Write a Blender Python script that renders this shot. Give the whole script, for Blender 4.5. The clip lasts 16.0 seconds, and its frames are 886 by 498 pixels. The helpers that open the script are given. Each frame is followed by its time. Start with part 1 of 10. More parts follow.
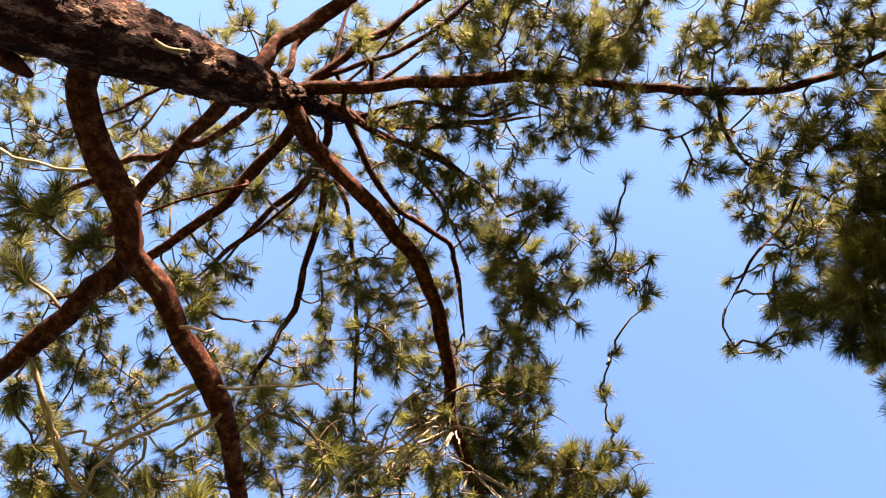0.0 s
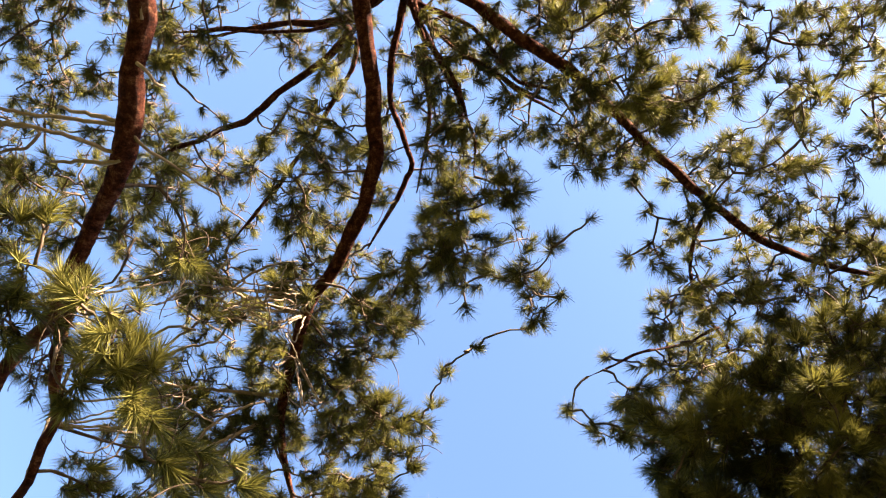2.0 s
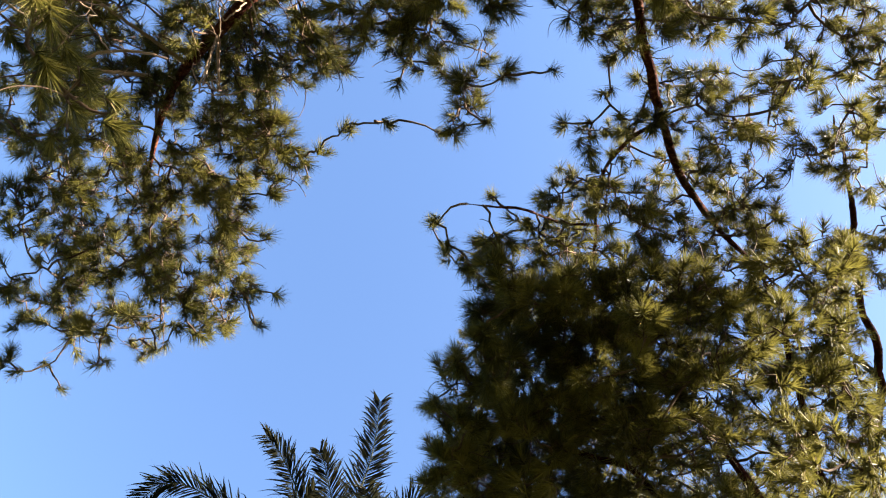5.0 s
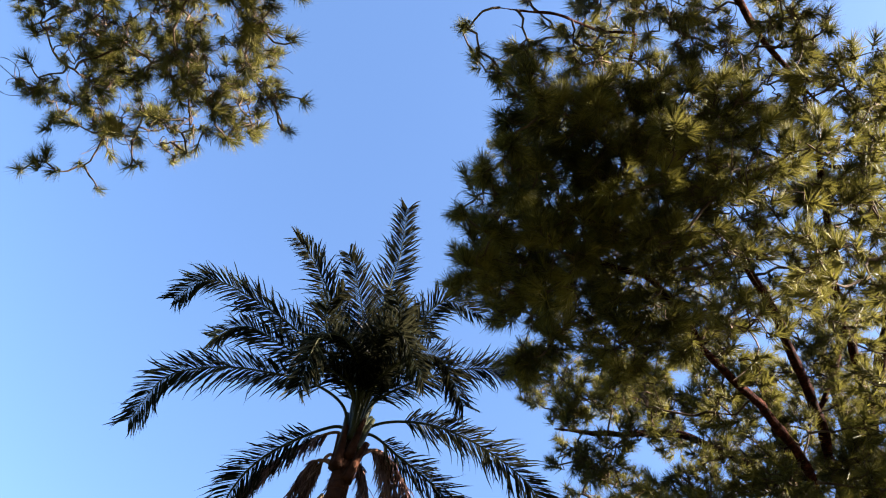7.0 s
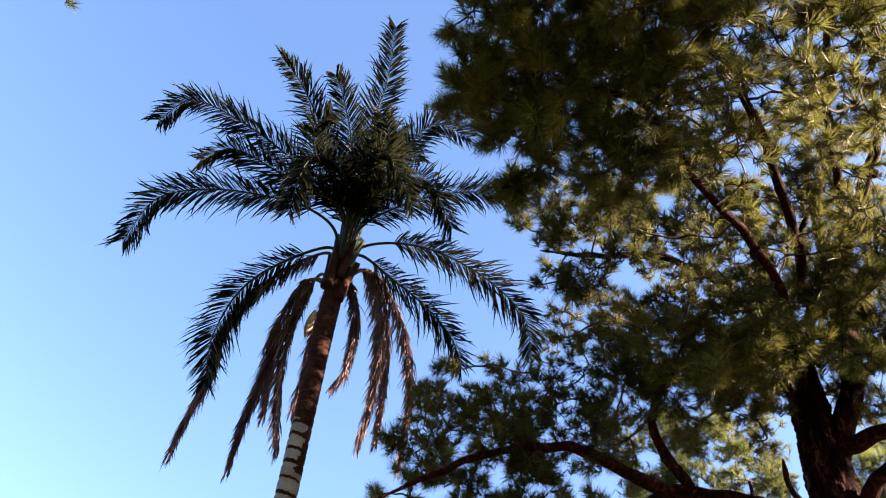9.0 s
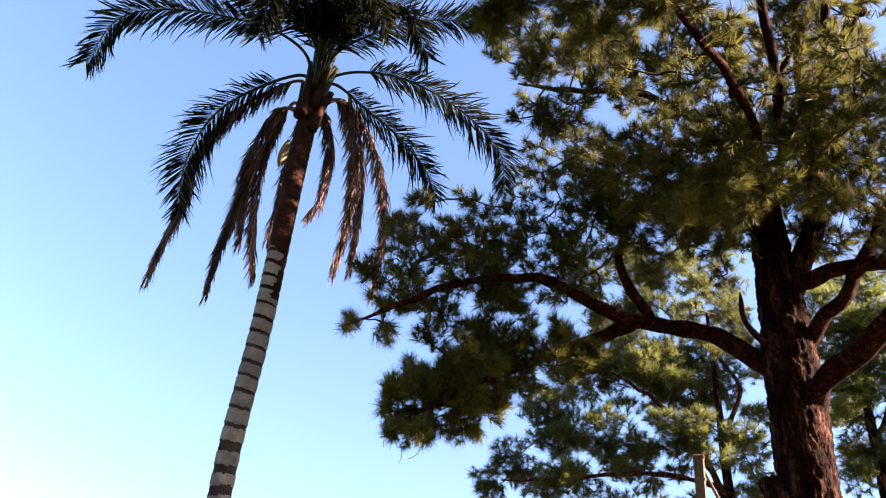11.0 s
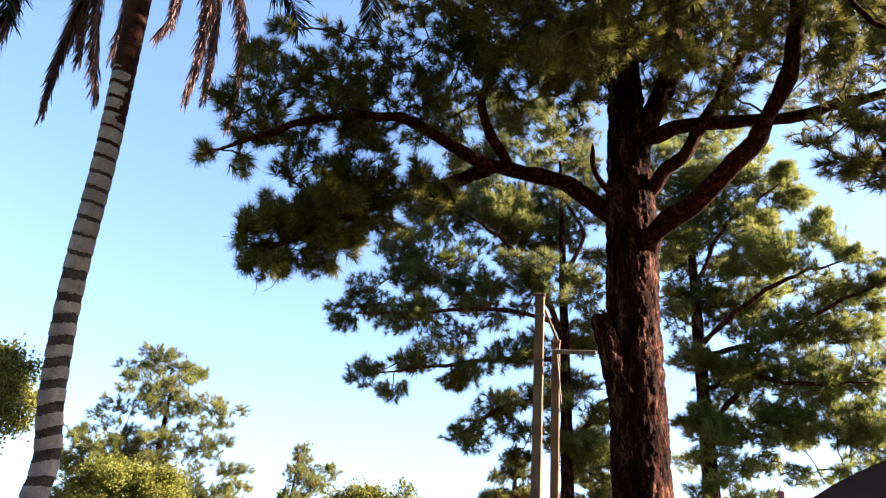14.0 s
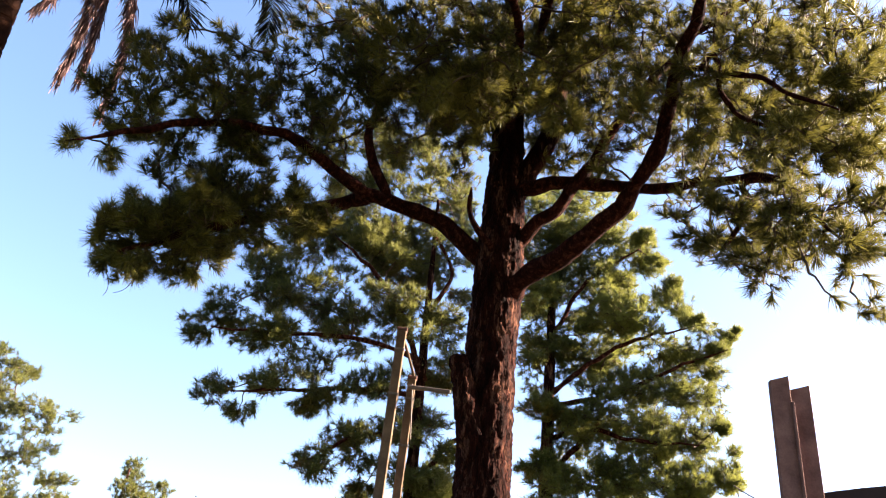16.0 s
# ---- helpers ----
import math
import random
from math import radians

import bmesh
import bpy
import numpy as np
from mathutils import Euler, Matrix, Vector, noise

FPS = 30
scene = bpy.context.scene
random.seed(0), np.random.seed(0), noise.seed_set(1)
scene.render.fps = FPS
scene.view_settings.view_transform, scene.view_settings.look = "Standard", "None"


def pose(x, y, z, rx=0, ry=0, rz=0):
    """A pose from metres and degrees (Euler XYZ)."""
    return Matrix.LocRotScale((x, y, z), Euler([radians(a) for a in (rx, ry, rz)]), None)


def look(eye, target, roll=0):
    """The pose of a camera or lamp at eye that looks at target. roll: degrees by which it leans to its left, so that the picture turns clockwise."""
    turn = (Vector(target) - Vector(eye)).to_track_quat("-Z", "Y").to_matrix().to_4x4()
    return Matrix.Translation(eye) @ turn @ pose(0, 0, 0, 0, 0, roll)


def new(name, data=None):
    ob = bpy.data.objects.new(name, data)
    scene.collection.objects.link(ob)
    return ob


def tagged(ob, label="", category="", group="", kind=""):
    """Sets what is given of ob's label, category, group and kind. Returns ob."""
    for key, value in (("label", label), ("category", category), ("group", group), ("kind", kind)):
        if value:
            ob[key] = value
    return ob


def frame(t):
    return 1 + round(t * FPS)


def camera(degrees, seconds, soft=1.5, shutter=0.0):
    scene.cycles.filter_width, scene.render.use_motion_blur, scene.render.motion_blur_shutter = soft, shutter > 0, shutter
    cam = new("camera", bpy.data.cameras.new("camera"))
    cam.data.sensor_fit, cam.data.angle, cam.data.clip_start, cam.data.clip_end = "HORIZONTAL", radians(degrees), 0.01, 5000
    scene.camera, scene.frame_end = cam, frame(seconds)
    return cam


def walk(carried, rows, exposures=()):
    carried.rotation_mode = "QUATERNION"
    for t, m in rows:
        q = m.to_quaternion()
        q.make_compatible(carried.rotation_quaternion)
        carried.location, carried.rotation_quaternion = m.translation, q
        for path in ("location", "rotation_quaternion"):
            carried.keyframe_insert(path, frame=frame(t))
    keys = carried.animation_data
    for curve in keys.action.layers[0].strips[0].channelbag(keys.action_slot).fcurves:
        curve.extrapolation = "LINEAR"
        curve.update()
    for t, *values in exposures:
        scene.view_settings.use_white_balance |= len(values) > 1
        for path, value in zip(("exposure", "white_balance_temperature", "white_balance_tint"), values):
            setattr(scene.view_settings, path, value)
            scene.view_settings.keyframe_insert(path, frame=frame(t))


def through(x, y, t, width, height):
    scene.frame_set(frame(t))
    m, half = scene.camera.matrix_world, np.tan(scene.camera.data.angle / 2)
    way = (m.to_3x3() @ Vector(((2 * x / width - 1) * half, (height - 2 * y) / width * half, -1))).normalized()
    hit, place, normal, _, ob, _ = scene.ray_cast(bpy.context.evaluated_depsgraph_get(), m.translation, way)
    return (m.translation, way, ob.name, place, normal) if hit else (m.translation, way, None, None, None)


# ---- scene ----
cam = camera(58.5, 16.0, soft=1.1)
# The camera stays at eye height and turns from the tree tops down to the garden.
PATH = [
    (0.0, pose(0, 0, 1.6, 176.21, -11.51, 90.57)),
    (0.5, pose(0, 0, 1.6, 176.77, -11.74, 78.47)),
    (1.0, pose(0, 0, 1.6, 177.27, -11.48, 68.16)),
    (1.5, pose(0, 0, 1.6, 177.88, -10.21, 60.26)),
    (2.0, pose(0, 0, 1.6, 177.88, -8.61, 52.76)),
    (2.5, pose(0, 0, 1.6, 179.26, -7.67, 41.77)),
    (3.0, pose(0, 0, 1.6, 179.44, -6.69, 31.95)),
    (3.5, pose(0, 0, 1.6, 177.46, -5.39, 24.61)),
    (4.0, pose(0, 0, 1.6, 176.42, -4.21, 15.60)),
    (4.5, pose(0, 0, 1.6, 170.55, -5.00, 15.65)),
    (5.0, pose(0, 0, 1.6, 166.29, -6.05, 21.50)),
    (5.2, pose(0, 0, 1.6, 164.44, -6.39, 22.40)),
    (7.3, pose(0, 0, 1.6, 149.97, -8.15, 20.49)),
    (7.5, pose(0, 0, 1.6, 148.02, -7.91, 20.32)),
    (8.0, pose(0, 0, 1.6, 145.03, -8.08, 21.01)),
    (8.5, pose(0, 0, 1.6, 141.98, -8.02, 20.84)),
    (9.0, pose(0, 0, 1.6, 139.99, -7.87, 20.28)),
    (9.5, pose(0, 0, 1.6, 136.62, -7.69, 20.85)),
    (10.0, pose(0, 0, 1.6, 133.31, -7.89, 19.75)),
    (10.2, pose(0, 0, 1.6, 132.22, -8.04, 19.56)),
    (12.5, pose(0, 0, 1.6, 122.75, -6.04, 15.57)),
    (13.0, pose(0, 0, 1.6, 121.67, -5.71, 15.57)),
    (13.5, pose(0, 0, 1.6, 119.84, -4.54, 11.65)),
    (14.0, pose(0, 0, 1.6, 117.61, -4.37, 8.09)),
    (14.5, pose(0, 0, 1.6, 116.40, -4.49, 5.82)),
    (15.0, pose(0, 0, 1.6, 117.24, -4.56, 4.18)),
    (15.5, pose(0, 0, 1.6, 119.57, -5.78, 0.81)),
    (16.0, pose(0, 0, 1.6, 120.90, -6.05, -3.61)),
]
walk(cam, PATH, [(0.0, 3.85, 7000, 18), (4.0, 3.74, 6900, 18), (4.5, 3.5, 6650, 17), (5.2, 3.45, 6450, 15), (7.5, 3.35, 6350, 16), (9.5, 3.43, 6600, 20),
                 (12.5, 3.44, 6850, 22), (13.0, 3.44, 6600, 18), (15.0, 3.43, 6700, 19), (16.0, 3.43, 6900, 22)])

# ---- sky and sun ----
SUN_AZ, SUN_EL = radians(80), radians(26)
world = bpy.data.worlds.new("sky")
scene.world = world
world.use_nodes = True
wn = world.node_tree.nodes
sky = wn.new("ShaderNodeTexSky")
sky.sky_type = "NISHITA"
sky.sun_disc = False
sky.sun_elevation, sky.sun_rotation = SUN_EL, SUN_AZ
sky.altitude, sky.air_density, sky.dust_density, sky.ozone_density = 300, 1.0, 1.2, 2.0
wn["Background"].inputs["Strength"].default_value = 0.05
depth = wn.new("ShaderNodeHueSaturation")
depth.inputs["Saturation"].default_value = 1.08
world.node_tree.links.new(sky.outputs["Color"], depth.inputs["Color"])
world.node_tree.links.new(depth.outputs["Color"], wn["Background"].inputs["Color"])
sun = new("sun", bpy.data.lights.new("sun", "SUN"))
sun.data.energy, sun.data.angle, sun.data.color = 8.0, radians(0.6), (1.0, 0.87, 0.68)
sun_dir = Vector((math.sin(SUN_AZ) * math.cos(SUN_EL), math.cos(SUN_AZ) * math.cos(SUN_EL), math.sin(SUN_EL)))
sun.matrix_world = look(sun_dir * 60, (0, 0, 0))


# ---- materials ----
def material(name, rough=0.8, spec=0.3):
    m = bpy.data.materials.new(name)
    m.use_nodes = True
    b = m.node_tree.nodes["Principled BSDF"]
    b.inputs["Roughness"].default_value = rough
    b.inputs["Specular IOR Level"].default_value = spec
    return m, m.node_tree.nodes, m.node_tree.links, b


def noise_tex(nodes, links, scale, detail=6, rough=0.6, vector=None):
    n = nodes.new("ShaderNodeTexNoise")
    n.inputs["Scale"].default_value, n.inputs["Detail"].default_value, n.inputs["Roughness"].default_value = scale, detail, rough
    if vector is not None:
        links.new(vector, n.inputs["Vector"])
    return n.outputs["Fac"]


def ramp(nodes, links, fac, stops):
    r = nodes.new("ShaderNodeValToRGB")
    e = r.color_ramp.elements
    while len(e) < len(stops):
        e.new(0.5)
    for el, (p, c) in zip(e, stops):
        el.position, el.color = p, (*c, 1)
    links.new(fac, r.inputs["Fac"])
    return r.outputs["Color"]


def mix(nodes, links, a, b, fac, mode="MIX"):
    n = nodes.new("ShaderNodeMix")
    n.data_type, n.blend_type = "RGBA", mode
    if isinstance(fac, float):
        n.inputs[0].default_value = fac
    else:
        links.new(fac, n.inputs[0])
    for sock, v in ((n.inputs[6], a), (n.inputs[7], b)):
        if isinstance(v, tuple):
            sock.default_value = (*v, 1)
        else:
            links.new(v, sock)
    return n.outputs[2]


def bump(nodes, links, b, height, strength, dist):
    n = nodes.new("ShaderNodeBump")
    n.inputs["Strength"].default_value, n.inputs["Distance"].default_value = strength, dist
    links.new(height, n.inputs["Height"])
    links.new(n.outputs["Normal"], b.inputs["Normal"])


def coords(nodes, kind="Object"):
    return nodes.new("ShaderNodeTexCoord").outputs[kind]


def bark_material(name, dark, mid, light, stretch=0.35, scale=14, flake=0.6):
    m, n, l, b = material(name, 0.95, 0.03)
    mp = n.new("ShaderNodeMapping")
    mp.inputs["Scale"].default_value = (1, 1, stretch)
    l.new(coords(n), mp.inputs["Vector"])
    warp = n.new("ShaderNodeTexNoise")
    warp.inputs["Scale"].default_value, warp.inputs["Detail"].default_value = scale * 0.6, 5
    l.new(mp.outputs[0], warp.inputs["Vector"])
    off = n.new("ShaderNodeVectorMath")
    off.operation = "MULTIPLY_ADD"
    off.inputs[1].default_value = (0.22, 0.22, 0.22)
    l.new(warp.outputs["Color"], off.inputs[0])
    l.new(mp.outputs[0], off.inputs[2])
    v = n.new("ShaderNodeTexVoronoi")
    v.feature = "DISTANCE_TO_EDGE"
    v.inputs["Scale"].default_value = scale
    l.new(off.outputs[0], v.inputs["Vector"])
    cell = n.new("ShaderNodeTexVoronoi")
    cell.inputs["Scale"].default_value = scale
    l.new(off.outputs[0], cell.inputs["Vector"])
    tone = ramp(n, l, noise_tex(n, l, scale * 0.45, 7, 0.7, mp.outputs[0]), [(0.34, dark), (0.52, mid), (0.72, light)])
    crack = ramp(n, l, v.outputs["Distance"], [(0.0, (0.25, 0.22, 0.2)), (0.1, (1, 1, 1))])
    patch = n.new("ShaderNodeSeparateColor")
    l.new(cell.outputs["Color"], patch.inputs[0])
    plate = ramp(n, l, patch.outputs[0], [(0.0, (0.55, 0.5, 0.48)), (1.0, (1.35, 1.25, 1.15))])
    grain = ramp(n, l, noise_tex(n, l, 70, 6, 0.7, mp.outputs[0]), [(0.3, (0.6, 0.58, 0.56)), (0.7, (1.15, 1.1, 1.05))])
    col = mix(n, l, mix(n, l, mix(n, l, tone, crack, flake, "MULTIPLY"), plate, flake, "MULTIPLY"), grain, 0.8, "MULTIPLY")
    l.new(col, b.inputs["Base Color"])
    h = n.new("ShaderNodeMath")
    h.operation = "MULTIPLY_ADD"
    h.inputs[1].default_value = 0.5
    l.new(noise_tex(n, l, 45, 6, 0.7, mp.outputs[0]), h.inputs[0])
    l.new(v.outputs["Distance"], h.inputs[2])
    bump(n, l, b, h.outputs[0], 0.8, 0.03)
    return m


def leaf_material(name, dark, mid, light, through, scale=0.8, translucent=0.35, rough=0.5, gloss=0.04):
    m, n, l, b = material(name, rough, gloss)
    g = n.new("ShaderNodeNewGeometry")
    o = n.new("ShaderNodeObjectInfo")
    pos = g.outputs["Position"]
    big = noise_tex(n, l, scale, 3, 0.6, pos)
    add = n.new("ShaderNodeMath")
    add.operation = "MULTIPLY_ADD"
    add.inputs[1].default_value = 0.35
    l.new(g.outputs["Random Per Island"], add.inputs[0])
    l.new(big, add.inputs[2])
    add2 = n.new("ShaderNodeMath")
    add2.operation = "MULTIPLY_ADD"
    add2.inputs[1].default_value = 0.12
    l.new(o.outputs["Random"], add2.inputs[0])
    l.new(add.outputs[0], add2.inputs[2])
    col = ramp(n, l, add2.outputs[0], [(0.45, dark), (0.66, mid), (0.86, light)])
    l.new(col, b.inputs["Base Color"])
    t = n.new("ShaderNodeBsdfTranslucent")
    l.new(mix(n, l, col, through, 0.6), t.inputs["Color"])
    ms = n.new("ShaderNodeMixShader")
    ms.inputs[0].default_value = translucent
    l.new(b.outputs[0], ms.inputs[1])
    l.new(t.outputs[0], ms.inputs[2])
    l.new(ms.outputs[0], n["Material Output"].inputs["Surface"])
    return m


def plain_material(name, c1, c2, scale, rough=0.85, strength=0.4, dist=0.01, fine=40):
    m, n, l, b = material(name, rough, 0.06)
    co = coords(n)
    big = ramp(n, l, noise_tex(n, l, scale, 5, 0.6, co), [(0.3, c1), (0.7, c2)])
    f = noise_tex(n, l, fine, 6, 0.7, co)
    col = mix(n, l, big, ramp(n, l, f, [(0.3, (0.65, 0.65, 0.65)), (0.7, (1.1, 1.1, 1.1))]), 0.6, "MULTIPLY")
    o = n.new("ShaderNodeObjectInfo")
    col = mix(n, l, col, ramp(n, l, o.outputs["Random"], [(0.0, (0.75, 0.72, 0.7)), (1.0, (1.15, 1.1, 1.05))]), 0.7, "MULTIPLY")
    l.new(col, b.inputs["Base Color"])
    bump(n, l, b, f, strength, dist)
    return m


BARK = bark_material("pine_bark", (0.0025, 0.0008, 0.0006), (0.016, 0.0048, 0.0032), (0.19, 0.12, 0.088), 0.28, 21, 0.95)
LIMB = bark_material("limb_bark", (0.007, 0.002, 0.0013), (0.046, 0.0148, 0.009), (0.17, 0.085, 0.055), 0.6, 34, 0.6)
# Darker copies of BARK and LIMB: the forked pine's crown shade in the colour.
SHADED_BARK = bark_material("shaded_pine_bark", (0.002, 0.0006, 0.0005), (0.013, 0.0033, 0.0023), (0.115, 0.06, 0.043), 0.28, 15, 0.95)
SHADED_LIMB = bark_material("shaded_limb_bark", (0.004, 0.001, 0.0008), (0.021, 0.0052, 0.0036), (0.085, 0.033, 0.023), 0.6, 34, 0.6)
TWIG = plain_material("twig_bark", (0.01, 0.006, 0.0045), (0.085, 0.06, 0.042), 5, 0.85, 0.3, 0.004, 90)
DEADWOOD = plain_material("bleached_wood", (0.09, 0.062, 0.04), (0.22, 0.17, 0.12), 6, 0.85, 0.4, 0.004, 80)
# Wide noise ramp: lit and shaded tufts are also put into the colour.
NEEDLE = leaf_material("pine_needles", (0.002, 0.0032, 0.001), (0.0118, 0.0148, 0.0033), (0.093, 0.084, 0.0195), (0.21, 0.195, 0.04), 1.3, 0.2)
# Ramp of the far pines holds painted sun glow and blue-green shade.
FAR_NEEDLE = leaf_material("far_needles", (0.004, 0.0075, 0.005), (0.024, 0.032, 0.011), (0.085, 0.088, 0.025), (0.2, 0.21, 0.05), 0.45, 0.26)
# Lit copy of FAR_NEEDLE: the side pine's sunshine is put into colour.
SUNLIT_NEEDLE = leaf_material("sunlit_needles", (0.005, 0.0085, 0.004), (0.042, 0.05, 0.0125), (0.105, 0.115, 0.03), (0.27, 0.29, 0.065), 0.45, 0.28)
BROAD = leaf_material("broad_leaves", (0.004, 0.007, 0.002), (0.026, 0.033, 0.0075), (0.085, 0.086, 0.019), (0.2, 0.2, 0.03), 0.9, 0.3)
# Near-black greens: the unlit undersides of the fronds are put into the colour.
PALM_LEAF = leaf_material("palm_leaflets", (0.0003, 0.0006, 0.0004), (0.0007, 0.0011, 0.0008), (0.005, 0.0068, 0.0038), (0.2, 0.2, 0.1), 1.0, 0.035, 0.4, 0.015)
PALM_DEAD = leaf_material("dead_palm_leaflets", (0.014, 0.007, 0.008), (0.045, 0.023, 0.024), (0.18, 0.115, 0.11), (0.15, 0.09, 0.08), 1.2, 0.15, 0.7)
PALM_STEM = plain_material("palm_petiole", (0.01, 0.013, 0.005), (0.026, 0.028, 0.011), 3, 0.5, 0.2, 0.004)
PALM_DEAD_STEM = plain_material("dead_petiole", (0.06, 0.03, 0.02), (0.14, 0.08, 0.05), 3, 0.8, 0.3, 0.004)
PALM_TRUNK = plain_material("palm_trunk", (0.09, 0.078, 0.078), (0.22, 0.195, 0.19), 4, 0.85, 0.4, 0.008)
PALM_RING = plain_material("palm_leaf_scar", (0.014, 0.011, 0.011), (0.045, 0.035, 0.032), 5, 0.9, 0.5, 0.008)
PALM_BOOT = plain_material("palm_fibre", (0.008, 0.003, 0.0016), (0.035, 0.013, 0.0065), 6, 0.9, 0.6, 0.01, 70)
BLOCK = plain_material("clay_block", (0.14, 0.05, 0.025), (0.24, 0.1, 0.055), 2.5, 0.9, 0.5, 0.006)
MORTAR = plain_material("mortar", (0.04, 0.028, 0.023), (0.075, 0.055, 0.046), 3, 0.95, 0.5, 0.006)
TILE = plain_material("clay_tile", (0.24, 0.05, 0.022), (0.36, 0.085, 0.04), 1.5, 0.8, 0.4, 0.01)
RIDGE = plain_material("ridge_mortar", (0.24, 0.16, 0.12), (0.34, 0.25, 0.19), 3, 0.9, 0.3, 0.01)
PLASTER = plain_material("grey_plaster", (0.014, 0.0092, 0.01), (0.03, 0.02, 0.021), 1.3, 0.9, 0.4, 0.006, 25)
SHEET = plain_material("fibre_cement", (0.2, 0.18, 0.17), (0.32, 0.29, 0.27), 1.6, 0.9, 0.4, 0.006)
WALLPAINT = plain_material("house_paint", (0.6, 0.55, 0.47), (0.72, 0.67, 0.58), 1.2, 0.85, 0.2, 0.004)
TIMBER = plain_material("weathered_timber", (0.06, 0.03, 0.027), (0.15, 0.083, 0.074), 4, 0.85, 0.5, 0.006, 55)
CONCRETE = plain_material("concrete_pole", (0.05, 0.034, 0.022), (0.12, 0.085, 0.056), 3, 0.85, 0.3, 0.005)
METAL = plain_material("dark_steel", (0.05, 0.045, 0.04), (0.12, 0.1, 0.09), 6, 0.6, 0.2, 0.003)
GRASS = plain_material("grass", (0.022, 0.032, 0.01), (0.06, 0.058, 0.024), 0.6, 0.95, 0.6, 0.03, 18)


# ---- mesh helpers ----
def link_mesh(name, verts, faces, mats, parent=None, smooth=True, label="", mat_index=None):
    me = bpy.data.meshes.new(name)
    me.from_pydata([tuple(v) for v in verts], [], [tuple(f) for f in faces])
    for m in mats if isinstance(mats, (list, tuple)) else [mats]:
        me.materials.append(m)
    if mat_index is not None:
        me.polygons.foreach_set("material_index", mat_index)
    if smooth:
        me.polygons.foreach_set("use_smooth", [True] * len(me.polygons))
    me.update()
    ob = new(name, me)
    if parent is not None:
        ob.parent = parent
    if label:
        tagged(ob, label)
    return ob


def part(name, bm, mat, parent, label="", smooth=False):
    me = bpy.data.meshes.new(name)
    bm.to_mesh(me)
    bm.free()
    me.materials.append(mat)
    if smooth:
        me.polygons.foreach_set("use_smooth", [True] * len(me.polygons))
    ob = new(name, me)
    ob.parent = parent
    if label:
        tagged(ob, label)
    return ob


def face_mesh(verts, faces, mat, smooth=False):
    """A mesh of faces that all have the same number of corners."""
    me = bpy.data.meshes.new("leaves")
    n, c = faces.shape
    me.vertices.add(len(verts))
    me.vertices.foreach_set("co", np.asarray(verts, np.float32).ravel())
    me.loops.add(n * c)
    me.loops.foreach_set("vertex_index", np.asarray(faces, np.int32).ravel())
    me.polygons.add(n)
    me.polygons.foreach_set("loop_start", np.arange(0, n * c, c, dtype=np.int32))
    me.polygons.foreach_set("loop_total", np.full(n, c, np.int32))
    me.polygons.foreach_set("use_smooth", np.full(n, smooth))
    me.materials.append(mat)
    me.update()
    me.validate()
    return me


def tri_mesh(verts, tris, mat):
    return face_mesh(verts, np.asarray(tris), mat)


def box_bm(x0, x1, y0, y1, z0, z1, bevel=0.006):
    bm = bmesh.new()
    bmesh.ops.create_cube(bm, size=1)
    bmesh.ops.scale(bm, vec=(x1 - x0, y1 - y0, z1 - z0), verts=bm.verts)
    bmesh.ops.translate(bm, vec=((x0 + x1) / 2, (y0 + y1) / 2, (z0 + z1) / 2), verts=bm.verts)
    if bevel:
        bmesh.ops.bevel(bm, geom=list(bm.edges), offset=bevel, segments=1, affect="EDGES")
    return bm


def spline(pts, step):
    """Catmull-Rom points along pts, about step apart."""
    p = np.array(pts, float)
    p = np.vstack([2 * p[0] - p[1], p, 2 * p[-1] - p[-2]])
    res = []
    for i in range(1, len(p) - 2):
        k = max(2, int(np.linalg.norm(p[i + 1] - p[i]) / step))
        for u in np.arange(k) / k:
            res.append(0.5 * (2 * p[i] + (p[i + 1] - p[i - 1]) * u + (2 * p[i - 1] - 5 * p[i] + 4 * p[i + 1] - p[i + 2]) * u**2
                              + (3 * p[i] - p[i - 1] - 3 * p[i + 1] + p[i + 2]) * u**3))
    res.append(p[-2])
    return np.array(res)


def tube(path, radii, sides, relief=0.0, cell=0.1):
    """A round tube with a closed end; relief raises bark plates of about that depth."""
    path = np.asarray(path, float)
    tan = np.gradient(path, axis=0)
    tan /= np.linalg.norm(tan, axis=1, keepdims=True) + 1e-9
    ref = np.array([1.0, 0.1, 0.0]) if abs(tan[0][0]) < 0.8 else np.array([0.0, 1.0, 0.1])
    verts, faces = [], []
    ang = np.arange(sides) * 2 * np.pi / sides
    for p, t, r in zip(path, tan, radii):
        u = np.cross(t, ref)
        u /= np.linalg.norm(u)
        ref = np.cross(u, t)
        w = ref
        for a in ang:
            d = np.cos(a) * u + np.sin(a) * w
            rr = r
            if relief:
                q = (p + d * r) / cell
                wob = 0.5 * noise.noise(Vector(q * 0.8))
                dist = noise.voronoi(Vector((q[0] + wob, q[1] - wob, q[2] * 0.22 + wob)))[0]
                rr = r + relief * (min(dist[1] - dist[0], 0.35) / 0.35 - 0.6) + relief * 0.45 * noise.noise(Vector(q * 2.5))
            verts.append(p + d * rr)
    n = len(path)
    for i in range(n - 1):
        for j in range(sides):
            k = (j + 1) % sides
            faces.append((i * sides + j, (i + 1) * sides + j, (i + 1) * sides + k, i * sides + k))
    faces.append(tuple((n - 1) * sides + j for j in range(sides - 1, -1, -1)))
    faces.append(tuple(range(sides)))
    return verts, faces


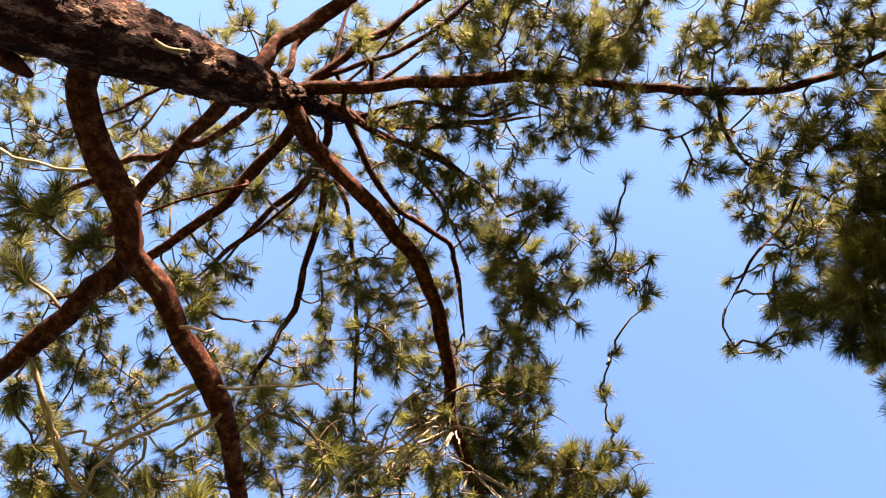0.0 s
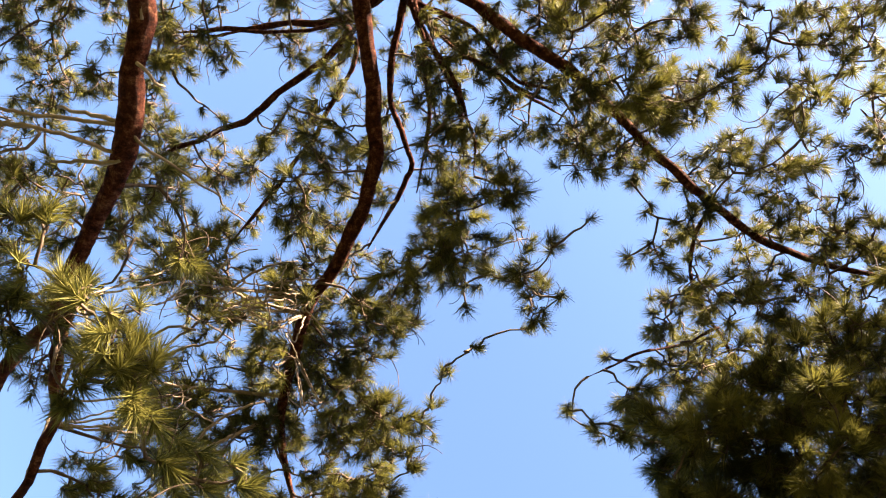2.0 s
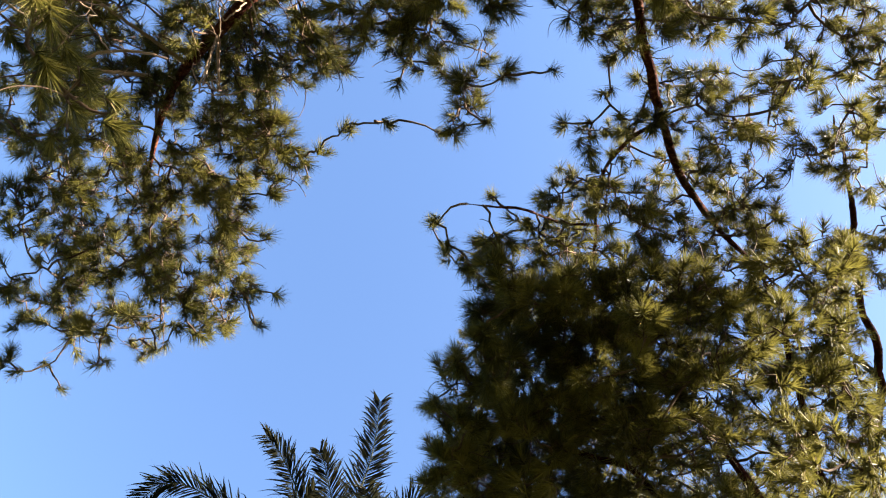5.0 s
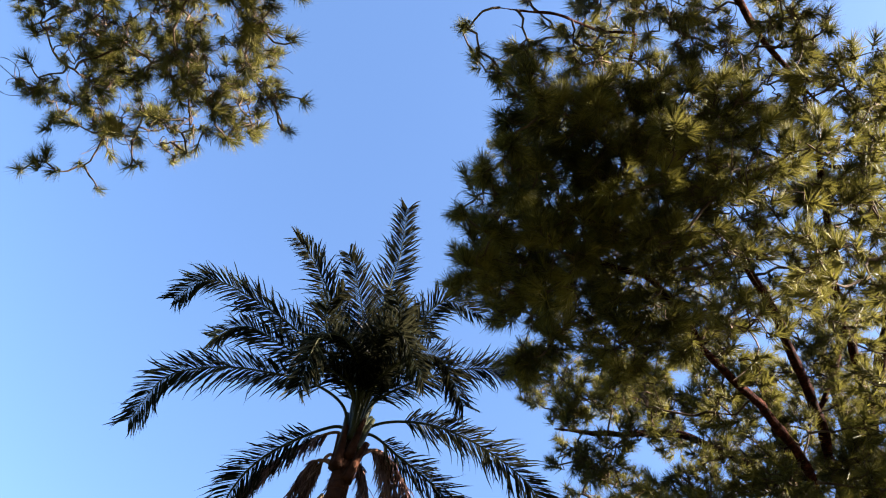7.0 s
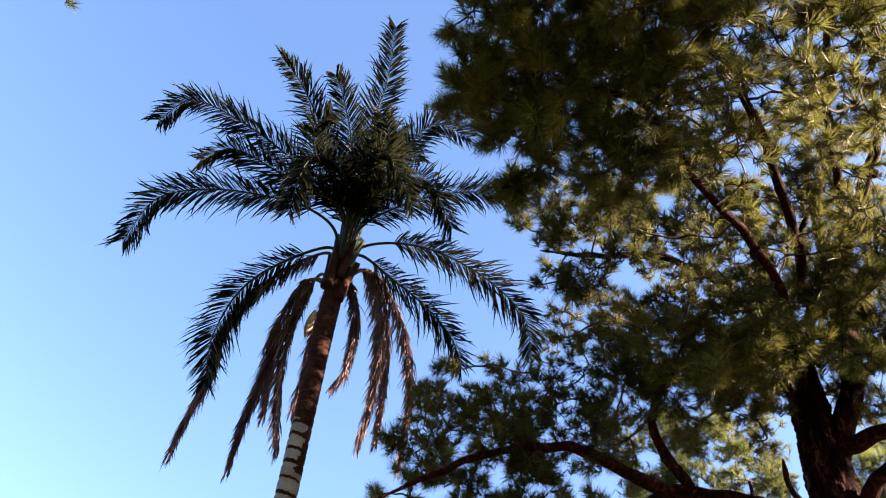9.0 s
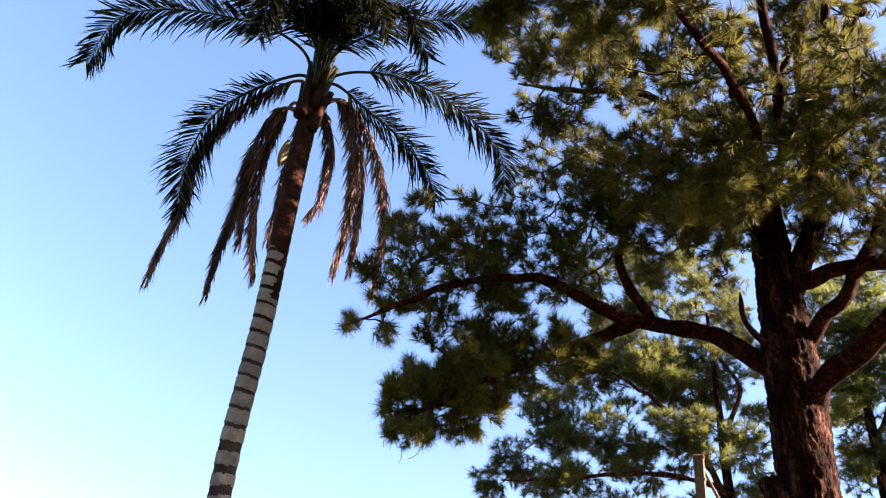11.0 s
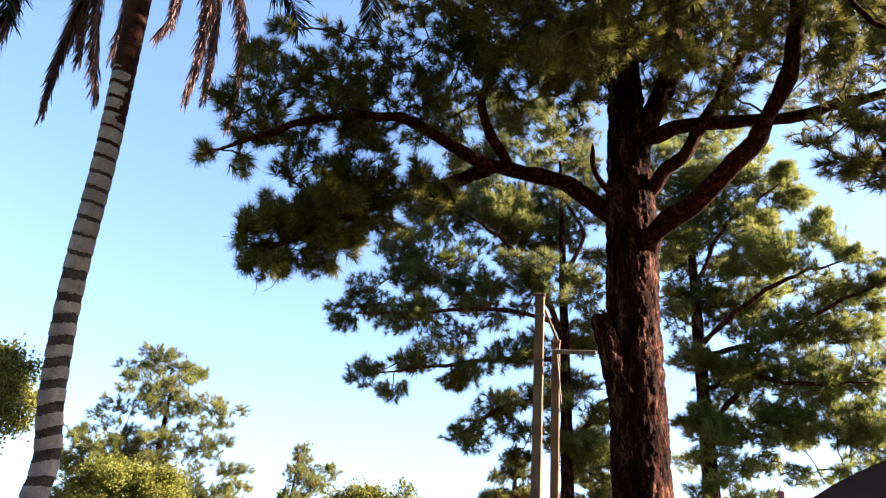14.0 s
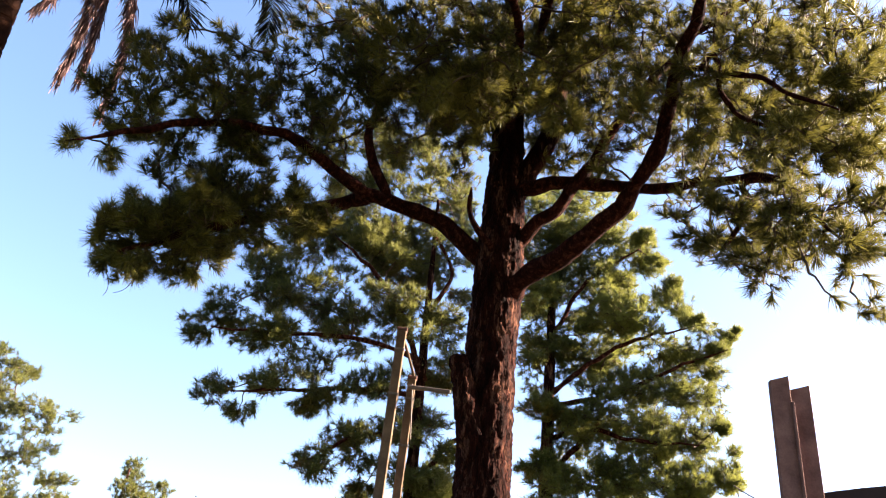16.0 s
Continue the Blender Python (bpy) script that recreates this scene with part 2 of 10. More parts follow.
def thin_tube(path, radii, sides):
    """A thin open tube, for twigs: points and quads."""
    tan = np.gradient(path, axis=0)
    tan /= np.linalg.norm(tan, axis=1, keepdims=True) + 1e-9
    ref = np.eye(3)[np.abs(tan).mean(0).argmin()]
    u = np.cross(tan, ref)
    u /= np.linalg.norm(u, axis=1, keepdims=True) + 1e-9
    w = np.cross(tan, u)
    a = np.arange(sides) * 2 * np.pi / sides
    ring = np.cos(a)[None, :, None] * u[:, None] + np.sin(a)[None, :, None] * w[:, None]
    v = (path[:, None] + ring * np.asarray(radii)[:, None, None]).reshape(-1, 3)
    i, j = np.meshgrid(np.arange(len(path) - 1) * sides, np.arange(sides), indexing="ij")
    k = (j + 1) % sides
    return v, np.stack([i + j, i + sides + j, i + sides + k, i + k], -1).reshape(-1, 4)


rng = np.random.default_rng(7)


def unit(v):
    return v / (np.linalg.norm(v) + 1e-9)


def tuft_template(needles, length, width, spread, shoot=0.14):
    """A brush of long thin needles set along the end of a shoot that points to +z; those at the tip close up, the older ones stand off."""
    verts, tris = [], []
    for _ in range(needles):
        back = rng.uniform(0, 1) ** 1.3
        th = spread * (0.16 + 0.5 * back + 0.34 * rng.uniform(0, 1))
        ph = rng.uniform(0, 2 * np.pi)
        d = np.array([np.sin(th) * np.cos(ph), np.sin(th) * np.sin(ph), np.cos(th)])
        ln = length * rng.uniform(0.78, 1.1)
        side = unit(np.cross(d, rng.normal(size=3))) * width / 2
        base = np.array([0, 0, 0.02 - shoot * back])
        bend = rng.normal(0, 0.06, 3) * ln
        k = len(verts)
        verts += [base - side, base + side, base + d * ln + bend]
        tris.append((k, k + 1, k + 2))
    return np.array(verts), np.array(tris)


def leaf_template(leaves, size):
    verts, tris = [], []
    for _ in range(leaves):
        c = rng.normal(0, 0.12, 3)
        a, b2 = unit(rng.normal(size=3)), rng.normal(size=3)
        s = unit(np.cross(a, b2)) * size * 0.3
        ln = size * rng.uniform(0.7, 1.3)
        k = len(verts)
        verts += [c, c + a * ln * 0.5 + s, c + a * ln, c + a * ln * 0.5 - s]
        tris += [(k, k + 1, k + 2), (k, k + 2, k + 3)]
    return np.array(verts), np.array(tris)


JOINED_TUFTS = [tuft_template(128, 0.165, 0.0062, a, 0.09) for a in (1.25, 1.5, 1.75)]
DENSE_TUFTS = [tuft_template(88, 0.172, 0.0088, a, 0.1) for a in (1.3, 1.5, 1.75)]
NEAR_TUFTS = [tuft_template(150, 0.18, 0.0068, a, 0.08) for a in (1.2, 1.4, 1.6, 1.8)]
FAR_TUFTS = [tuft_template(32, 0.22, 0.0165, a, 0.16) for a in (1.25, 1.5, 1.75)]
LEAF_TUFTS = [leaf_template(90, 0.075) for _ in range(3)]


def turn_to(d):
    """Random matrices whose z is d."""
    d = unit(d)
    u = unit(np.cross(d, rng.normal(size=3)))
    return np.stack([u, np.cross(d, u), d], 1)


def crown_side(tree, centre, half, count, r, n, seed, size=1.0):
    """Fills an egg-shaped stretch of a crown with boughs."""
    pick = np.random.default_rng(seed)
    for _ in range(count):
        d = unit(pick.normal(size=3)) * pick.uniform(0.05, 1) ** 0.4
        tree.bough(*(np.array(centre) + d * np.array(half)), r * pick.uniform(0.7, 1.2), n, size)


class Tree:
    """Gathers limbs, twigs and tufts, and links them as one thing with its parts."""

    def __init__(self, name, base, label, category, group=""):
        self.root = tagged(new(name), label, category, group)
        self.root.location = base
        self.base = np.array(base, float)
        self.limb_mat, self.girth = LIMB, 0.92
        self.bare, self.twig_verts, self.fullness = 2, 0, lambda y: 1.0
        self.skeleton, self.twigs, self.tufts, self.boughs = [], ([], []), [], []

    def local(self, verts):
        return np.asarray(verts, float) - self.base

    def trunk(self, pts, radii, sides=40, relief=0.02, step=0.05, cell=0.1, mat=None, name="trunk"):
        path = spline(pts, step)
        rad = np.interp(np.linspace(0, 1, len(path)), np.linspace(0, 1, len(radii)), radii)
        v, f = tube(path, rad, sides, relief, cell)
        link_mesh(name, self.local(v), f, mat or BARK, self.root)
        self.skeleton.append(path[:: max(1, len(path) // 60)])

    def limb(self, pts, r0, r1, sides=14, relief=0.006, wobble=0.02, mat=None):
        sk = np.vstack(self.skeleton)
        gap = np.linalg.norm(sk - np.array(pts[0]) + np.array([0, 0, 0.15]), axis=1)
        if 0.04 < gap.min() < 2.5:
            pts = [tuple(sk[gap.argmin()])] + list(pts)
        path = spline(pts, 0.07)
        k = np.arange(len(path))
        for ax in range(3):
            path[:, ax] += wobble * np.interp(k, k[::4], rng.normal(0, 1, len(k[::4]))) * np.minimum(1, k / 6)
        rad = self.girth * np.interp(k, [0, len(k) * 0.12, len(k) * 0.8, len(k) - 1], [r0, r0 * 0.86, r1 + 0.18 * (r0 - r1), r1 * 0.35])
        rad *= 1 + 0.08 * np.interp(k, k[::3], rng.normal(0, 1, len(k[::3])))
        v, f = tube(path, rad, sides, relief, 0.07)
        link_mesh("limb", self.local(v), f, mat or self.limb_mat, self.root)
        self.skeleton.append(path[::3])

    def dead_twig(self, pts, r):
        """A bare, bleached stick that hangs on the wood nearest to it."""
        sk = np.vstack(self.skeleton)
        root = sk[np.argmin(np.linalg.norm(sk - np.array(pts[0]), axis=1))]
        path = spline([tuple(root)] + list(pts), 0.05)
        path[1:-1] += rng.normal(0, 0.005, (len(path) - 2, 3))
        v, f = tube(path, np.linspace(r * 1.1, r * 0.6, len(path)), 7, 0.001, 0.03)
        link_mesh("dead_twig", self.local(v), f, DEADWOOD, self.root, label="bare bleached dead twig")

    def add_twig(self, path, r0, r1, sides=3):
        v, q = thin_tube(np.asarray(path, float), np.linspace(r0, r1, len(path)), sides)
        self.twigs[0].append(v)
        self.twigs[1].append(q + self.twig_verts)
        self.twig_verts += len(v)

    def bough(self, x, y, z, r, n, size=1.0):
        self.boughs.append((np.array([x, y, z]), r, max(1, round(n * self.fullness(y))), size))

    def grow(self):
        """Joins each bough by a branchlet to the wood nearest to it, the closest first, so that branchlets branch in turn."""
        hubs = np.array([b[0] for b in self.boughs])
        axis = self.skeleton[0][0]
        reach = np.linalg.norm(hubs[:, :2] - axis[:2], axis=1)
        best, link = np.full(len(hubs), 1e9), np.zeros((len(hubs), 3))

        def offer(points):
            out = np.linalg.norm(points[:, :2] - axis[:2], axis=1)
            cost = np.linalg.norm(hubs[:, None] - points[None], axis=2) + 0.7 * np.maximum(out[None] - reach[:, None], 0)
            k = cost.argmin(1)
            c = cost[np.arange(len(hubs)), k]
            better = c < best
            best[better], link[better] = c[better], points[k[better]]

        offer(np.vstack(self.skeleton))
        left = set(range(len(hubs)))
        while left:
            i = min(left, key=lambda j: best[j])
            left.remove(i)
            path = self.branchlet(link[i].copy(), *self.boughs[i])
            offer(path[1:])

    def branchlet(self, start, hub, r, n, size):
        gap = np.linalg.norm(hub - start)
        mid = (start + hub) / 2 + rng.normal(0, 0.1, 3) * gap + np.array([0, 0, -0.06 * gap])
        path = spline([start, mid, hub], 0.11 if size == 1.0 else 0.2)
        path[1:-1] += rng.normal(0, 0.014 * size, (len(path) - 2, 3))
        thick = 0.01 + 0.009 * min(gap, 1.6) + 0.006 * min(r, 0.6)
        self.add_twig(path, thick, 0.008 * size, 5)
        wood = [path[len(path) // 2:]]
        tips = []
        for _ in range(n):
            d = unit(rng.normal(size=3)) * rng.uniform(0.1, 1.0) ** 0.45 * r
            d[2] *= 0.8 if size == 1.0 else 0.55
            tips.append(hub + d)
        tips.sort(key=lambda q: np.linalg.norm(q - hub))
        for tip in tips:
            near = np.vstack(wood)
            s = near[np.argmin(np.linalg.norm(near - tip, axis=1) + rng.uniform(0, 0.12, len(near)))]
            ln = np.linalg.norm(tip - s)
            away = unit(tip - s + 0.3 * unit(hub - start))
            sway = np.cross(unit(rng.normal(size=3)), away)
            end_dir = unit(away + np.array([0, 0, 0.4]) + rng.normal(0, 0.35, 3))
            pre = tip - end_dir * min(0.12, 0.4 * ln)
            if size == 1.0:
                tp = spline([s, s + (tip - s) * 0.3 + sway * 0.34 * ln, s + (tip - s) * 0.62 - sway * 0.16 * ln, pre, tip], 0.1)
                tp = np.vstack([tp[:-1:2], tp[-1:]]) if ln < 0.25 else tp
            else:
                tp = np.array([s, (s + tip) / 2 + sway * 0.2 * ln, pre, tip])
            self.add_twig(tp, 0.0105 * size, 0.0075 * size, 3)
            if len(tp) > 3:
                wood.append(tp[1:-1])
            self.tufts.append((tip, end_dir, size * rng.uniform(0.75, 1.2)))
        for _ in range(self.bare if size == 1.0 and n > 6 else 0):
            near = np.vstack(wood)
            p = near[rng.integers(len(near))]
            d, axis = unit(rng.normal(size=3)), unit(rng.normal(size=3))
            step, curl = rng.uniform(0.03, 0.065), rng.uniform(0.15, 0.45)
            tp = [p]
            for _ in range(8):
                d = unit(d + curl * np.cross(axis, d) + rng.normal(0, 0.07, 3))
                tp.append(tp[-1] + d * step)
            self.add_twig(np.array(tp), 0.007, 0.0032, 3)
        return path

    def finish(self, templates, mat, joined=None, name="needle_tuft", near=300, centre=(0, 0, 1.6), twig_mat=None):
        """The tufts lowest over the clearing become parts; the rest is one mesh."""
        self.grow()
        order = sorted(self.tufts, key=lambda q: np.linalg.norm(q[0] - np.array(centre)))
        meshes = [tri_mesh(v, t, mat) for v, t in templates]
        for tip, d, s in order[:near]:
            ob = new(name, meshes[rng.integers(len(meshes))])
            ob.parent = self.root
            m = Matrix(turn_to(d).tolist()).to_4x4() @ Matrix.Scale(s, 4)
            m.translation = Vector((tip - self.base).tolist())
            ob.matrix_basis = m
        vs, ts, k = [], [], 0
        for tip, d, s in order[near:]:
            v, t = (joined or templates)[rng.integers(3)]
            vs.append(v @ turn_to(d).T * s + (tip - self.base))
            ts.append(t + k)
            k += len(v)
        if vs:
            ob = new("foliage", tri_mesh(np.vstack(vs), np.vstack(ts), mat))
            ob.parent = self.root
            tagged(ob, kind="stuff")
        if self.twigs[0]:
            ob = new("twigwork", face_mesh(self.local(np.vstack(self.twigs[0])), np.vstack(self.twigs[1]), twig_mat or TWIG, True))
            ob.parent = self.root
            tagged(ob, kind="stuff")
        return self.root


# ---- ground ----
def ground_sheet():
    bm = bmesh.new()
    bmesh.ops.create_grid(bm, x_segments=90, y_segments=90, size=1)
    for v in bm.verts:
        r = max(abs(v.co.x), abs(v.co.y))
        k = 6 + 1500 * r**4
        v.co.x, v.co.y = v.co.x * k, v.co.y * k
        v.co.z = 0.05 * noise.noise(Vector((v.co.x * 0.3, v.co.y * 0.3, 0))) if r < 0.5 else 0
    me = bpy.data.meshes.new("ground")
    bm.to_mesh(me)
    bm.free()
    me.materials.append(GRASS)
    tagged(new("ground", me), "patchy dry green lawn reaching the horizon", "ground", kind="structure")


ground_sheet()

# ---- the pine that spreads overhead ----
pine = Tree("pine_tree", (1.02, -3.03, 0.0), "tall pine with reddish plated bark, spreading limbs and long needle tufts", "tree", "pines")
pine.trunk([(1.06, -3.04, -0.1), (1.05, -3.05, 2.0), (1.06, -3.02, 4.5), (1.04, -3.04, 6.5), (1.0, -3.02, 8.0), (1.02, -3.03, 9.2), (0.98, -2.98, 10.2), (1.0, -2.95, 11.2), (0.96, -2.9, 12.4)],
           [0.4, 0.31, 0.275, 0.268, 0.25, 0.21, 0.12, 0.07, 0.03], 72, 0.026, 0.03, 0.07)
pine.girth, pine.bare, pine.fullness = 0.8, 7, lambda y: 0.74
limb, bough, dead_twig = pine.limb, pine.bough, pine.dead_twig
limb([(0.92, -3.06, 5.98), (0.73, -3.20, 6.07), (0.39, -3.18, 6.16), (0.02, -3.09, 6.25), (-0.35, -3.08, 6.35), (-0.57, -2.98, 6.44), (-0.91, -2.81, 6.53), (-1.32, -2.68, 6.62), (-1.67, -2.61, 6.71), (-2.15, -2.56, 6.80), (-3.04, -2.57, 6.90), (-3.82, -2.57, 6.99), (-4.62, -2.38, 7.08)], 0.147, 0.046)
limb([(-0.32, -3.14, 6.40), (-0.56, -3.35, 6.45), (-0.76, -3.66, 6.50), (-1.22, -4.32, 6.55), (-1.62, -4.98, 6.60)], 0.113, 0.088)
limb([(0.89, -3.07, 7.73), (0.74, -3.22, 7.81), (0.47, -3.54, 7.89), (0.13, -3.95, 7.97), (-0.22, -4.38, 8.05), (-0.43, -4.92, 8.13)], 0.103, 0.056)
limb([(0.83, -3.09, 8.30), (0.56, -3.65, 8.50), (0.37, -4.61, 8.70), (0.02, -5.74, 8.90), (-0.25, -6.76, 9.10)], 0.055, 0.034)
limb([(0.74, -3.11, 9.28), (0.26, -3.65, 9.34), (-0.15, -4.15, 9.40), (-0.55, -4.80, 9.46), (-0.91, -5.55, 9.52), (-1.19, -6.26, 9.58)], 0.090, 0.048)
limb([(0.53, -3.16, 10.21), (0.03, -3.66, 10.41), (-0.52, -4.42, 10.61), (-1.04, -5.16, 10.81)], 0.062, 0.032)
limb([(0.15, -3.20, 10.40), (-0.58, -3.41, 10.45), (-1.40, -3.73, 10.50), (-1.97, -4.10, 10.55), (-2.56, -4.40, 10.60)], 0.064, 0.035)
limb([(0.99, -3.04, 8.98), (0.52, -2.79, 9.07), (0.13, -2.48, 9.16), (-0.27, -2.10, 9.25), (-0.73, -1.81, 9.34), (-1.20, -1.66, 9.43), (-1.68, -1.59, 9.52), (-2.30, -1.56, 9.61), (-3.16, -1.28, 9.70), (-3.70, -0.99, 9.79), (-4.46, -0.18, 9.88)], 0.126, 0.054)
limb([(1.10, -3.01, 9.19), (1.13, -2.05, 9.36), (1.21, -1.11, 9.53), (1.17, -0.39, 9.70), (1.09, 0.44, 9.87), (1.06, 1.65, 10.04), (1.29, 2.49, 10.22), (1.68, 3.36, 10.39)], 0.095, 0.039)
limb([(1.10, -3.01, 9.66), (0.81, -2.57, 9.86), (0.57, -2.12, 10.06), (0.32, -1.66, 10.26), (-0.13, -1.31, 10.46)], 0.065, 0.024)
limb([(1.03, -3.03, 10.67), (0.42, -2.79, 10.76), (-0.05, -2.54, 10.84), (-0.40, -2.07, 10.92), (-0.61, -1.81, 11.01), (-1.17, -1.73, 11.09), (-1.74, -1.67, 11.17)], 0.065, 0.033)
limb([(1.35, -2.90, 8.28), (1.55, -2.67, 8.50), (1.84, -2.36, 8.72), (2.94, -0.45, 8.94), (3.51, 0.48, 9.16), (4.06, 1.50, 9.38)], 0.100, 0.060)
limb([(1.18, -2.97, 9.34), (1.54, -2.59, 9.56), (1.85, -2.16, 9.79), (2.17, -1.78, 10.01), (2.56, -1.26, 10.24)], 0.063, 0.037)
limb([(1.25, -2.94, 9.51), (1.45, -2.47, 9.76), (1.76, -1.84, 10.01), (2.15, -1.45, 10.26), (2.55, -0.92, 10.51)], 0.043, 0.025)
limb([(0.95, -3.06, 10.96), (0.94, -2.41, 11.22), (0.91, -1.60, 11.49), (1.03, -0.77, 11.76)], 0.054, 0.024)
limb([(0.15, -2.96, 10.20), (-0.43, -2.84, 10.23), (-1.35, -2.80, 10.27), (-2.62, -2.87, 10.30)], 0.043, 0.026)
limb([(1.25, -2.95, 8.76), (1.57, -2.93, 9.03), (1.94, -2.61, 9.29), (2.39, -2.45, 9.56)], 0.053, 0.029)
limb([(0.99, -3.04, 11.38), (0.60, -2.68, 11.68), (0.16, -2.30, 11.98), (-0.38, -2.13, 12.28)], 0.049, 0.022)
limb([(0.78, -1.86, 10.20), (0.84, -1.18, 10.30), (0.94, -0.78, 10.40)], 0.036, 0.021)
limb([(2.28, -1.48, 10.00), (2.75, -0.89, 10.13), (3.04, -0.22, 10.27), (3.39, 0.24, 10.40)], 0.048, 0.026)
limb([(1.45, -2.77, 9.60), (1.90, -2.72, 9.87), (2.20, -2.76, 10.13), (2.64, -2.79, 10.40)], 0.032, 0.018)
limb([(1.27, -2.73, 9.90), (1.82, -2.31, 10.20), (2.17, -2.16, 10.50), (2.57, -2.01, 10.80)], 0.026, 0.015)
limb([(1.27, -2.46, 10.00), (1.49, -2.20, 10.27), (1.93, -1.80, 10.53), (2.29, -1.54, 10.80)], 0.035, 0.020)
limb([(0.90, -2.58, 9.90), (1.03, -1.98, 10.03), (0.89, -1.32, 10.15), (1.01, -0.84, 10.28), (0.92, -0.42, 10.40)], 0.040, 0.020)
limb([(0.82, -2.37, 10.20), (0.80, -1.77, 10.35), (0.73, -1.18, 10.50)], 0.030, 0.018)
limb([(0.59, -2.32, 10.00), (0.18, -1.99, 10.20), (-0.15, -1.75, 10.40), (-0.78, -1.53, 10.60)], 0.030, 0.018)
limb([(0.89, -2.65, 9.60), (0.70, -2.34, 9.78), (0.46, -1.79, 9.95), (0.12, -1.32, 10.12), (-0.19, -1.04, 10.30)], 0.042, 0.020)
limb([(0.87, -3.01, 7.60), (1.02, -3.43, 7.80), (0.82, -4.33, 8.00), (0.57, -5.10, 8.20)], 0.026, 0.014)
limb([(0.14, -3.55, 9.00), (0.03, -4.19, 9.10), (-0.12, -4.78, 9.20), (-0.39, -5.23, 9.30)], 0.026, 0.015)
limb([(0.36, -3.11, 10.00), (-0.02, -3.56, 10.20), (-0.52, -4.29, 10.40), (-1.02, -4.88, 10.60)], 0.038, 0.020)
limb([(1.02, 1.15, 10.00), (0.72, 1.16, 10.06), (0.41, 1.35, 10.12), (0.17, 1.64, 10.18), (-0.00, 2.14, 10.24), (-0.32, 2.63, 10.30)], 0.034, 0.018)
limb([(0.20, -4.28, 8.20), (0.25, -4.74, 8.32), (0.38, -5.45, 8.45), (0.54, -5.98, 8.57), (0.73, -6.48, 8.70)], 0.028, 0.016, mat=DEADWOOD)
limb([(0.06, 1.96, 10.20), (-0.28, 1.74, 10.00), (-0.52, 1.50, 9.80), (-0.84, 1.29, 9.60), (-1.06, 1.10, 9.40)], 0.022, 0.014)
limb([(-2.38, -2.52, 6.90), (-2.80, -2.49, 7.00), (-3.31, -2.28, 7.10), (-3.76, -2.16, 7.20), (-4.39, -2.10, 7.30), (-4.92, -2.16, 7.40)], 0.075, 0.045)
limb([(1.04, -3.35, 5.20), (0.87, -3.24, 5.30), (0.78, -3.19, 5.40), (0.69, -3.15, 5.50)], 0.095, 0.069)
bough(-0.06, -3.75, 6.25, 0.22, 11)
bough(-0.31, -3.40, 6.34, 0.13, 5)
bough(-0.47, -4.30, 6.68, 0.21, 10)
bough(-1.77, -4.07, 6.55, 0.30, 17)
bough(-1.32, -3.99, 6.26, 0.15, 6)
bough(-2.01, -3.73, 6.46, 0.29, 16)
bough(-2.00, -4.03, 6.49, 0.21, 10)
bough(0.85, -6.12, 9.26, 0.41, 12)
bough(1.64, -6.70, 9.83, 0.38, 11)
bough(0.75, -4.80, 9.21, 0.31, 8)
bough(1.20, -4.62, 9.49, 0.25, 6)
bough(0.15, -4.18, 9.62, 0.31, 15)
bough(-0.96, -4.51, 9.53, 0.45, 28)
bough(-0.84, -3.98, 9.69, 0.21, 9)
bough(0.09, -3.82, 9.84, 0.21, 9)
bough(-1.80, -6.19, 10.06, 0.61, 48)
bough(-1.55, -6.34, 9.38, 0.43, 27)
bough(-2.25, -5.39, 9.75, 0.50, 34)
bough(-2.59, -3.88, 9.80, 0.53, 38)
bough(-3.07, -4.50, 9.39, 0.47, 30)
bough(-2.57, -2.87, 9.10, 0.40, 24)
bough(-1.73, -3.77, 10.07, 0.26, 6)
bough(-2.64, -2.48, 9.40, 0.41, 25)
bough(-0.69, -2.70, 9.41, 0.22, 5)
bough(-1.04, -2.25, 9.99, 0.30, 14)
bough(-0.52, -1.92, 9.69, 0.22, 9)
bough(-1.59, -2.21, 9.57, 0.34, 18)
bough(0.00, -1.28, 9.87, 0.40, 24)
bough(-0.54, -0.90, 9.13, 0.36, 19)
bough(-0.18, -0.63, 9.81, 0.22, 15)
bough(-0.85, -0.60, 9.47, 0.32, 28)
bough(-1.37, -0.91, 9.19, 0.37, 20)
bough(-1.95, -0.80, 9.76, 0.28, 23)
bough(-2.77, -1.14, 10.03, 0.43, 27)
bough(-2.67, -0.37, 9.31, 0.39, 22)
bough(-2.61, 0.07, 9.73, 0.23, 10)
bough(-1.91, 0.03, 9.40, 0.07, 2)
bough(-1.58, 0.12, 9.84, 0.07, 2)
bough(-0.70, 0.06, 9.82, 0.28, 13)
bough(-0.95, 0.30, 9.32, 0.17, 6)
bough(-0.66, 0.47, 9.93, 0.03, 1)
bough(-0.29, 0.09, 9.76, 0.11, 4)
bough(0.61, -2.17, 9.78, 0.35, 19)
bough(0.96, -1.59, 9.92, 0.29, 14)
bough(0.57, -1.05, 9.53, 0.27, 12)
bough(0.75, -0.40, 9.86, 0.40, 23)
bough(1.09, 0.05, 9.98, 0.41, 24)
bough(1.42, -0.37, 9.20, 0.36, 20)
bough(1.65, 0.16, 9.95, 0.41, 24)
bough(1.51, -1.04, 9.49, 0.33, 17)
bough(1.66, -1.63, 9.58, 0.28, 7)
bough(1.63, -2.31, 9.25, 0.21, 4)
bough(2.00, -3.89, 9.80, 0.22, 9)
bough(1.09, -0.65, 9.39, 0.32, 16)
bough(0.61, 0.64, 9.97, 0.07, 2)
bough(0.18, 0.20, 9.38, 0.03, 1)
bough(0.12, -1.55, 9.66, 0.22, 9)
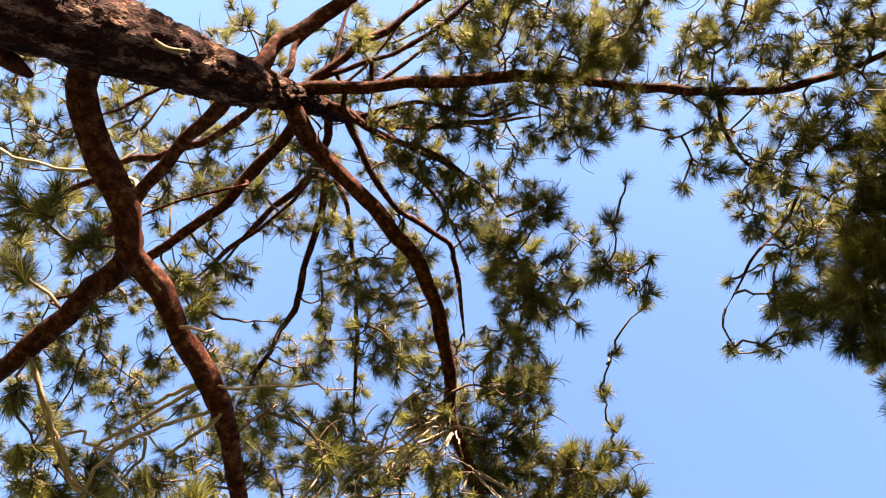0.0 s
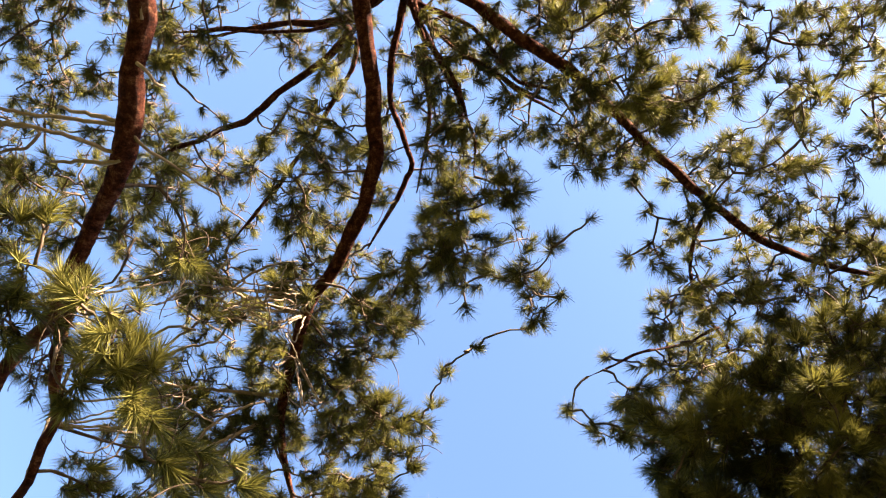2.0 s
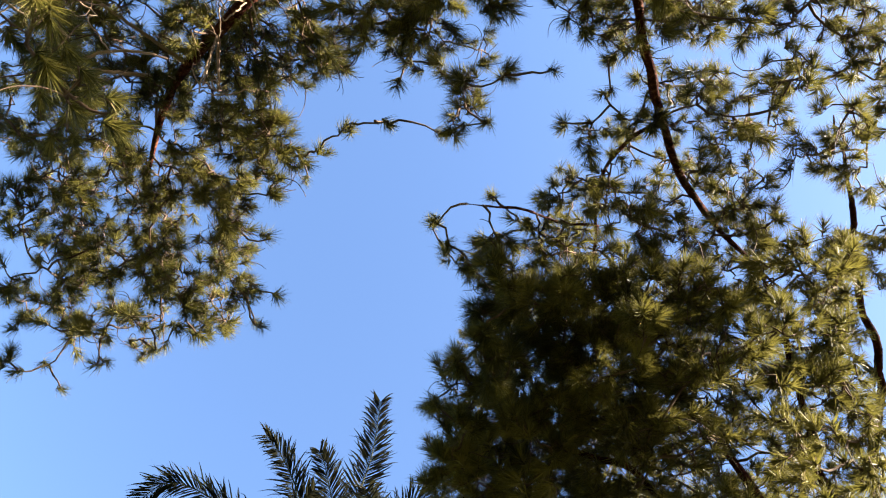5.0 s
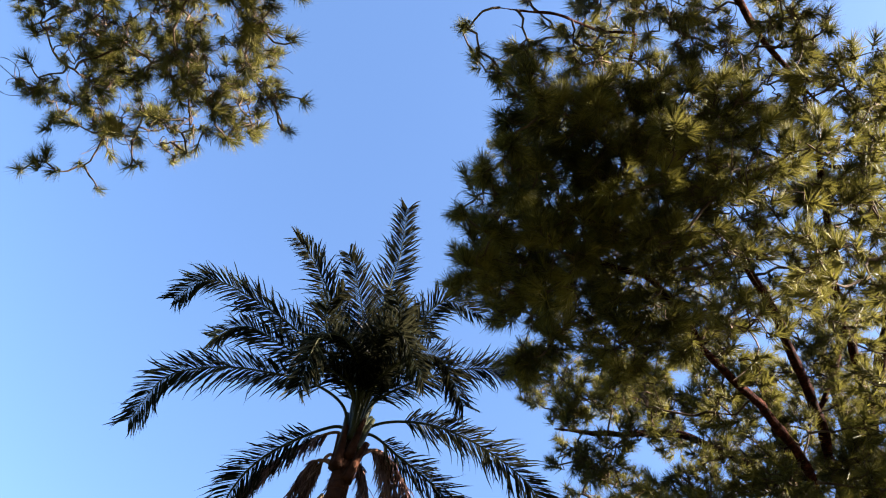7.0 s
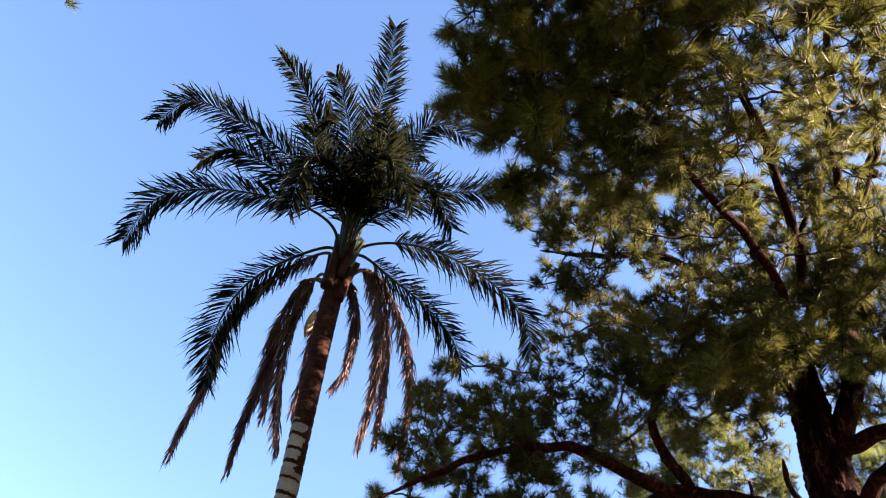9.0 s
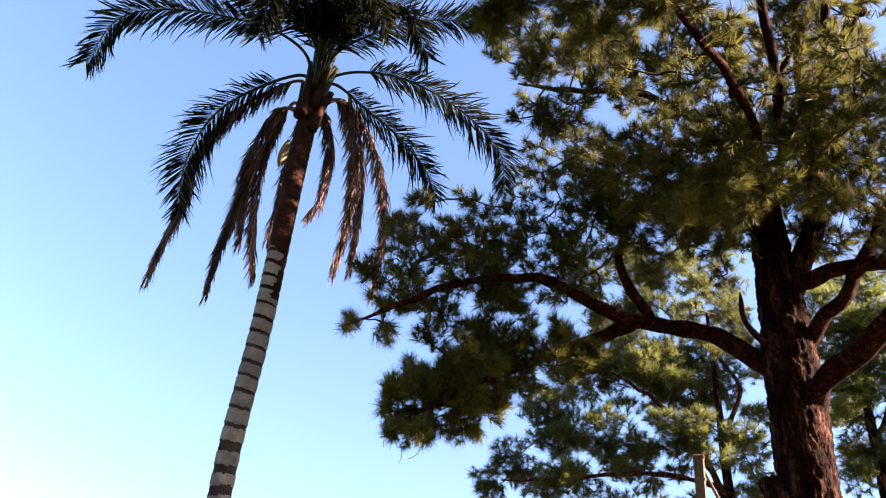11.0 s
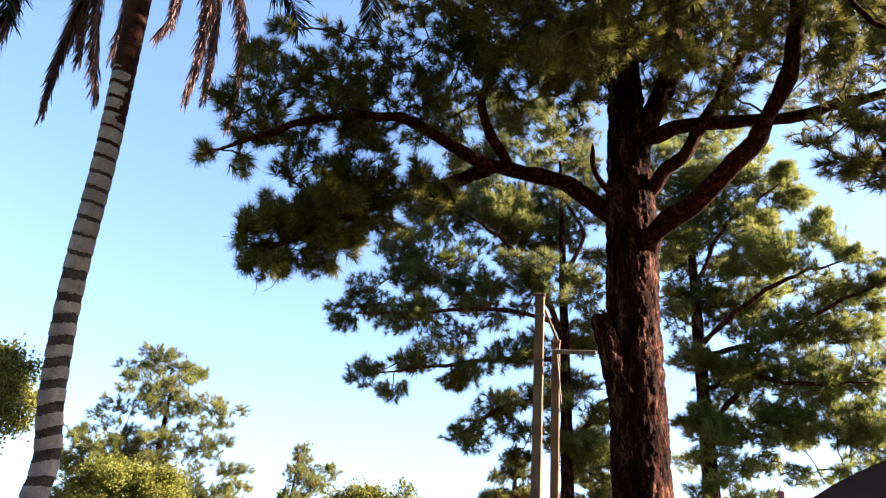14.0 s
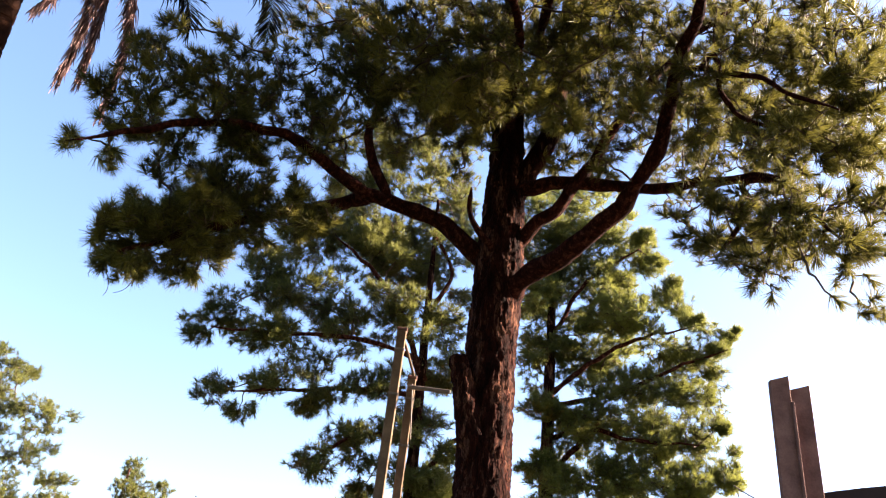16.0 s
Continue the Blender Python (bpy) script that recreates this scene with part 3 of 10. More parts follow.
bough(-1.24, -2.99, 9.50, 0.14, 5)
bough(-1.51, -2.69, 9.71, 0.17, 6)
bough(-2.10, -1.67, 9.30, 0.27, 13)
bough(-2.81, -1.97, 9.28, 0.28, 13)
bough(1.48, 0.98, 9.85, 0.28, 6)
bough(1.61, 1.50, 9.85, 0.41, 22)
bough(1.49, 2.11, 9.67, 0.41, 22)
bough(1.09, 1.80, 10.02, 0.29, 6)
bough(0.73, 2.12, 9.31, 0.38, 19)
bough(0.37, 1.43, 9.95, 0.35, 8)
bough(0.38, 1.79, 9.27, 0.37, 19)
bough(0.13, 2.45, 10.06, 0.36, 18)
bough(-0.19, 1.40, 9.72, 0.22, 8)
bough(-0.30, 1.96, 9.71, 0.34, 16)
bough(-0.59, 2.47, 10.07, 0.36, 18)
bough(0.07, 0.75, 9.89, 0.07, 2)
bough(0.32, 0.99, 9.89, 0.04, 1)
bough(-0.89, 1.55, 9.15, 0.20, 12)
bough(-1.13, 2.11, 9.47, 0.28, 19)
bough(-1.39, 1.18, 9.18, 0.08, 2)
bough(-1.38, 1.44, 9.29, 0.06, 2)
bough(-1.27, 1.69, 9.31, 0.12, 4)
bough(-0.90, 1.23, 9.96, 0.07, 1)
bough(1.97, -0.81, 9.23, 0.26, 11)
bough(2.18, -0.23, 9.40, 0.27, 11)
bough(1.99, 0.44, 9.59, 0.22, 8)
bough(2.89, 0.36, 9.95, 0.30, 7)
bough(3.59, 0.44, 10.07, 0.32, 7)
bough(2.97, 1.00, 9.81, 0.36, 18)
bough(2.16, 1.07, 9.31, 0.33, 15)
bough(2.60, 1.65, 9.64, 0.29, 13)
bough(2.17, 1.91, 9.81, 0.30, 13)
bough(1.41, 0.04, 9.15, 0.25, 10)
bough(1.51, -1.46, 9.78, 0.28, 12)
bough(1.05, -1.78, 9.47, 0.27, 6)
bough(-1.88, -2.46, 5.94, 0.15, 6)
bough(-2.14, -1.88, 5.98, 0.30, 26)
bough(-2.27, -1.47, 5.98, 0.18, 12)
bough(-2.59, -1.70, 5.91, 0.15, 6)
bough(-2.14, -2.37, 5.93, 0.11, 4)
bough(-2.33, -1.24, 5.75, 0.13, 5)
bough(-2.03, -2.26, 7.60, 0.21, 9)
bough(-3.31, -1.09, 7.38, 0.26, 21)
bough(-4.18, -1.63, 7.59, 0.30, 26)
bough(-3.57, -1.59, 7.62, 0.18, 7)
bough(-4.29, -1.23, 7.76, 0.19, 8)
bough(-3.58, -0.79, 7.54, 0.17, 7)
bough(-1.66, -2.60, 7.31, 0.20, 8)
bough(-2.00, -3.03, 7.62, 0.17, 7)
bough(-2.22, -2.70, 9.31, 0.22, 8)
bough(-1.75, -2.33, 9.84, 0.20, 7)
bough(-1.32, -2.45, 9.49, 0.16, 5)
bough(-3.19, -2.39, 9.48, 0.21, 7)
bough(-1.01, -2.67, 10.01, 0.24, 9)
bough(-1.06, -1.67, 9.49, 0.21, 4)
bough(-0.28, -1.48, 9.45, 0.21, 7)
bough(-0.73, -3.00, 9.45, 0.16, 3)
bough(-0.62, -2.37, 9.58, 0.22, 8)
bough(-1.17, -4.05, 9.19, 0.23, 9)
bough(-1.33, -3.63, 9.65, 0.18, 3)
bough(-2.40, -1.57, 6.11, 0.27, 22)
bough(-2.53, -0.82, 5.93, 0.21, 16)
bough(-2.34, -0.58, 6.02, 0.12, 4)
bough(-3.89, -2.22, 10.25, 0.41, 12)
bough(-2.97, -2.39, 10.14, 0.32, 8)
bough(-1.78, -2.34, 10.04, 0.21, 8)
bough(-1.97, -1.08, 10.11, 0.30, 25)
bough(-1.90, -0.68, 10.12, 0.17, 11)
bough(-1.17, -0.82, 9.55, 0.24, 18)
bough(-0.58, -0.91, 9.78, 0.34, 18)
bough(-0.10, -0.64, 9.64, 0.21, 15)
bough(-1.28, -0.23, 9.56, 0.07, 2)
bough(-0.95, -0.29, 9.87, 0.16, 6)
bough(-0.82, 0.23, 9.62, 0.15, 5)
bough(-0.30, 0.05, 9.92, 0.08, 2)
bough(-1.14, 0.40, 9.88, 0.08, 2)
bough(-1.51, 0.08, 9.40, 0.03, 1)
bough(-0.65, 0.46, 9.74, 0.03, 1)
bough(-3.46, -1.60, 9.69, 0.24, 10)
bough(-2.83, -0.94, 10.01, 0.30, 15)
bough(-3.05, -0.46, 9.39, 0.34, 31)
bough(-2.55, -0.38, 9.47, 0.16, 6)
bough(-2.35, 0.07, 9.81, 0.11, 3)
bough(-2.05, -0.00, 9.70, 0.05, 2)
bough(-2.67, 0.33, 9.97, 0.06, 2)
bough(-3.54, -0.21, 9.63, 0.36, 20)
bough(-4.34, -0.50, 9.50, 0.37, 10)
bough(-5.50, -0.15, 10.23, 0.51, 60)
bough(-4.23, 0.09, 9.54, 0.44, 27)
bough(-3.42, 0.29, 9.45, 0.35, 32)
bough(-3.05, 0.33, 9.58, 0.13, 4)
bough(-3.82, 0.71, 9.64, 0.37, 20)
bough(-3.19, 0.77, 9.53, 0.06, 2)
bough(-4.84, 0.48, 9.84, 0.47, 31)
bough(-5.75, 0.40, 10.24, 0.44, 47)
bough(-4.35, 0.89, 9.43, 0.37, 21)
bough(-3.82, 1.23, 9.72, 0.25, 18)
bough(-3.58, 1.41, 9.97, 0.05, 2)
bough(-5.48, 1.23, 10.18, 0.17, 6)
bough(-4.45, 1.57, 10.30, 0.21, 8)
bough(-3.69, 1.59, 9.44, 0.07, 2)
bough(-4.59, 1.52, 9.84, 0.09, 3)
bough(-5.37, 1.57, 10.18, 0.07, 2)
bough(-5.48, 1.38, 9.35, 0.07, 2)
bough(-5.92, 1.00, 9.89, 0.21, 9)
bough(-4.15, -2.08, 9.47, 0.38, 21)
bough(-2.50, -1.67, 10.07, 0.24, 5)
bough(-5.52, -0.76, 10.24, 0.44, 46)
bough(0.06, 0.76, 10.24, 0.05, 1)
bough(0.56, 0.61, 9.71, 0.05, 1)
bough(0.70, -0.12, 9.76, 0.27, 11)
bough(1.21, -0.30, 10.12, 0.23, 8)
bough(1.67, 0.12, 10.55, 0.31, 13)
bough(1.89, -0.51, 9.94, 0.29, 12)
bough(2.45, -0.16, 10.37, 0.25, 9)
bough(2.16, 0.46, 10.11, 0.24, 9)
bough(2.13, -0.93, 9.97, 0.36, 16)
bough(1.72, -1.38, 10.40, 0.31, 13)
bough(0.73, 0.31, 10.01, 0.13, 4)
bough(2.59, 0.58, 10.07, 0.37, 17)
bough(3.19, 0.68, 10.47, 0.33, 14)
bough(2.93, 1.29, 10.20, 0.25, 5)
bough(2.32, 1.20, 10.48, 0.25, 9)
bough(1.83, 1.62, 10.22, 0.24, 9)
bough(2.41, 1.97, 9.86, 0.30, 6)
bough(2.84, 2.32, 10.14, 0.32, 7)
bough(3.56, 2.33, 10.57, 0.16, 5)
bough(-0.04, 1.38, 10.26, 0.17, 5)
bough(-0.44, 1.54, 10.66, 0.09, 3)
bough(0.71, 0.95, 9.70, 0.21, 7)
bough(0.23, 1.73, 10.04, 0.29, 12)
bough(0.81, 2.10, 10.47, 0.31, 7)
bough(1.06, 1.37, 10.39, 0.18, 3)
bough(3.30, 1.83, 10.26, 0.19, 3)
bough(1.61, 0.94, 10.36, 0.24, 4)
bough(1.42, -3.37, 10.73, 0.30, 9)
bough(2.47, -5.83, 10.55, 0.33, 9)
bough(-0.56, -6.21, 10.16, 0.32, 9)
bough(-0.02, -7.49, 11.33, 0.37, 9)
bough(-2.16, -5.50, 11.72, 0.35, 9)
bough(1.16, -7.13, 10.11, 0.33, 9)
bough(-0.53, -2.44, 11.02, 0.29, 9)
bough(0.69, -6.28, 9.71, 0.31, 9)
bough(-1.56, -1.06, 10.18, 0.26, 9)
bough(1.21, -0.10, 9.26, 0.23, 9)
bough(-1.04, -5.48, 9.25, 0.28, 9)
bough(1.84, -7.58, 11.85, 0.39, 9)
bough(1.38, 0.13, 12.39, 0.33, 9)
bough(1.62, -7.15, 10.60, 0.35, 9)
bough(1.30, -5.34, 10.07, 0.30, 9)
bough(2.30, -0.13, 12.15, 0.32, 9)
bough(-2.09, -3.67, 10.84, 0.30, 9)
bough(1.08, 0.36, 10.02, 0.25, 9)
bough(-0.61, -2.92, 10.26, 0.27, 9)
bough(1.94, -4.85, 10.81, 0.32, 9)
bough(-4.22, -4.65, 12.29, 0.37, 9)
bough(-3.33, -0.45, 11.28, 0.31, 9)
bough(1.85, -2.79, 10.38, 0.28, 9)
bough(1.42, 0.21, 9.64, 0.24, 9)
bough(-0.61, -7.88, 11.13, 0.37, 9)
bough(-3.12, -3.12, 11.38, 0.32, 9)
bough(-1.21, -2.03, 10.82, 0.29, 9)
bough(2.09, -7.41, 11.26, 0.37, 9)
bough(-0.07, -6.09, 11.27, 0.34, 9)
bough(0.84, -2.12, 10.06, 0.26, 9)
bough(-1.80, -7.06, 11.50, 0.37, 9)
bough(0.76, -5.74, 9.68, 0.30, 9)
bough(0.69, -2.49, 11.98, 0.32, 9)
bough(-1.60, -5.58, 11.24, 0.34, 9)
bough(0.58, -8.51, 11.57, 0.39, 9)
bough(-2.92, -3.63, 9.43, 0.27, 9)
bough(-2.21, -4.30, 10.46, 0.30, 9)
bough(0.35, -3.00, 9.51, 0.25, 9)
bough(-3.30, -5.32, 11.66, 0.36, 9)
bough(-1.85, -5.43, 11.74, 0.35, 9)
bough(1.71, -0.64, 9.73, 0.25, 9)
bough(-1.53, -0.99, 11.99, 0.32, 9)
bough(-3.99, -8.23, 12.00, 0.42, 9)
bough(-1.63, -4.65, 9.22, 0.27, 9)
bough(-1.95, -0.99, 9.29, 0.24, 9)
bough(-0.30, -5.82, 10.01, 0.31, 9)
bough(1.27, -1.99, 11.19, 0.30, 9)
bough(-3.23, -0.98, 10.48, 0.28, 9)
bough(-1.16, -5.40, 11.28, 0.33, 9)
bough(0.68, -3.98, 11.52, 0.32, 9)
bough(1.77, -1.84, 10.16, 0.27, 9)
bough(-0.56, -5.99, 10.42, 0.32, 9)
bough(-0.85, -6.69, 11.31, 0.35, 9)
bough(-2.35, -4.01, 9.52, 0.28, 9)
bough(-2.04, -7.59, 11.00, 0.37, 9)
bough(-2.68, -3.28, 11.27, 0.32, 9)
bough(-0.47, -4.02, 11.25, 0.31, 9)
bough(-1.36, -6.18, 9.32, 0.30, 9)
bough(-0.25, -4.33, 11.01, 0.31, 9)
bough(-1.02, -2.15, 9.28, 0.24, 9)
bough(-2.06, -4.62, 10.54, 0.31, 9)
bough(-0.86, -0.51, 11.02, 0.28, 9)
bough(-2.90, -1.42, 9.21, 0.25, 9)
bough(1.82, -5.94, 9.86, 0.31, 9)
bough(-3.46, -6.94, 9.68, 0.34, 9)
bough(-2.95, -3.42, 10.72, 0.31, 9)
bough(0.69, -5.29, 10.55, 0.31, 9)
bough(-0.41, -4.76, 10.52, 0.30, 9)
bough(-3.63, -8.41, 12.30, 0.42, 9)
bough(2.06, -2.97, 12.11, 0.33, 9)
bough(0.12, -4.01, 10.02, 0.28, 9)
bough(0.21, -4.81, 10.55, 0.30, 9)
bough(2.17, 0.47, 11.91, 0.32, 9)
bough(1.17, -0.38, 12.33, 0.32, 9)
bough(-0.29, -7.45, 11.62, 0.37, 9)
bough(2.20, -2.92, 11.64, 0.32, 9)
bough(1.05, -3.72, 10.31, 0.29, 9)
bough(0.24, -5.69, 9.25, 0.29, 9)
bough(0.62, -4.52, 10.67, 0.30, 9)
bough(-3.75, -5.95, 10.46, 0.34, 9)
bough(-2.51, -6.37, 9.71, 0.32, 9)
bough(-2.57, -1.05, 9.90, 0.26, 9)
bough(-1.14, -5.45, 11.98, 0.35, 9)
bough(-0.53, -0.28, 11.01, 0.28, 9)
bough(1.58, -0.77, 12.18, 0.32, 9)
bough(-2.10, -2.20, 11.27, 0.30, 9)
bough(1.87, -5.59, 10.75, 0.33, 9)
bough(-1.19, -1.37, 12.10, 0.32, 9)
bough(-0.25, -2.83, 9.61, 0.25, 9)
bough(-1.29, -7.07, 10.76, 0.35, 9)
bough(2.12, -1.11, 11.31, 0.30, 9)
bough(0.14, -1.93, 9.60, 0.25, 9)
bough(1.91, -1.50, 10.28, 0.27, 9)
bough(0.60, -6.94, 10.00, 0.33, 9)
bough(-1.83, -2.33, 11.47, 0.31, 9)
bough(-2.32, -4.23, 11.31, 0.33, 9)
bough(-2.69, -3.39, 12.31, 0.35, 9)
bough(-3.63, -3.55, 11.19, 0.33, 9)
bough(0.56, -2.13, 12.15, 0.32, 9)
bough(-2.04, -1.88, 11.62, 0.31, 9)
bough(-0.22, -2.76, 12.08, 0.33, 9)
bough(1.64, -5.82, 10.20, 0.32, 9)
bough(-3.74, -5.77, 10.90, 0.35, 9)
bough(-0.80, -0.04, 9.89, 0.25, 9)
bough(-2.43, -6.92, 11.02, 0.36, 9)
bough(0.47, -6.59, 11.55, 0.36, 9)
bough(-1.32, -6.16, 10.91, 0.34, 9)
bough(1.45, -3.20, 11.84, 0.32, 9)
bough(-1.83, -2.97, 11.21, 0.31, 9)
bough(0.05, -4.02, 12.24, 0.34, 9)
bough(1.65, -7.02, 10.14, 0.34, 9)
bough(-0.08, -4.37, 11.89, 0.34, 9)
bough(-2.37, -5.58, 10.39, 0.32, 9)
bough(-2.42, -1.53, 10.57, 0.28, 9)
bough(0.95, -5.40, 9.99, 0.30, 9)
bough(0.08, -2.25, 12.26, 0.33, 9)
bough(2.07, -7.12, 10.22, 0.34, 9)
bough(2.01, -1.21, 10.43, 0.27, 9)
bough(-2.76, -2.44, 11.00, 0.30, 9)
bough(-1.14, -0.40, 9.78, 0.25, 9)
bough(2.12, -6.47, 10.06, 0.33, 9)
bough(-0.84, -0.86, 11.66, 0.30, 9)
bough(-1.19, -6.13, 12.04, 0.36, 9)
bough(-3.68, -8.18, 11.09, 0.39, 9)
bough(-1.79, -3.40, 11.10, 0.31, 9)
bough(-2.47, -1.92, 9.72, 0.26, 9)
bough(-0.31, -1.55, 12.12, 0.32, 9)
bough(-3.64, -5.21, 12.21, 0.37, 9)
bough(-3.44, -1.07, 12.23, 0.34, 9)
bough(0.21, -2.79, 9.38, 0.25, 9)
bough(1.21, -3.97, 11.52, 0.32, 9)
bough(-3.46, -2.41, 11.41, 0.32, 9)
bough(0.19, -5.42, 10.80, 0.32, 9)
bough(-3.47, -3.04, 11.22, 0.32, 9)
bough(0.42, -2.86, 11.08, 0.30, 9)
bough(0.14, 1.98, 11.89, 0.28, 8)
bough(1.51, 2.18, 10.01, 0.24, 8)
bough(-0.43, 1.97, 10.27, 0.24, 8)
bough(0.77, 2.88, 11.56, 0.28, 8)
bough(-0.28, 2.23, 11.01, 0.26, 8)
bough(-0.76, 2.24, 10.63, 0.25, 8)
bough(1.32, 0.80, 10.46, 0.24, 8)
bough(0.80, 2.25, 11.86, 0.29, 8)
bough(1.07, 1.04, 9.78, 0.23, 8)
bough(0.27, 1.01, 9.72, 0.22, 8)
bough(-0.19, 2.51, 9.81, 0.23, 8)
bough(1.32, 1.72, 10.01, 0.24, 8)
bough(-0.53, 1.74, 9.80, 0.23, 8)
bough(0.72, 1.35, 11.89, 0.28, 8)
bough(1.49, 2.42, 10.86, 0.26, 8)
bough(1.63, 2.58, 9.84, 0.24, 8)
bough(1.07, 2.03, 11.87, 0.29, 8)
bough(1.37, 1.04, 9.75, 0.23, 8)
bough(0.32, 1.68, 9.73, 0.23, 8)
bough(1.50, 2.53, 9.96, 0.24, 8)
bough(0.61, 2.47, 11.48, 0.28, 8)
bough(1.77, 2.12, 10.68, 0.26, 8)
bough(1.04, 2.63, 10.04, 0.24, 8)
bough(1.75, 2.59, 10.58, 0.26, 8)
bough(-0.47, 2.65, 9.92, 0.24, 8)
bough(0.82, 1.17, 10.69, 0.25, 8)
bough(0.04, 1.45, 10.89, 0.26, 8)
bough(-0.23, 1.60, 10.32, 0.24, 8)
bough(1.75, 1.29, 9.60, 0.23, 8)
bough(-0.40, 2.64, 11.31, 0.27, 8)
bough(-5.70, -2.01, 10.92, 0.32, 9)
bough(-3.75, -0.63, 10.95, 0.29, 9)
bough(-4.21, -1.83, 10.42, 0.28, 9)
bough(-3.90, -1.97, 9.45, 0.26, 9)
bough(-5.53, 1.02, 10.38, 0.30, 9)
bough(-4.95, -0.30, 10.44, 0.29, 9)
bough(-2.85, 0.18, 9.53, 0.24, 9)
bough(-3.25, -1.77, 10.06, 0.26, 9)
bough(-4.52, 0.56, 9.80, 0.27, 9)
bough(-3.00, -1.07, 10.41, 0.27, 9)
bough(-3.83, 0.16, 10.75, 0.28, 9)
bough(-5.61, 1.46, 10.47, 0.30, 9)
bough(-4.81, -0.84, 10.42, 0.29, 9)
bough(-1.90, -0.79, 10.13, 0.25, 9)
bough(-4.97, -1.43, 10.86, 0.30, 9)
bough(-4.01, -0.96, 10.45, 0.28, 9)
bough(-4.61, 1.50, 10.15, 0.28, 9)
bough(-5.97, 1.02, 10.23, 0.30, 9)
bough(-4.81, 1.33, 10.86, 0.30, 9)
bough(-3.53, 0.59, 9.43, 0.25, 9)
bough(-4.62, -2.58, 10.26, 0.29, 9)
bough(-4.36, -1.96, 10.21, 0.28, 9)
bough(-4.81, -1.76, 10.63, 0.30, 9)
bough(-5.33, -1.12, 9.87, 0.28, 9)
bough(-5.28, -2.40, 10.94, 0.31, 9)
bough(-4.77, 0.73, 9.93, 0.27, 9)
bough(-4.59, -1.66, 9.55, 0.27, 9)
bough(-4.48, -0.83, 10.27, 0.28, 9)
bough(-2.31, -0.87, 10.02, 0.25, 9)
bough(-6.33, 0.80, 10.47, 0.31, 9)
bough(-4.64, 0.99, 10.93, 0.30, 9)
bough(-6.60, 1.09, 10.64, 0.32, 9)
bough(-4.95, -0.93, 9.79, 0.27, 9)
bough(-5.44, 0.93, 9.89, 0.28, 9)
bough(-4.72, -0.93, 9.80, 0.27, 9)
bough(-5.11, -1.25, 10.76, 0.30, 9)
bough(-4.47, -0.01, 10.94, 0.30, 9)
bough(-4.26, -0.27, 9.98, 0.27, 9)
bough(-6.11, -0.38, 10.70, 0.31, 9)
bough(-3.65, -1.03, 9.45, 0.25, 9)
bough(-3.32, -1.34, 9.85, 0.26, 9)
bough(-2.66, -0.80, 10.77, 0.27, 9)
bough(-4.26, 0.98, 10.99, 0.30, 9)
bough(-4.74, -2.29, 10.55, 0.30, 9)
bough(-5.87, 0.49, 9.95, 0.29, 9)
bough(-2.83, -0.17, 9.65, 0.24, 9)
bough(-4.51, 1.49, 10.45, 0.29, 9)
bough(-5.68, -0.63, 10.85, 0.31, 9)
bough(-4.34, -1.88, 9.50, 0.26, 9)
bough(-5.02, 1.31, 9.92, 0.28, 9)
bough(-3.95, 0.99, 9.92, 0.26, 9)
bough(-3.54, -1.14, 9.88, 0.26, 9)
bough(-2.44, -1.24, 10.21, 0.26, 9)
bough(-4.53, 1.07, 9.77, 0.27, 9)
bough(-4.43, 0.36, 9.87, 0.27, 9)
bough(-4.13, -0.02, 9.73, 0.26, 9)
bough(-2.96, -1.55, 9.86, 0.25, 9)
bough(-3.22, -1.28, 10.29, 0.27, 9)
bough(-5.14, -2.59, 10.45, 0.30, 9)
bough(-4.00, -1.70, 10.95, 0.29, 9)
bough(4.48, -1.27, 11.75, 0.30, 8)
bough(3.56, -0.39, 11.37, 0.28, 8)
bough(4.25, -0.76, 10.60, 0.27, 8)
bough(1.11, -1.44, 10.19, 0.24, 8)
bough(4.30, -0.37, 11.94, 0.30, 8)
bough(1.06, -1.14, 10.36, 0.24, 8)
bough(2.72, -0.54, 10.68, 0.26, 8)
bough(3.20, 1.31, 10.01, 0.25, 8)
bough(1.13, 0.80, 10.63, 0.25, 8)
bough(1.52, 0.97, 10.94, 0.26, 8)
bough(1.53, -1.17, 10.61, 0.25, 8)
bough(3.82, -0.73, 10.14, 0.25, 8)
bough(1.53, 0.04, 10.86, 0.25, 8)
bough(3.54, 0.10, 10.32, 0.26, 8)
bough(3.41, -0.27, 10.28, 0.25, 8)
bough(2.53, 1.24, 10.18, 0.25, 8)
bough(4.22, -0.97, 11.39, 0.29, 8)
bough(3.37, 0.75, 10.38, 0.26, 8)
bough(4.39, -0.80, 10.54, 0.27, 8)
bough(2.39, 1.23, 10.38, 0.25, 8)
bough(2.10, -0.60, 10.87, 0.26, 8)
bough(5.00, -0.52, 11.97, 0.31, 8)
bough(2.92, 2.02, 10.71, 0.27, 8)
bough(1.44, 1.87, 11.59, 0.28, 8)
bough(3.36, 1.41, 11.34, 0.28, 8)
bough(1.23, -1.73, 10.49, 0.25, 8)
bough(2.82, -0.42, 11.49, 0.28, 8)
bough(1.82, -0.03, 11.14, 0.26, 8)
bough(1.11, 1.73, 11.22, 0.27, 8)
bough(1.65, 2.72, 11.91, 0.29, 8)
bough(2.50, 0.68, 10.22, 0.24, 8)
bough(3.76, 1.72, 11.26, 0.29, 8)
bough(2.22, -1.50, 10.56, 0.25, 8)
bough(4.65, 0.68, 11.65, 0.30, 8)
bough(3.90, 1.27, 11.66, 0.29, 8)
bough(1.50, -1.49, 10.41, 0.25, 8)
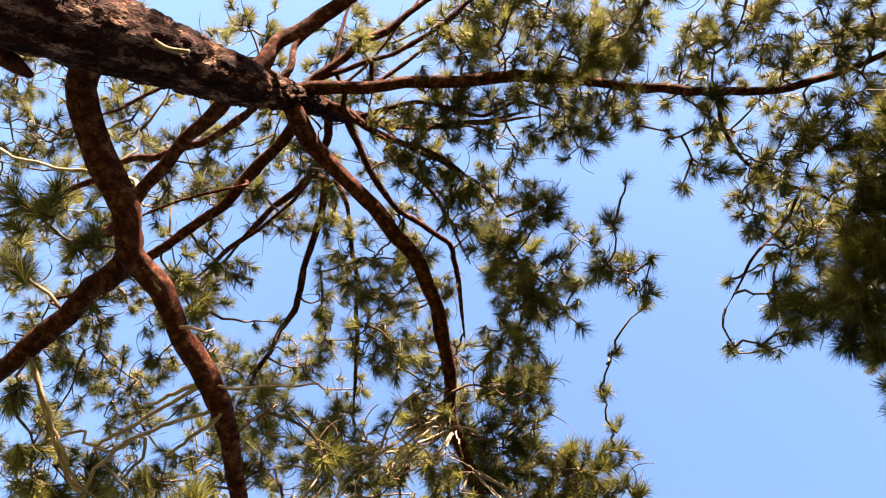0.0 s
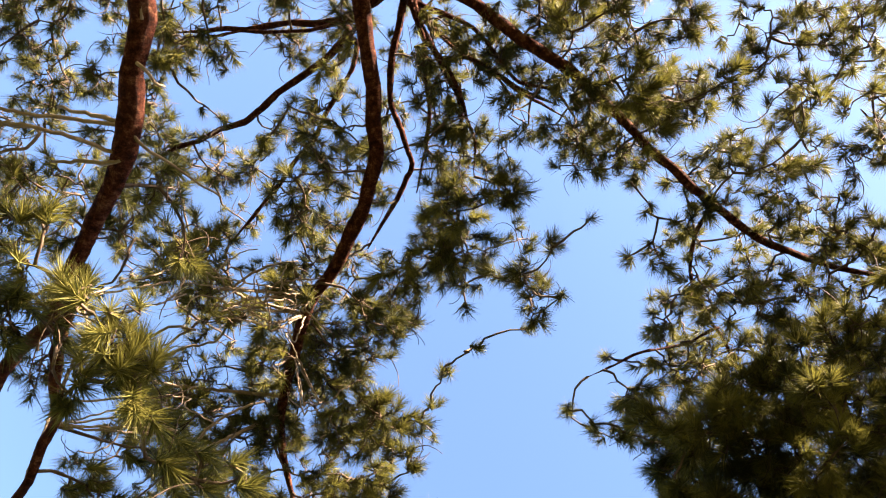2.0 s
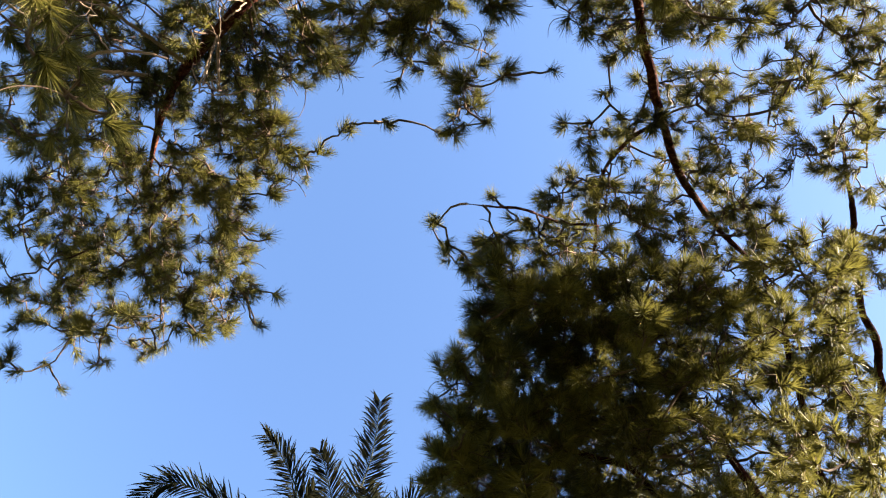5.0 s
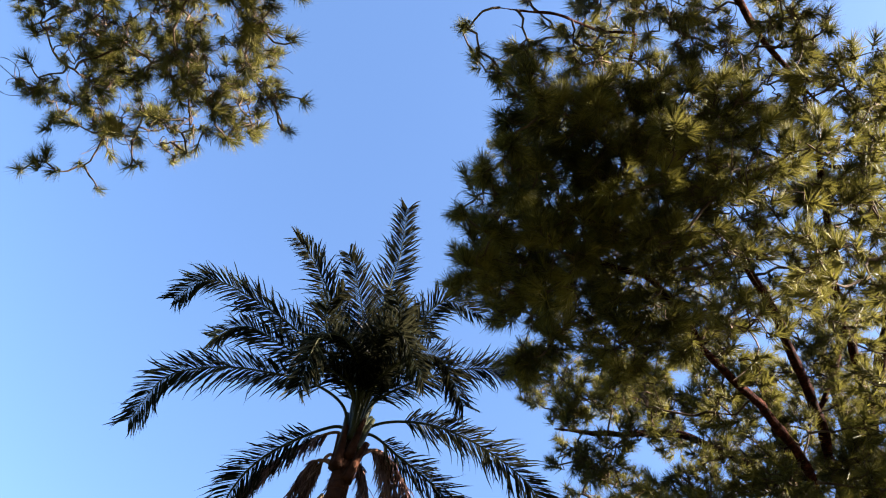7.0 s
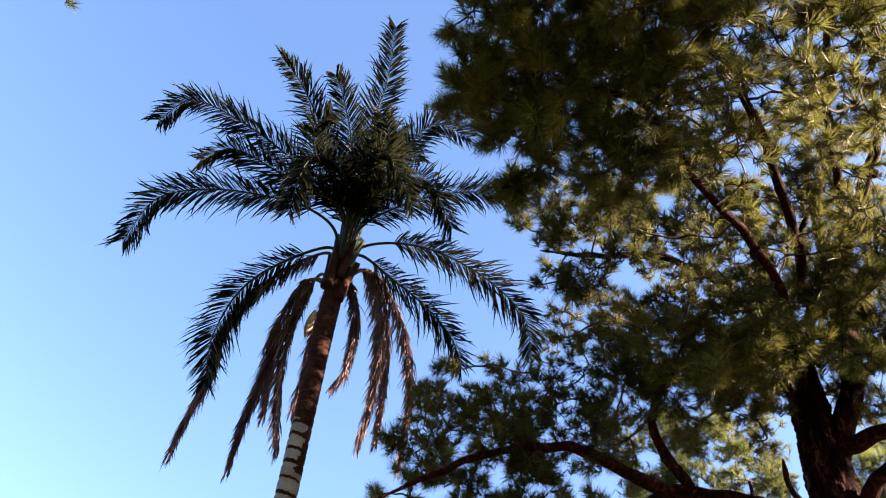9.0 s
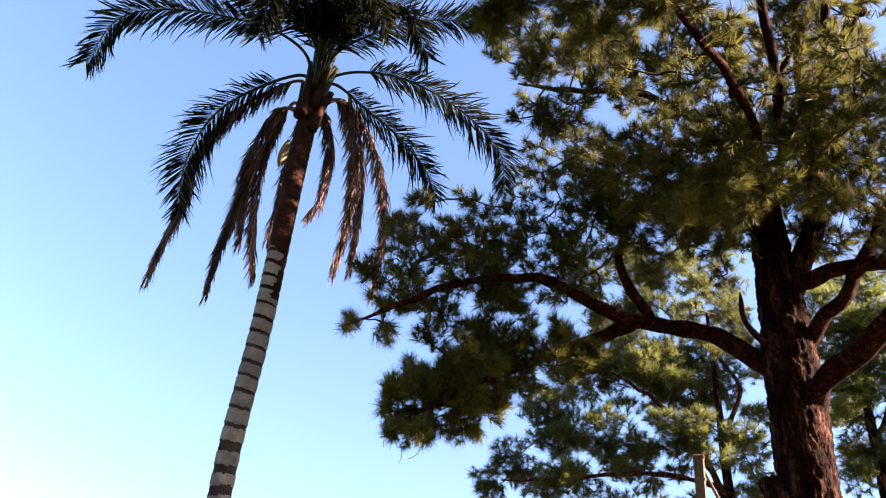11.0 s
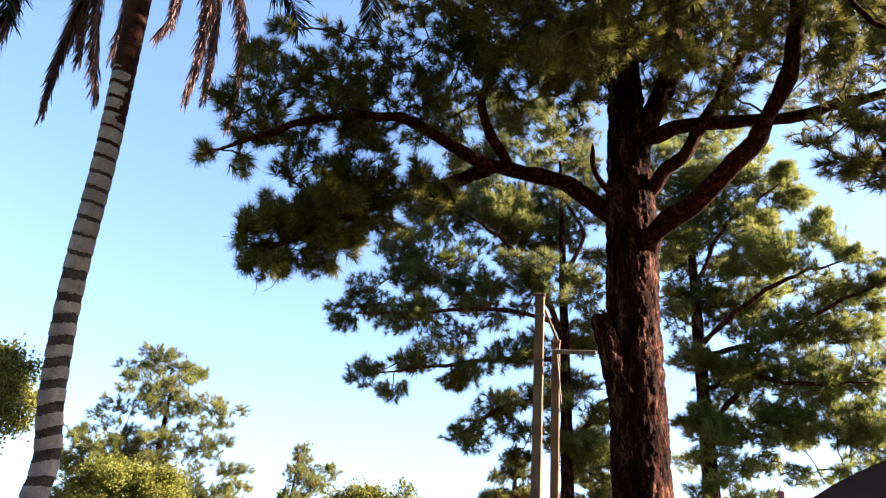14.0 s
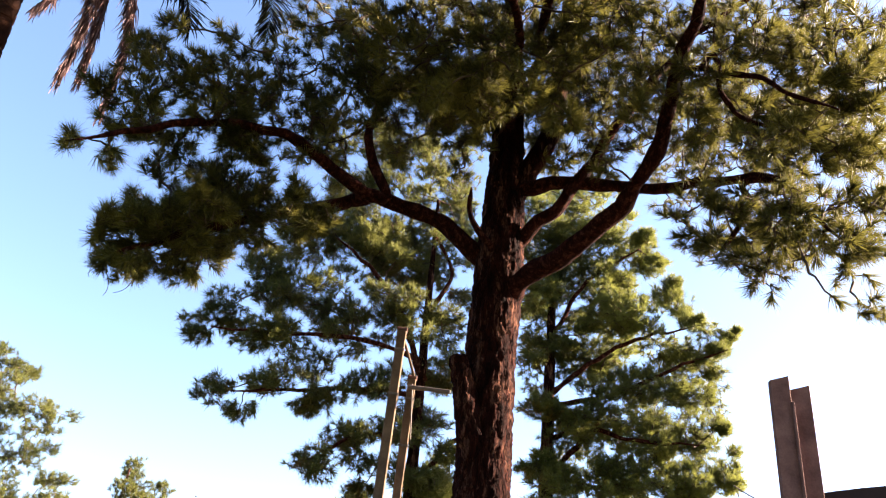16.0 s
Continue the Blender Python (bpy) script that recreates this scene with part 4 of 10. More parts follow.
bough(0.85, -1.66, 10.22, 0.24, 8)
bough(4.43, 1.87, 11.87, 0.31, 8)
bough(3.89, 0.58, 10.47, 0.26, 8)
bough(2.53, 2.04, 10.07, 0.25, 8)
bough(0.87, 0.01, 10.35, 0.24, 8)
bough(0.76, -0.40, 10.12, 0.23, 8)
bough(2.30, 1.75, 11.00, 0.27, 8)
bough(2.17, 1.24, 11.87, 0.29, 8)
bough(1.81, 1.01, 11.46, 0.27, 8)
bough(4.11, -0.72, 11.32, 0.29, 8)
bough(2.14, -0.84, 10.43, 0.25, 8)
bough(3.05, 1.88, 10.36, 0.26, 8)
bough(3.45, -0.16, 11.02, 0.27, 8)
bough(1.29, 1.19, 10.24, 0.24, 8)
bough(0.74, 1.49, 11.40, 0.27, 8)
bough(2.89, 0.26, 11.27, 0.27, 8)
bough(-6.48, 0.24, 9.71, 0.22, 9)
bough(-6.11, 0.73, 9.60, 0.11, 4)
bough(-6.61, 1.63, 10.00, 0.04, 1)
bough(-6.47, 1.26, 9.82, 0.07, 2)
bough(-6.69, 0.93, 9.51, 0.15, 5)
bough(-5.74, 1.41, 9.60, 0.04, 1)
bough(-6.67, 1.17, 9.59, 0.06, 2)
bough(-6.22, 1.10, 9.97, 0.09, 3)
bough(-5.72, 1.18, 9.95, 0.08, 3)
bough(-5.26, 1.56, 10.03, 0.04, 1)
bough(-7.13, 1.04, 9.60, 0.04, 1)
bough(-3.87, 1.64, 9.80, 0.04, 1)
bough(-5.25, 1.09, 9.86, 0.11, 3)
bough(-6.64, 0.67, 9.93, 0.15, 5)
bough(-2.29, -1.96, 12.52, 0.31, 9)
bough(-3.07, -3.50, 11.02, 0.29, 9)
bough(-2.67, -4.07, 11.14, 0.29, 9)
bough(-2.62, -2.37, 10.83, 0.27, 9)
bough(-2.14, -1.29, 12.39, 0.30, 9)
bough(-2.21, -4.11, 11.69, 0.30, 9)
bough(0.26, -7.59, 11.91, 0.35, 9)
bough(0.47, -3.95, 12.24, 0.31, 9)
bough(-1.10, -7.97, 10.96, 0.33, 9)
bough(-2.36, -5.11, 11.77, 0.32, 9)
bough(-1.12, -5.89, 10.41, 0.29, 9)
bough(-0.78, -2.21, 10.36, 0.25, 9)
bough(-1.21, -3.26, 10.60, 0.26, 9)
bough(-2.47, -6.35, 12.16, 0.34, 9)
bough(-0.79, -7.48, 10.37, 0.31, 9)
bough(-2.97, -1.38, 10.41, 0.26, 9)
bough(-2.77, -5.64, 11.35, 0.31, 9)
bough(-3.19, -3.91, 10.02, 0.27, 9)
bough(-4.13, -2.59, 12.16, 0.32, 9)
bough(-3.07, -6.13, 11.14, 0.32, 9)
bough(-3.40, -6.29, 12.70, 0.36, 9)
bough(-3.08, -1.82, 10.68, 0.26, 9)
bough(-0.90, -4.80, 10.10, 0.27, 9)
bough(-4.09, -9.15, 12.02, 0.39, 9)
bough(0.59, -4.62, 10.31, 0.27, 9)
bough(-4.08, -5.99, 12.65, 0.36, 9)
bough(-4.53, -5.83, 12.66, 0.36, 9)
bough(-2.75, -4.33, 11.04, 0.29, 9)
bough(0.60, -4.72, 12.59, 0.33, 9)
bough(-2.35, -4.66, 11.34, 0.30, 9)
bough(-4.05, -3.59, 11.88, 0.32, 9)
bough(-0.55, -1.27, 12.67, 0.30, 9)
bough(-1.94, -4.64, 12.44, 0.32, 9)
bough(-1.02, -2.31, 12.01, 0.29, 9)
bough(0.73, -5.93, 12.08, 0.33, 9)
bough(-0.38, -1.50, 11.17, 0.26, 9)
bough(-2.79, -8.97, 12.32, 0.39, 9)
bough(-1.02, -1.35, 12.17, 0.29, 9)
bough(0.05, -6.33, 12.49, 0.34, 9)
bough(-0.89, -2.94, 10.03, 0.24, 9)
bough(-1.41, -9.13, 12.74, 0.39, 9)
bough(-3.28, -9.68, 12.79, 0.41, 9)
bough(-0.25, -7.17, 10.53, 0.31, 9)
bough(1.55, -8.08, 12.66, 0.37, 9)
bough(-2.66, -1.40, 10.28, 0.25, 9)
bough(-3.95, -3.15, 11.45, 0.30, 9)
bough(-4.16, -6.58, 12.01, 0.35, 9)
bough(-2.92, -1.90, 11.57, 0.29, 9)
bough(-2.13, -1.96, 10.40, 0.25, 9)
bough(0.04, -7.53, 12.17, 0.35, 9)
bough(0.43, -2.38, 10.74, 0.26, 9)
bough(0.56, -7.74, 12.48, 0.36, 9)
bough(-2.06, -2.43, 12.09, 0.30, 9)
bough(-1.86, -3.66, 11.29, 0.29, 9)
bough(-0.01, -1.72, 12.62, 0.30, 9)
bough(0.21, -1.58, 12.38, 0.30, 9)
bough(-0.58, -6.18, 12.10, 0.33, 9)
bough(-0.64, -8.27, 12.18, 0.36, 9)
bough(-2.67, -1.77, 12.38, 0.31, 9)
bough(-1.37, -7.19, 11.56, 0.34, 9)
bough(0.27, -8.56, 11.60, 0.36, 9)
bough(1.07, -7.22, 12.27, 0.35, 9)
bough(-0.23, -4.05, 11.41, 0.29, 9)
bough(-2.27, -5.71, 12.44, 0.34, 9)
bough(-3.63, -5.94, 10.23, 0.30, 9)
bough(0.37, -1.12, 11.60, 0.27, 9)
bough(-1.60, -6.30, 11.79, 0.33, 9)
bough(-0.24, -2.95, 11.81, 0.29, 9)
bough(0.24, -7.33, 12.75, 0.36, 9)
bough(-2.34, -6.46, 10.68, 0.31, 9)
bough(-1.08, -0.99, 11.09, 0.26, 9)
bough(0.77, -6.91, 12.47, 0.35, 9)
bough(-3.79, -7.48, 12.43, 0.37, 9)
bough(-2.54, -2.09, 10.77, 0.26, 9)
bough(-1.42, -2.50, 10.99, 0.27, 9)
bough(-0.33, -9.28, 12.56, 0.39, 9)
bough(-0.63, -2.87, 12.78, 0.31, 9)
bough(0.39, -1.81, 10.02, 0.23, 9)
bough(0.08, -3.55, 11.36, 0.28, 9)
bough(-1.40, -6.07, 10.16, 0.29, 9)
bough(-1.96, -2.67, 11.97, 0.30, 9)
bough(-0.78, -2.45, 12.13, 0.29, 9)
bough(0.10, -5.76, 12.74, 0.34, 9)
bough(-0.12, -5.76, 10.02, 0.28, 9)
bough(-0.76, -6.42, 10.53, 0.30, 9)
bough(1.29, -3.76, 9.91, 0.25, 8)
bough(1.67, -0.81, 11.79, 0.28, 8)
bough(2.41, -5.05, 11.71, 0.31, 8)
bough(0.80, -0.88, 11.84, 0.28, 8)
bough(2.05, -6.46, 11.74, 0.33, 8)
bough(0.61, -5.25, 10.33, 0.28, 8)
bough(1.16, -3.48, 12.07, 0.30, 8)
bough(2.30, -2.84, 10.75, 0.27, 8)
bough(1.63, -4.09, 10.95, 0.28, 8)
bough(2.31, -4.27, 11.35, 0.30, 8)
bough(2.15, -6.35, 9.87, 0.29, 8)
bough(0.65, -4.45, 10.39, 0.27, 8)
bough(0.88, -3.46, 11.04, 0.27, 8)
bough(1.49, -2.85, 11.31, 0.28, 8)
bough(1.36, -4.83, 11.77, 0.31, 8)
bough(1.86, -4.58, 10.33, 0.27, 8)
bough(2.06, 0.12, 11.86, 0.28, 8)
bough(1.43, -0.59, 11.75, 0.28, 8)
bough(2.20, -6.37, 10.57, 0.30, 8)
bough(1.32, -3.31, 11.13, 0.28, 8)
bough(1.08, -4.84, 10.89, 0.29, 8)
bough(1.69, -5.89, 12.16, 0.33, 8)
bough(0.78, -4.15, 11.22, 0.29, 8)
bough(1.04, -1.57, 10.28, 0.24, 8)
bough(2.16, -5.74, 10.48, 0.29, 8)
bough(0.63, -6.32, 10.43, 0.30, 8)
bough(2.06, -3.39, 11.51, 0.29, 8)
bough(2.48, 0.35, 12.26, 0.30, 8)
bough(1.15, -3.92, 11.05, 0.28, 8)
bough(0.69, -4.90, 12.49, 0.32, 8)
bough(0.65, -7.03, 10.13, 0.30, 8)
bough(1.96, 0.53, 11.00, 0.26, 8)
bough(1.00, -1.93, 11.13, 0.27, 8)
bough(0.73, -2.01, 10.65, 0.25, 8)
bough(1.00, -1.05, 9.93, 0.23, 8)
bough(2.30, -6.29, 11.91, 0.33, 8)
bough(2.13, -4.29, 11.45, 0.30, 8)
bough(1.43, -6.38, 11.19, 0.32, 8)
bough(0.91, -2.34, 10.72, 0.26, 8)
bough(2.38, 0.08, 12.28, 0.30, 8)
bough(1.13, -0.24, 9.83, 0.23, 8)
bough(2.25, -5.97, 9.82, 0.28, 8)
bough(2.61, -2.00, 12.39, 0.31, 8)
bough(2.24, -6.89, 10.81, 0.32, 8)
bough(1.65, -3.14, 10.44, 0.26, 8)
bough(0.90, -1.91, 9.83, 0.23, 8)
bough(1.89, -2.46, 10.93, 0.27, 8)
bough(2.35, -6.15, 10.56, 0.30, 8)
bough(0.97, -0.38, 11.13, 0.26, 8)
bough(1.45, 0.01, 11.23, 0.26, 8)
bough(-5.94, -0.78, 9.88, 0.26, 8)
bough(-5.16, -1.34, 10.82, 0.27, 8)
bough(-6.86, 0.46, 10.53, 0.29, 8)
bough(-3.73, -0.87, 10.34, 0.25, 8)
bough(-5.92, -0.52, 9.93, 0.26, 8)
bough(-5.56, 0.45, 9.34, 0.25, 8)
bough(-3.42, 0.08, 9.96, 0.23, 8)
bough(-5.18, 0.48, 9.70, 0.25, 8)
bough(-4.18, -1.38, 10.96, 0.27, 8)
bough(-3.80, -1.20, 9.69, 0.23, 8)
bough(-3.76, -0.52, 9.47, 0.22, 8)
bough(-5.63, 0.16, 9.66, 0.25, 8)
bough(-2.48, -1.44, 9.72, 0.22, 8)
bough(-2.81, -0.35, 9.43, 0.21, 8)
bough(-3.80, -0.07, 9.70, 0.23, 8)
bough(-4.70, -0.73, 10.02, 0.25, 8)
bough(-5.30, -1.83, 10.13, 0.26, 8)
bough(-5.24, -0.44, 10.11, 0.26, 8)
bough(-3.74, -1.24, 10.71, 0.26, 8)
bough(-3.52, -1.66, 10.30, 0.25, 8)
bough(-6.24, 0.15, 9.62, 0.26, 8)
bough(-6.75, -0.43, 10.58, 0.29, 8)
bough(-4.90, 0.11, 10.59, 0.26, 8)
bough(-5.80, -0.77, 10.28, 0.27, 8)
bough(-3.60, -0.32, 10.96, 0.26, 8)
bough(-5.17, -1.15, 9.40, 0.24, 8)
bough(-3.86, -1.28, 9.47, 0.23, 8)
bough(-3.78, -1.51, 9.48, 0.23, 8)
bough(-4.13, -0.60, 9.42, 0.23, 8)
bough(-4.28, -0.47, 9.78, 0.24, 8)
bough(-4.23, -0.92, 9.83, 0.24, 8)
bough(-2.93, -0.02, 9.46, 0.22, 8)
bough(-3.97, -1.00, 10.57, 0.25, 8)
bough(-6.02, -0.27, 9.88, 0.26, 8)
bough(-5.37, -1.44, 10.72, 0.27, 8)
bough(-3.46, 0.21, 9.35, 0.22, 8)
bough(-3.02, -0.77, 10.84, 0.25, 8)
bough(-4.40, 0.57, 9.77, 0.24, 8)
bough(-4.01, -0.32, 9.82, 0.24, 8)
bough(-2.97, -1.38, 9.66, 0.22, 8)
bough(-6.27, -1.50, 10.74, 0.29, 8)
bough(-4.72, -1.16, 10.38, 0.26, 8)
bough(-5.86, -1.80, 10.57, 0.28, 8)
bough(-4.02, -1.95, 9.61, 0.24, 8)
bough(-4.81, 0.97, 9.88, 0.25, 8)
bough(-3.59, -0.99, 10.77, 0.25, 8)
bough(-4.44, 0.40, 9.48, 0.23, 8)
bough(-6.51, 0.65, 10.40, 0.28, 8)
bough(-4.65, 0.55, 9.51, 0.24, 8)
bough(-3.01, -1.71, 9.89, 0.23, 8)
bough(-5.81, -0.70, 10.93, 0.28, 8)
bough(-3.29, -0.59, 9.86, 0.23, 8)
bough(-5.09, -0.21, 10.90, 0.27, 8)
bough(-5.20, 0.19, 9.89, 0.25, 8)
bough(-5.25, -2.14, 10.94, 0.28, 8)
# Added sun-side boughs, mostly out of view, to shade the low near tufts.
bough(4.14, -0.33, 9.28, 0.50, 10)
bough(3.36, 0.88, 8.80, 0.50, 10)
bough(3.47, 1.92, 9.74, 0.50, 10)
bough(3.94, 1.89, 9.59, 0.50, 10)
bough(5.01, -0.67, 9.36, 0.50, 10)
bough(3.61, -0.49, 9.64, 0.50, 10)
bough(3.76, 0.86, 9.51, 0.50, 10)
bough(4.61, 0.48, 8.95, 0.50, 10)
bough(4.28, 1.06, 9.85, 0.50, 10)
bough(3.48, 1.08, 9.76, 0.50, 10)
bough(3.49, 2.05, 8.60, 0.50, 10)
bough(5.25, -0.08, 8.93, 0.50, 10)
bough(3.36, 1.03, 8.69, 0.50, 10)
bough(4.16, 0.08, 9.29, 0.50, 10)
bough(3.95, 0.57, 9.49, 0.50, 10)
bough(4.53, 0.79, 9.87, 0.50, 10)
bough(4.73, 0.81, 9.33, 0.50, 10)
bough(3.31, -0.03, 9.01, 0.50, 10)
bough(4.87, 0.15, 9.65, 0.50, 10)
bough(5.34, -0.73, 9.02, 0.50, 10)
bough(3.37, 2.06, 8.38, 0.50, 10)
bough(5.39, -0.74, 8.36, 0.50, 10)
bough(-2.14, -3.12, 6.06, 0.17, 12)
bough(-2.21, -2.72, 6.09, 0.21, 15)
bough(-2.80, -3.11, 6.39, 0.29, 24)
bough(-2.66, -2.51, 6.27, 0.26, 21)
bough(-3.21, -2.97, 6.34, 0.25, 19)
bough(-2.62, -2.14, 6.43, 0.13, 5)
bough(-2.07, -2.14, 5.92, 0.07, 2)
bough(-2.95, -5.00, 9.27, 0.30, 9)
bough(-4.10, -4.80, 8.85, 0.30, 9)
bough(-3.42, -4.03, 9.36, 0.30, 9)
bough(-3.55, -5.10, 9.94, 0.33, 9)
bough(-4.39, -4.88, 8.98, 0.31, 9)
bough(-3.87, -4.69, 9.31, 0.31, 9)
bough(-4.59, -4.60, 9.86, 0.33, 9)
bough(-3.59, -4.95, 8.58, 0.29, 9)
bough(-2.96, -4.81, 8.74, 0.29, 9)
bough(-5.03, -4.95, 9.89, 0.34, 9)
bough(-3.11, -5.26, 8.76, 0.30, 9)
bough(-3.42, -4.69, 9.03, 0.30, 9)
bough(-3.79, -5.03, 9.22, 0.31, 9)
bough(-3.44, -3.31, 8.70, 0.27, 9)
bough(-3.66, -1.62, 8.26, 0.24, 9)
bough(-4.19, -3.26, 8.86, 0.28, 9)
bough(-2.84, -3.09, 9.68, 0.29, 9)
bough(-3.29, -3.22, 9.86, 0.30, 9)
bough(-4.91, -1.17, 9.74, 0.30, 9)
bough(-3.84, -1.26, 8.31, 0.25, 9)
bough(-3.72, -2.02, 9.42, 0.28, 9)
bough(-3.61, -2.53, 9.13, 0.27, 9)
bough(-5.51, -2.67, 9.86, 0.32, 9)
bough(-5.11, -1.57, 8.68, 0.28, 9)
bough(-2.96, -2.57, 9.44, 0.28, 9)
bough(-4.25, -2.23, 8.74, 0.27, 9)
bough(-4.24, -3.14, 8.62, 0.28, 9)
bough(-4.07, -1.48, 9.55, 0.28, 9)
dead_twig([(-1.29, -2.80, 6.60), (-1.38, -3.03, 6.65), (-1.49, -3.26, 6.70)], 0.019)
dead_twig([(-1.49, -2.61, 6.60), (-1.64, -2.82, 6.65), (-1.82, -3.07, 6.70)], 0.019)
dead_twig([(-1.30, -2.57, 6.60), (-1.29, -2.25, 6.65), (-1.27, -1.92, 6.70)], 0.012)
dead_twig([(-1.66, -3.40, 6.30), (-1.59, -3.50, 6.35), (-1.62, -3.67, 6.40), (-1.71, -3.92, 6.45)], 0.015)
dead_twig([(-1.95, -3.57, 6.30), (-1.79, -3.38, 6.35), (-1.60, -3.10, 6.40), (-1.77, -3.14, 6.45), (-1.96, -3.33, 6.50)], 0.018)
dead_twig([(-1.56, -3.04, 6.30), (-1.71, -3.33, 6.35), (-1.70, -3.47, 6.40), (-1.87, -3.41, 6.45), (-2.04, -3.27, 6.50)], 0.015)
dead_twig([(-0.85, -2.72, 6.40), (-0.88, -2.64, 6.45), (-0.87, -2.59, 6.50)], 0.014)
dead_twig([(-0.37, -3.01, 6.30), (-0.50, -2.98, 6.35), (-0.60, -2.92, 6.40)], 0.018)
dead_twig([(-1.91, -3.56, 6.30), (-2.00, -3.47, 6.35), (-2.16, -3.79, 6.40)], 0.015)
dead_twig([(1.09, -2.91, 6.20), (0.97, -2.75, 6.25), (0.95, -2.60, 6.30)], 0.024)
dead_twig([(-4.14, -3.06, 9.00), (-3.84, -3.01, 9.05), (-3.67, -2.69, 9.10), (-3.28, -2.50, 9.15), (-3.14, -2.27, 9.20)], 0.023)
dead_twig([(-3.89, -2.38, 9.20), (-3.45, -2.31, 9.25), (-3.13, -2.06, 9.30), (-2.84, -2.10, 9.35)], 0.019)
dead_twig([(-2.64, -2.22, 9.40), (-2.26, -2.15, 9.45), (-1.99, -1.90, 9.50)], 0.018)
dead_twig([(-3.83, -1.41, 8.60), (-3.46, -1.41, 8.65), (-3.14, -1.25, 8.70)], 0.020)
# Limb and unseen boughs added on the sun side to shade the pine.
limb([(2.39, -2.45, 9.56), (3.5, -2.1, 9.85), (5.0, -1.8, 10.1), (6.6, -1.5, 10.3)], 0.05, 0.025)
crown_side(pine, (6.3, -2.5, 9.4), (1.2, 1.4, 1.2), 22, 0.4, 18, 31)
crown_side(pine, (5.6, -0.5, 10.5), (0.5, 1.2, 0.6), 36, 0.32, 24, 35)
pick = np.random.default_rng(41)
for hub in ((-2.48, -2.33, 8.30), (-2.54, -1.98, 8.60), (-2.56, -1.58, 8.80), (-2.26, -1.55, 9.00), (-3.38, -1.54, 7.60), (-2.80, -0.85, 9.00)):
    for _ in range(5):
        p, d, axis = np.array(hub) + pick.normal(0, 0.12, 3), unit(pick.normal(size=3)), unit(pick.normal(size=3))
        curl, pts = pick.uniform(0.15, 0.6), []
        for _ in range(7):
            pts.append(tuple(p))
            d = unit(d + curl * np.cross(axis, d) + pick.normal(0, 0.12, 3))
            p = p + d * 0.085
        dead_twig(pts, pick.uniform(0.008, 0.013))
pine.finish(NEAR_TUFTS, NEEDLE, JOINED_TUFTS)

# ---- the forked pine behind the garden wall ----
fork = Tree("pine_tree", (0.79, 9.46, 0.0), "old forked pine with thick furrowed bark and heavy needle pads", "tree", "pines")
fork.limb_mat, fork.girth = SHADED_LIMB, 0.84
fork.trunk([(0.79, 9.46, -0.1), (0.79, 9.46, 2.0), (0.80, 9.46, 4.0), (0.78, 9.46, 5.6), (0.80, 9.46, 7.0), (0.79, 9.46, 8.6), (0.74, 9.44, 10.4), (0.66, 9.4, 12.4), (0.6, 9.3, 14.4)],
           [0.44, 0.36, 0.335, 0.325, 0.33, 0.25, 0.2, 0.13, 0.04], 88, 0.034, 0.035, 0.075, SHADED_BARK)
fork.trunk([(0.9, 9.44, 8.1), (1.12, 9.4, 8.7), (1.4, 9.36, 9.4), (1.52, 9.3, 10.6), (1.6, 9.2, 12.2), (1.7, 9.0, 14.0)], [0.16, 0.15, 0.14, 0.12, 0.08, 0.03], 30, 0.014, 0.06, 0.09, SHADED_BARK, name="second_stem")
limb, bough = fork.limb, fork.bough
fork.bare, fork.fullness = 2, lambda y: 0.75 if y < 6 else 1.08
limb([(0.70, 9.47, 6.97), (0.01, 9.46, 7.58), (-0.75, 9.38, 7.81), (-1.16, 9.30, 7.86), (-1.51, 9.21, 7.58), (-2.34, 8.99, 7.16), (-2.94, 8.76, 6.71), (-3.89, 8.34, 5.96)], 0.172, 0.05)
limb([(-1.08, 8.94, 7.64), (-1.51, 8.73, 7.74), (-2.15, 8.45, 8.00), (-2.95, 8.06, 7.86), (-3.72, 7.57, 7.22), (-4.21, 7.16, 6.68)], 0.125, 0.030)
limb([(-0.84, 8.96, 7.64), (-1.11, 8.83, 8.11), (-1.23, 8.71, 8.65), (-1.02, 8.64, 9.14), (-0.66, 8.57, 9.86)], 0.103, 0.032)
limb([(0.89, 9.46, 6.47), (1.19, 9.01, 6.74), (1.54, 8.53, 6.81), (2.05, 8.00, 7.22), (2.40, 7.47, 7.75), (2.57, 6.97, 8.69), (2.71, 6.47, 9.35), (2.73, 6.01, 9.90)], 0.178, 0.08)
limb([(0.92, 9.46, 7.26), (1.18, 9.24, 7.64), (1.60, 9.00, 8.01), (2.16, 8.70, 8.97), (2.73, 8.34, 9.81), (3.21, 7.98, 10.42)], 0.135, 0.067)
limb([(0.85, 9.46, 8.27), (1.68, 9.03, 8.29), (2.63, 8.47, 7.94), (3.31, 7.88, 7.72), (3.60, 7.41, 7.51), (3.75, 6.97, 7.02), (3.93, 6.50, 6.03)], 0.134, 0.030)
limb([(2.61, 6.82, 8.55), (3.21, 6.45, 8.17), (3.48, 6.19, 7.69), (3.76, 5.90, 7.25)], 0.055, 0.021)
limb([(2.95, 6.79, 8.76), (3.02, 6.75, 8.03), (3.19, 6.68, 7.70), (3.58, 6.48, 7.40)], 0.049, 0.022)
limb([(3.37, 7.26, 7.30), (3.35, 7.19, 6.84), (3.16, 7.20, 6.48), (2.90, 7.24, 6.11)], 0.053, 0.021)
limb([(0.54, 9.38, 10.54), (0.02, 8.90, 11.17), (-0.81, 8.36, 11.48), (-1.73, 7.71, 11.00), (-2.40, 7.00, 10.51)], 0.106, 0.035)
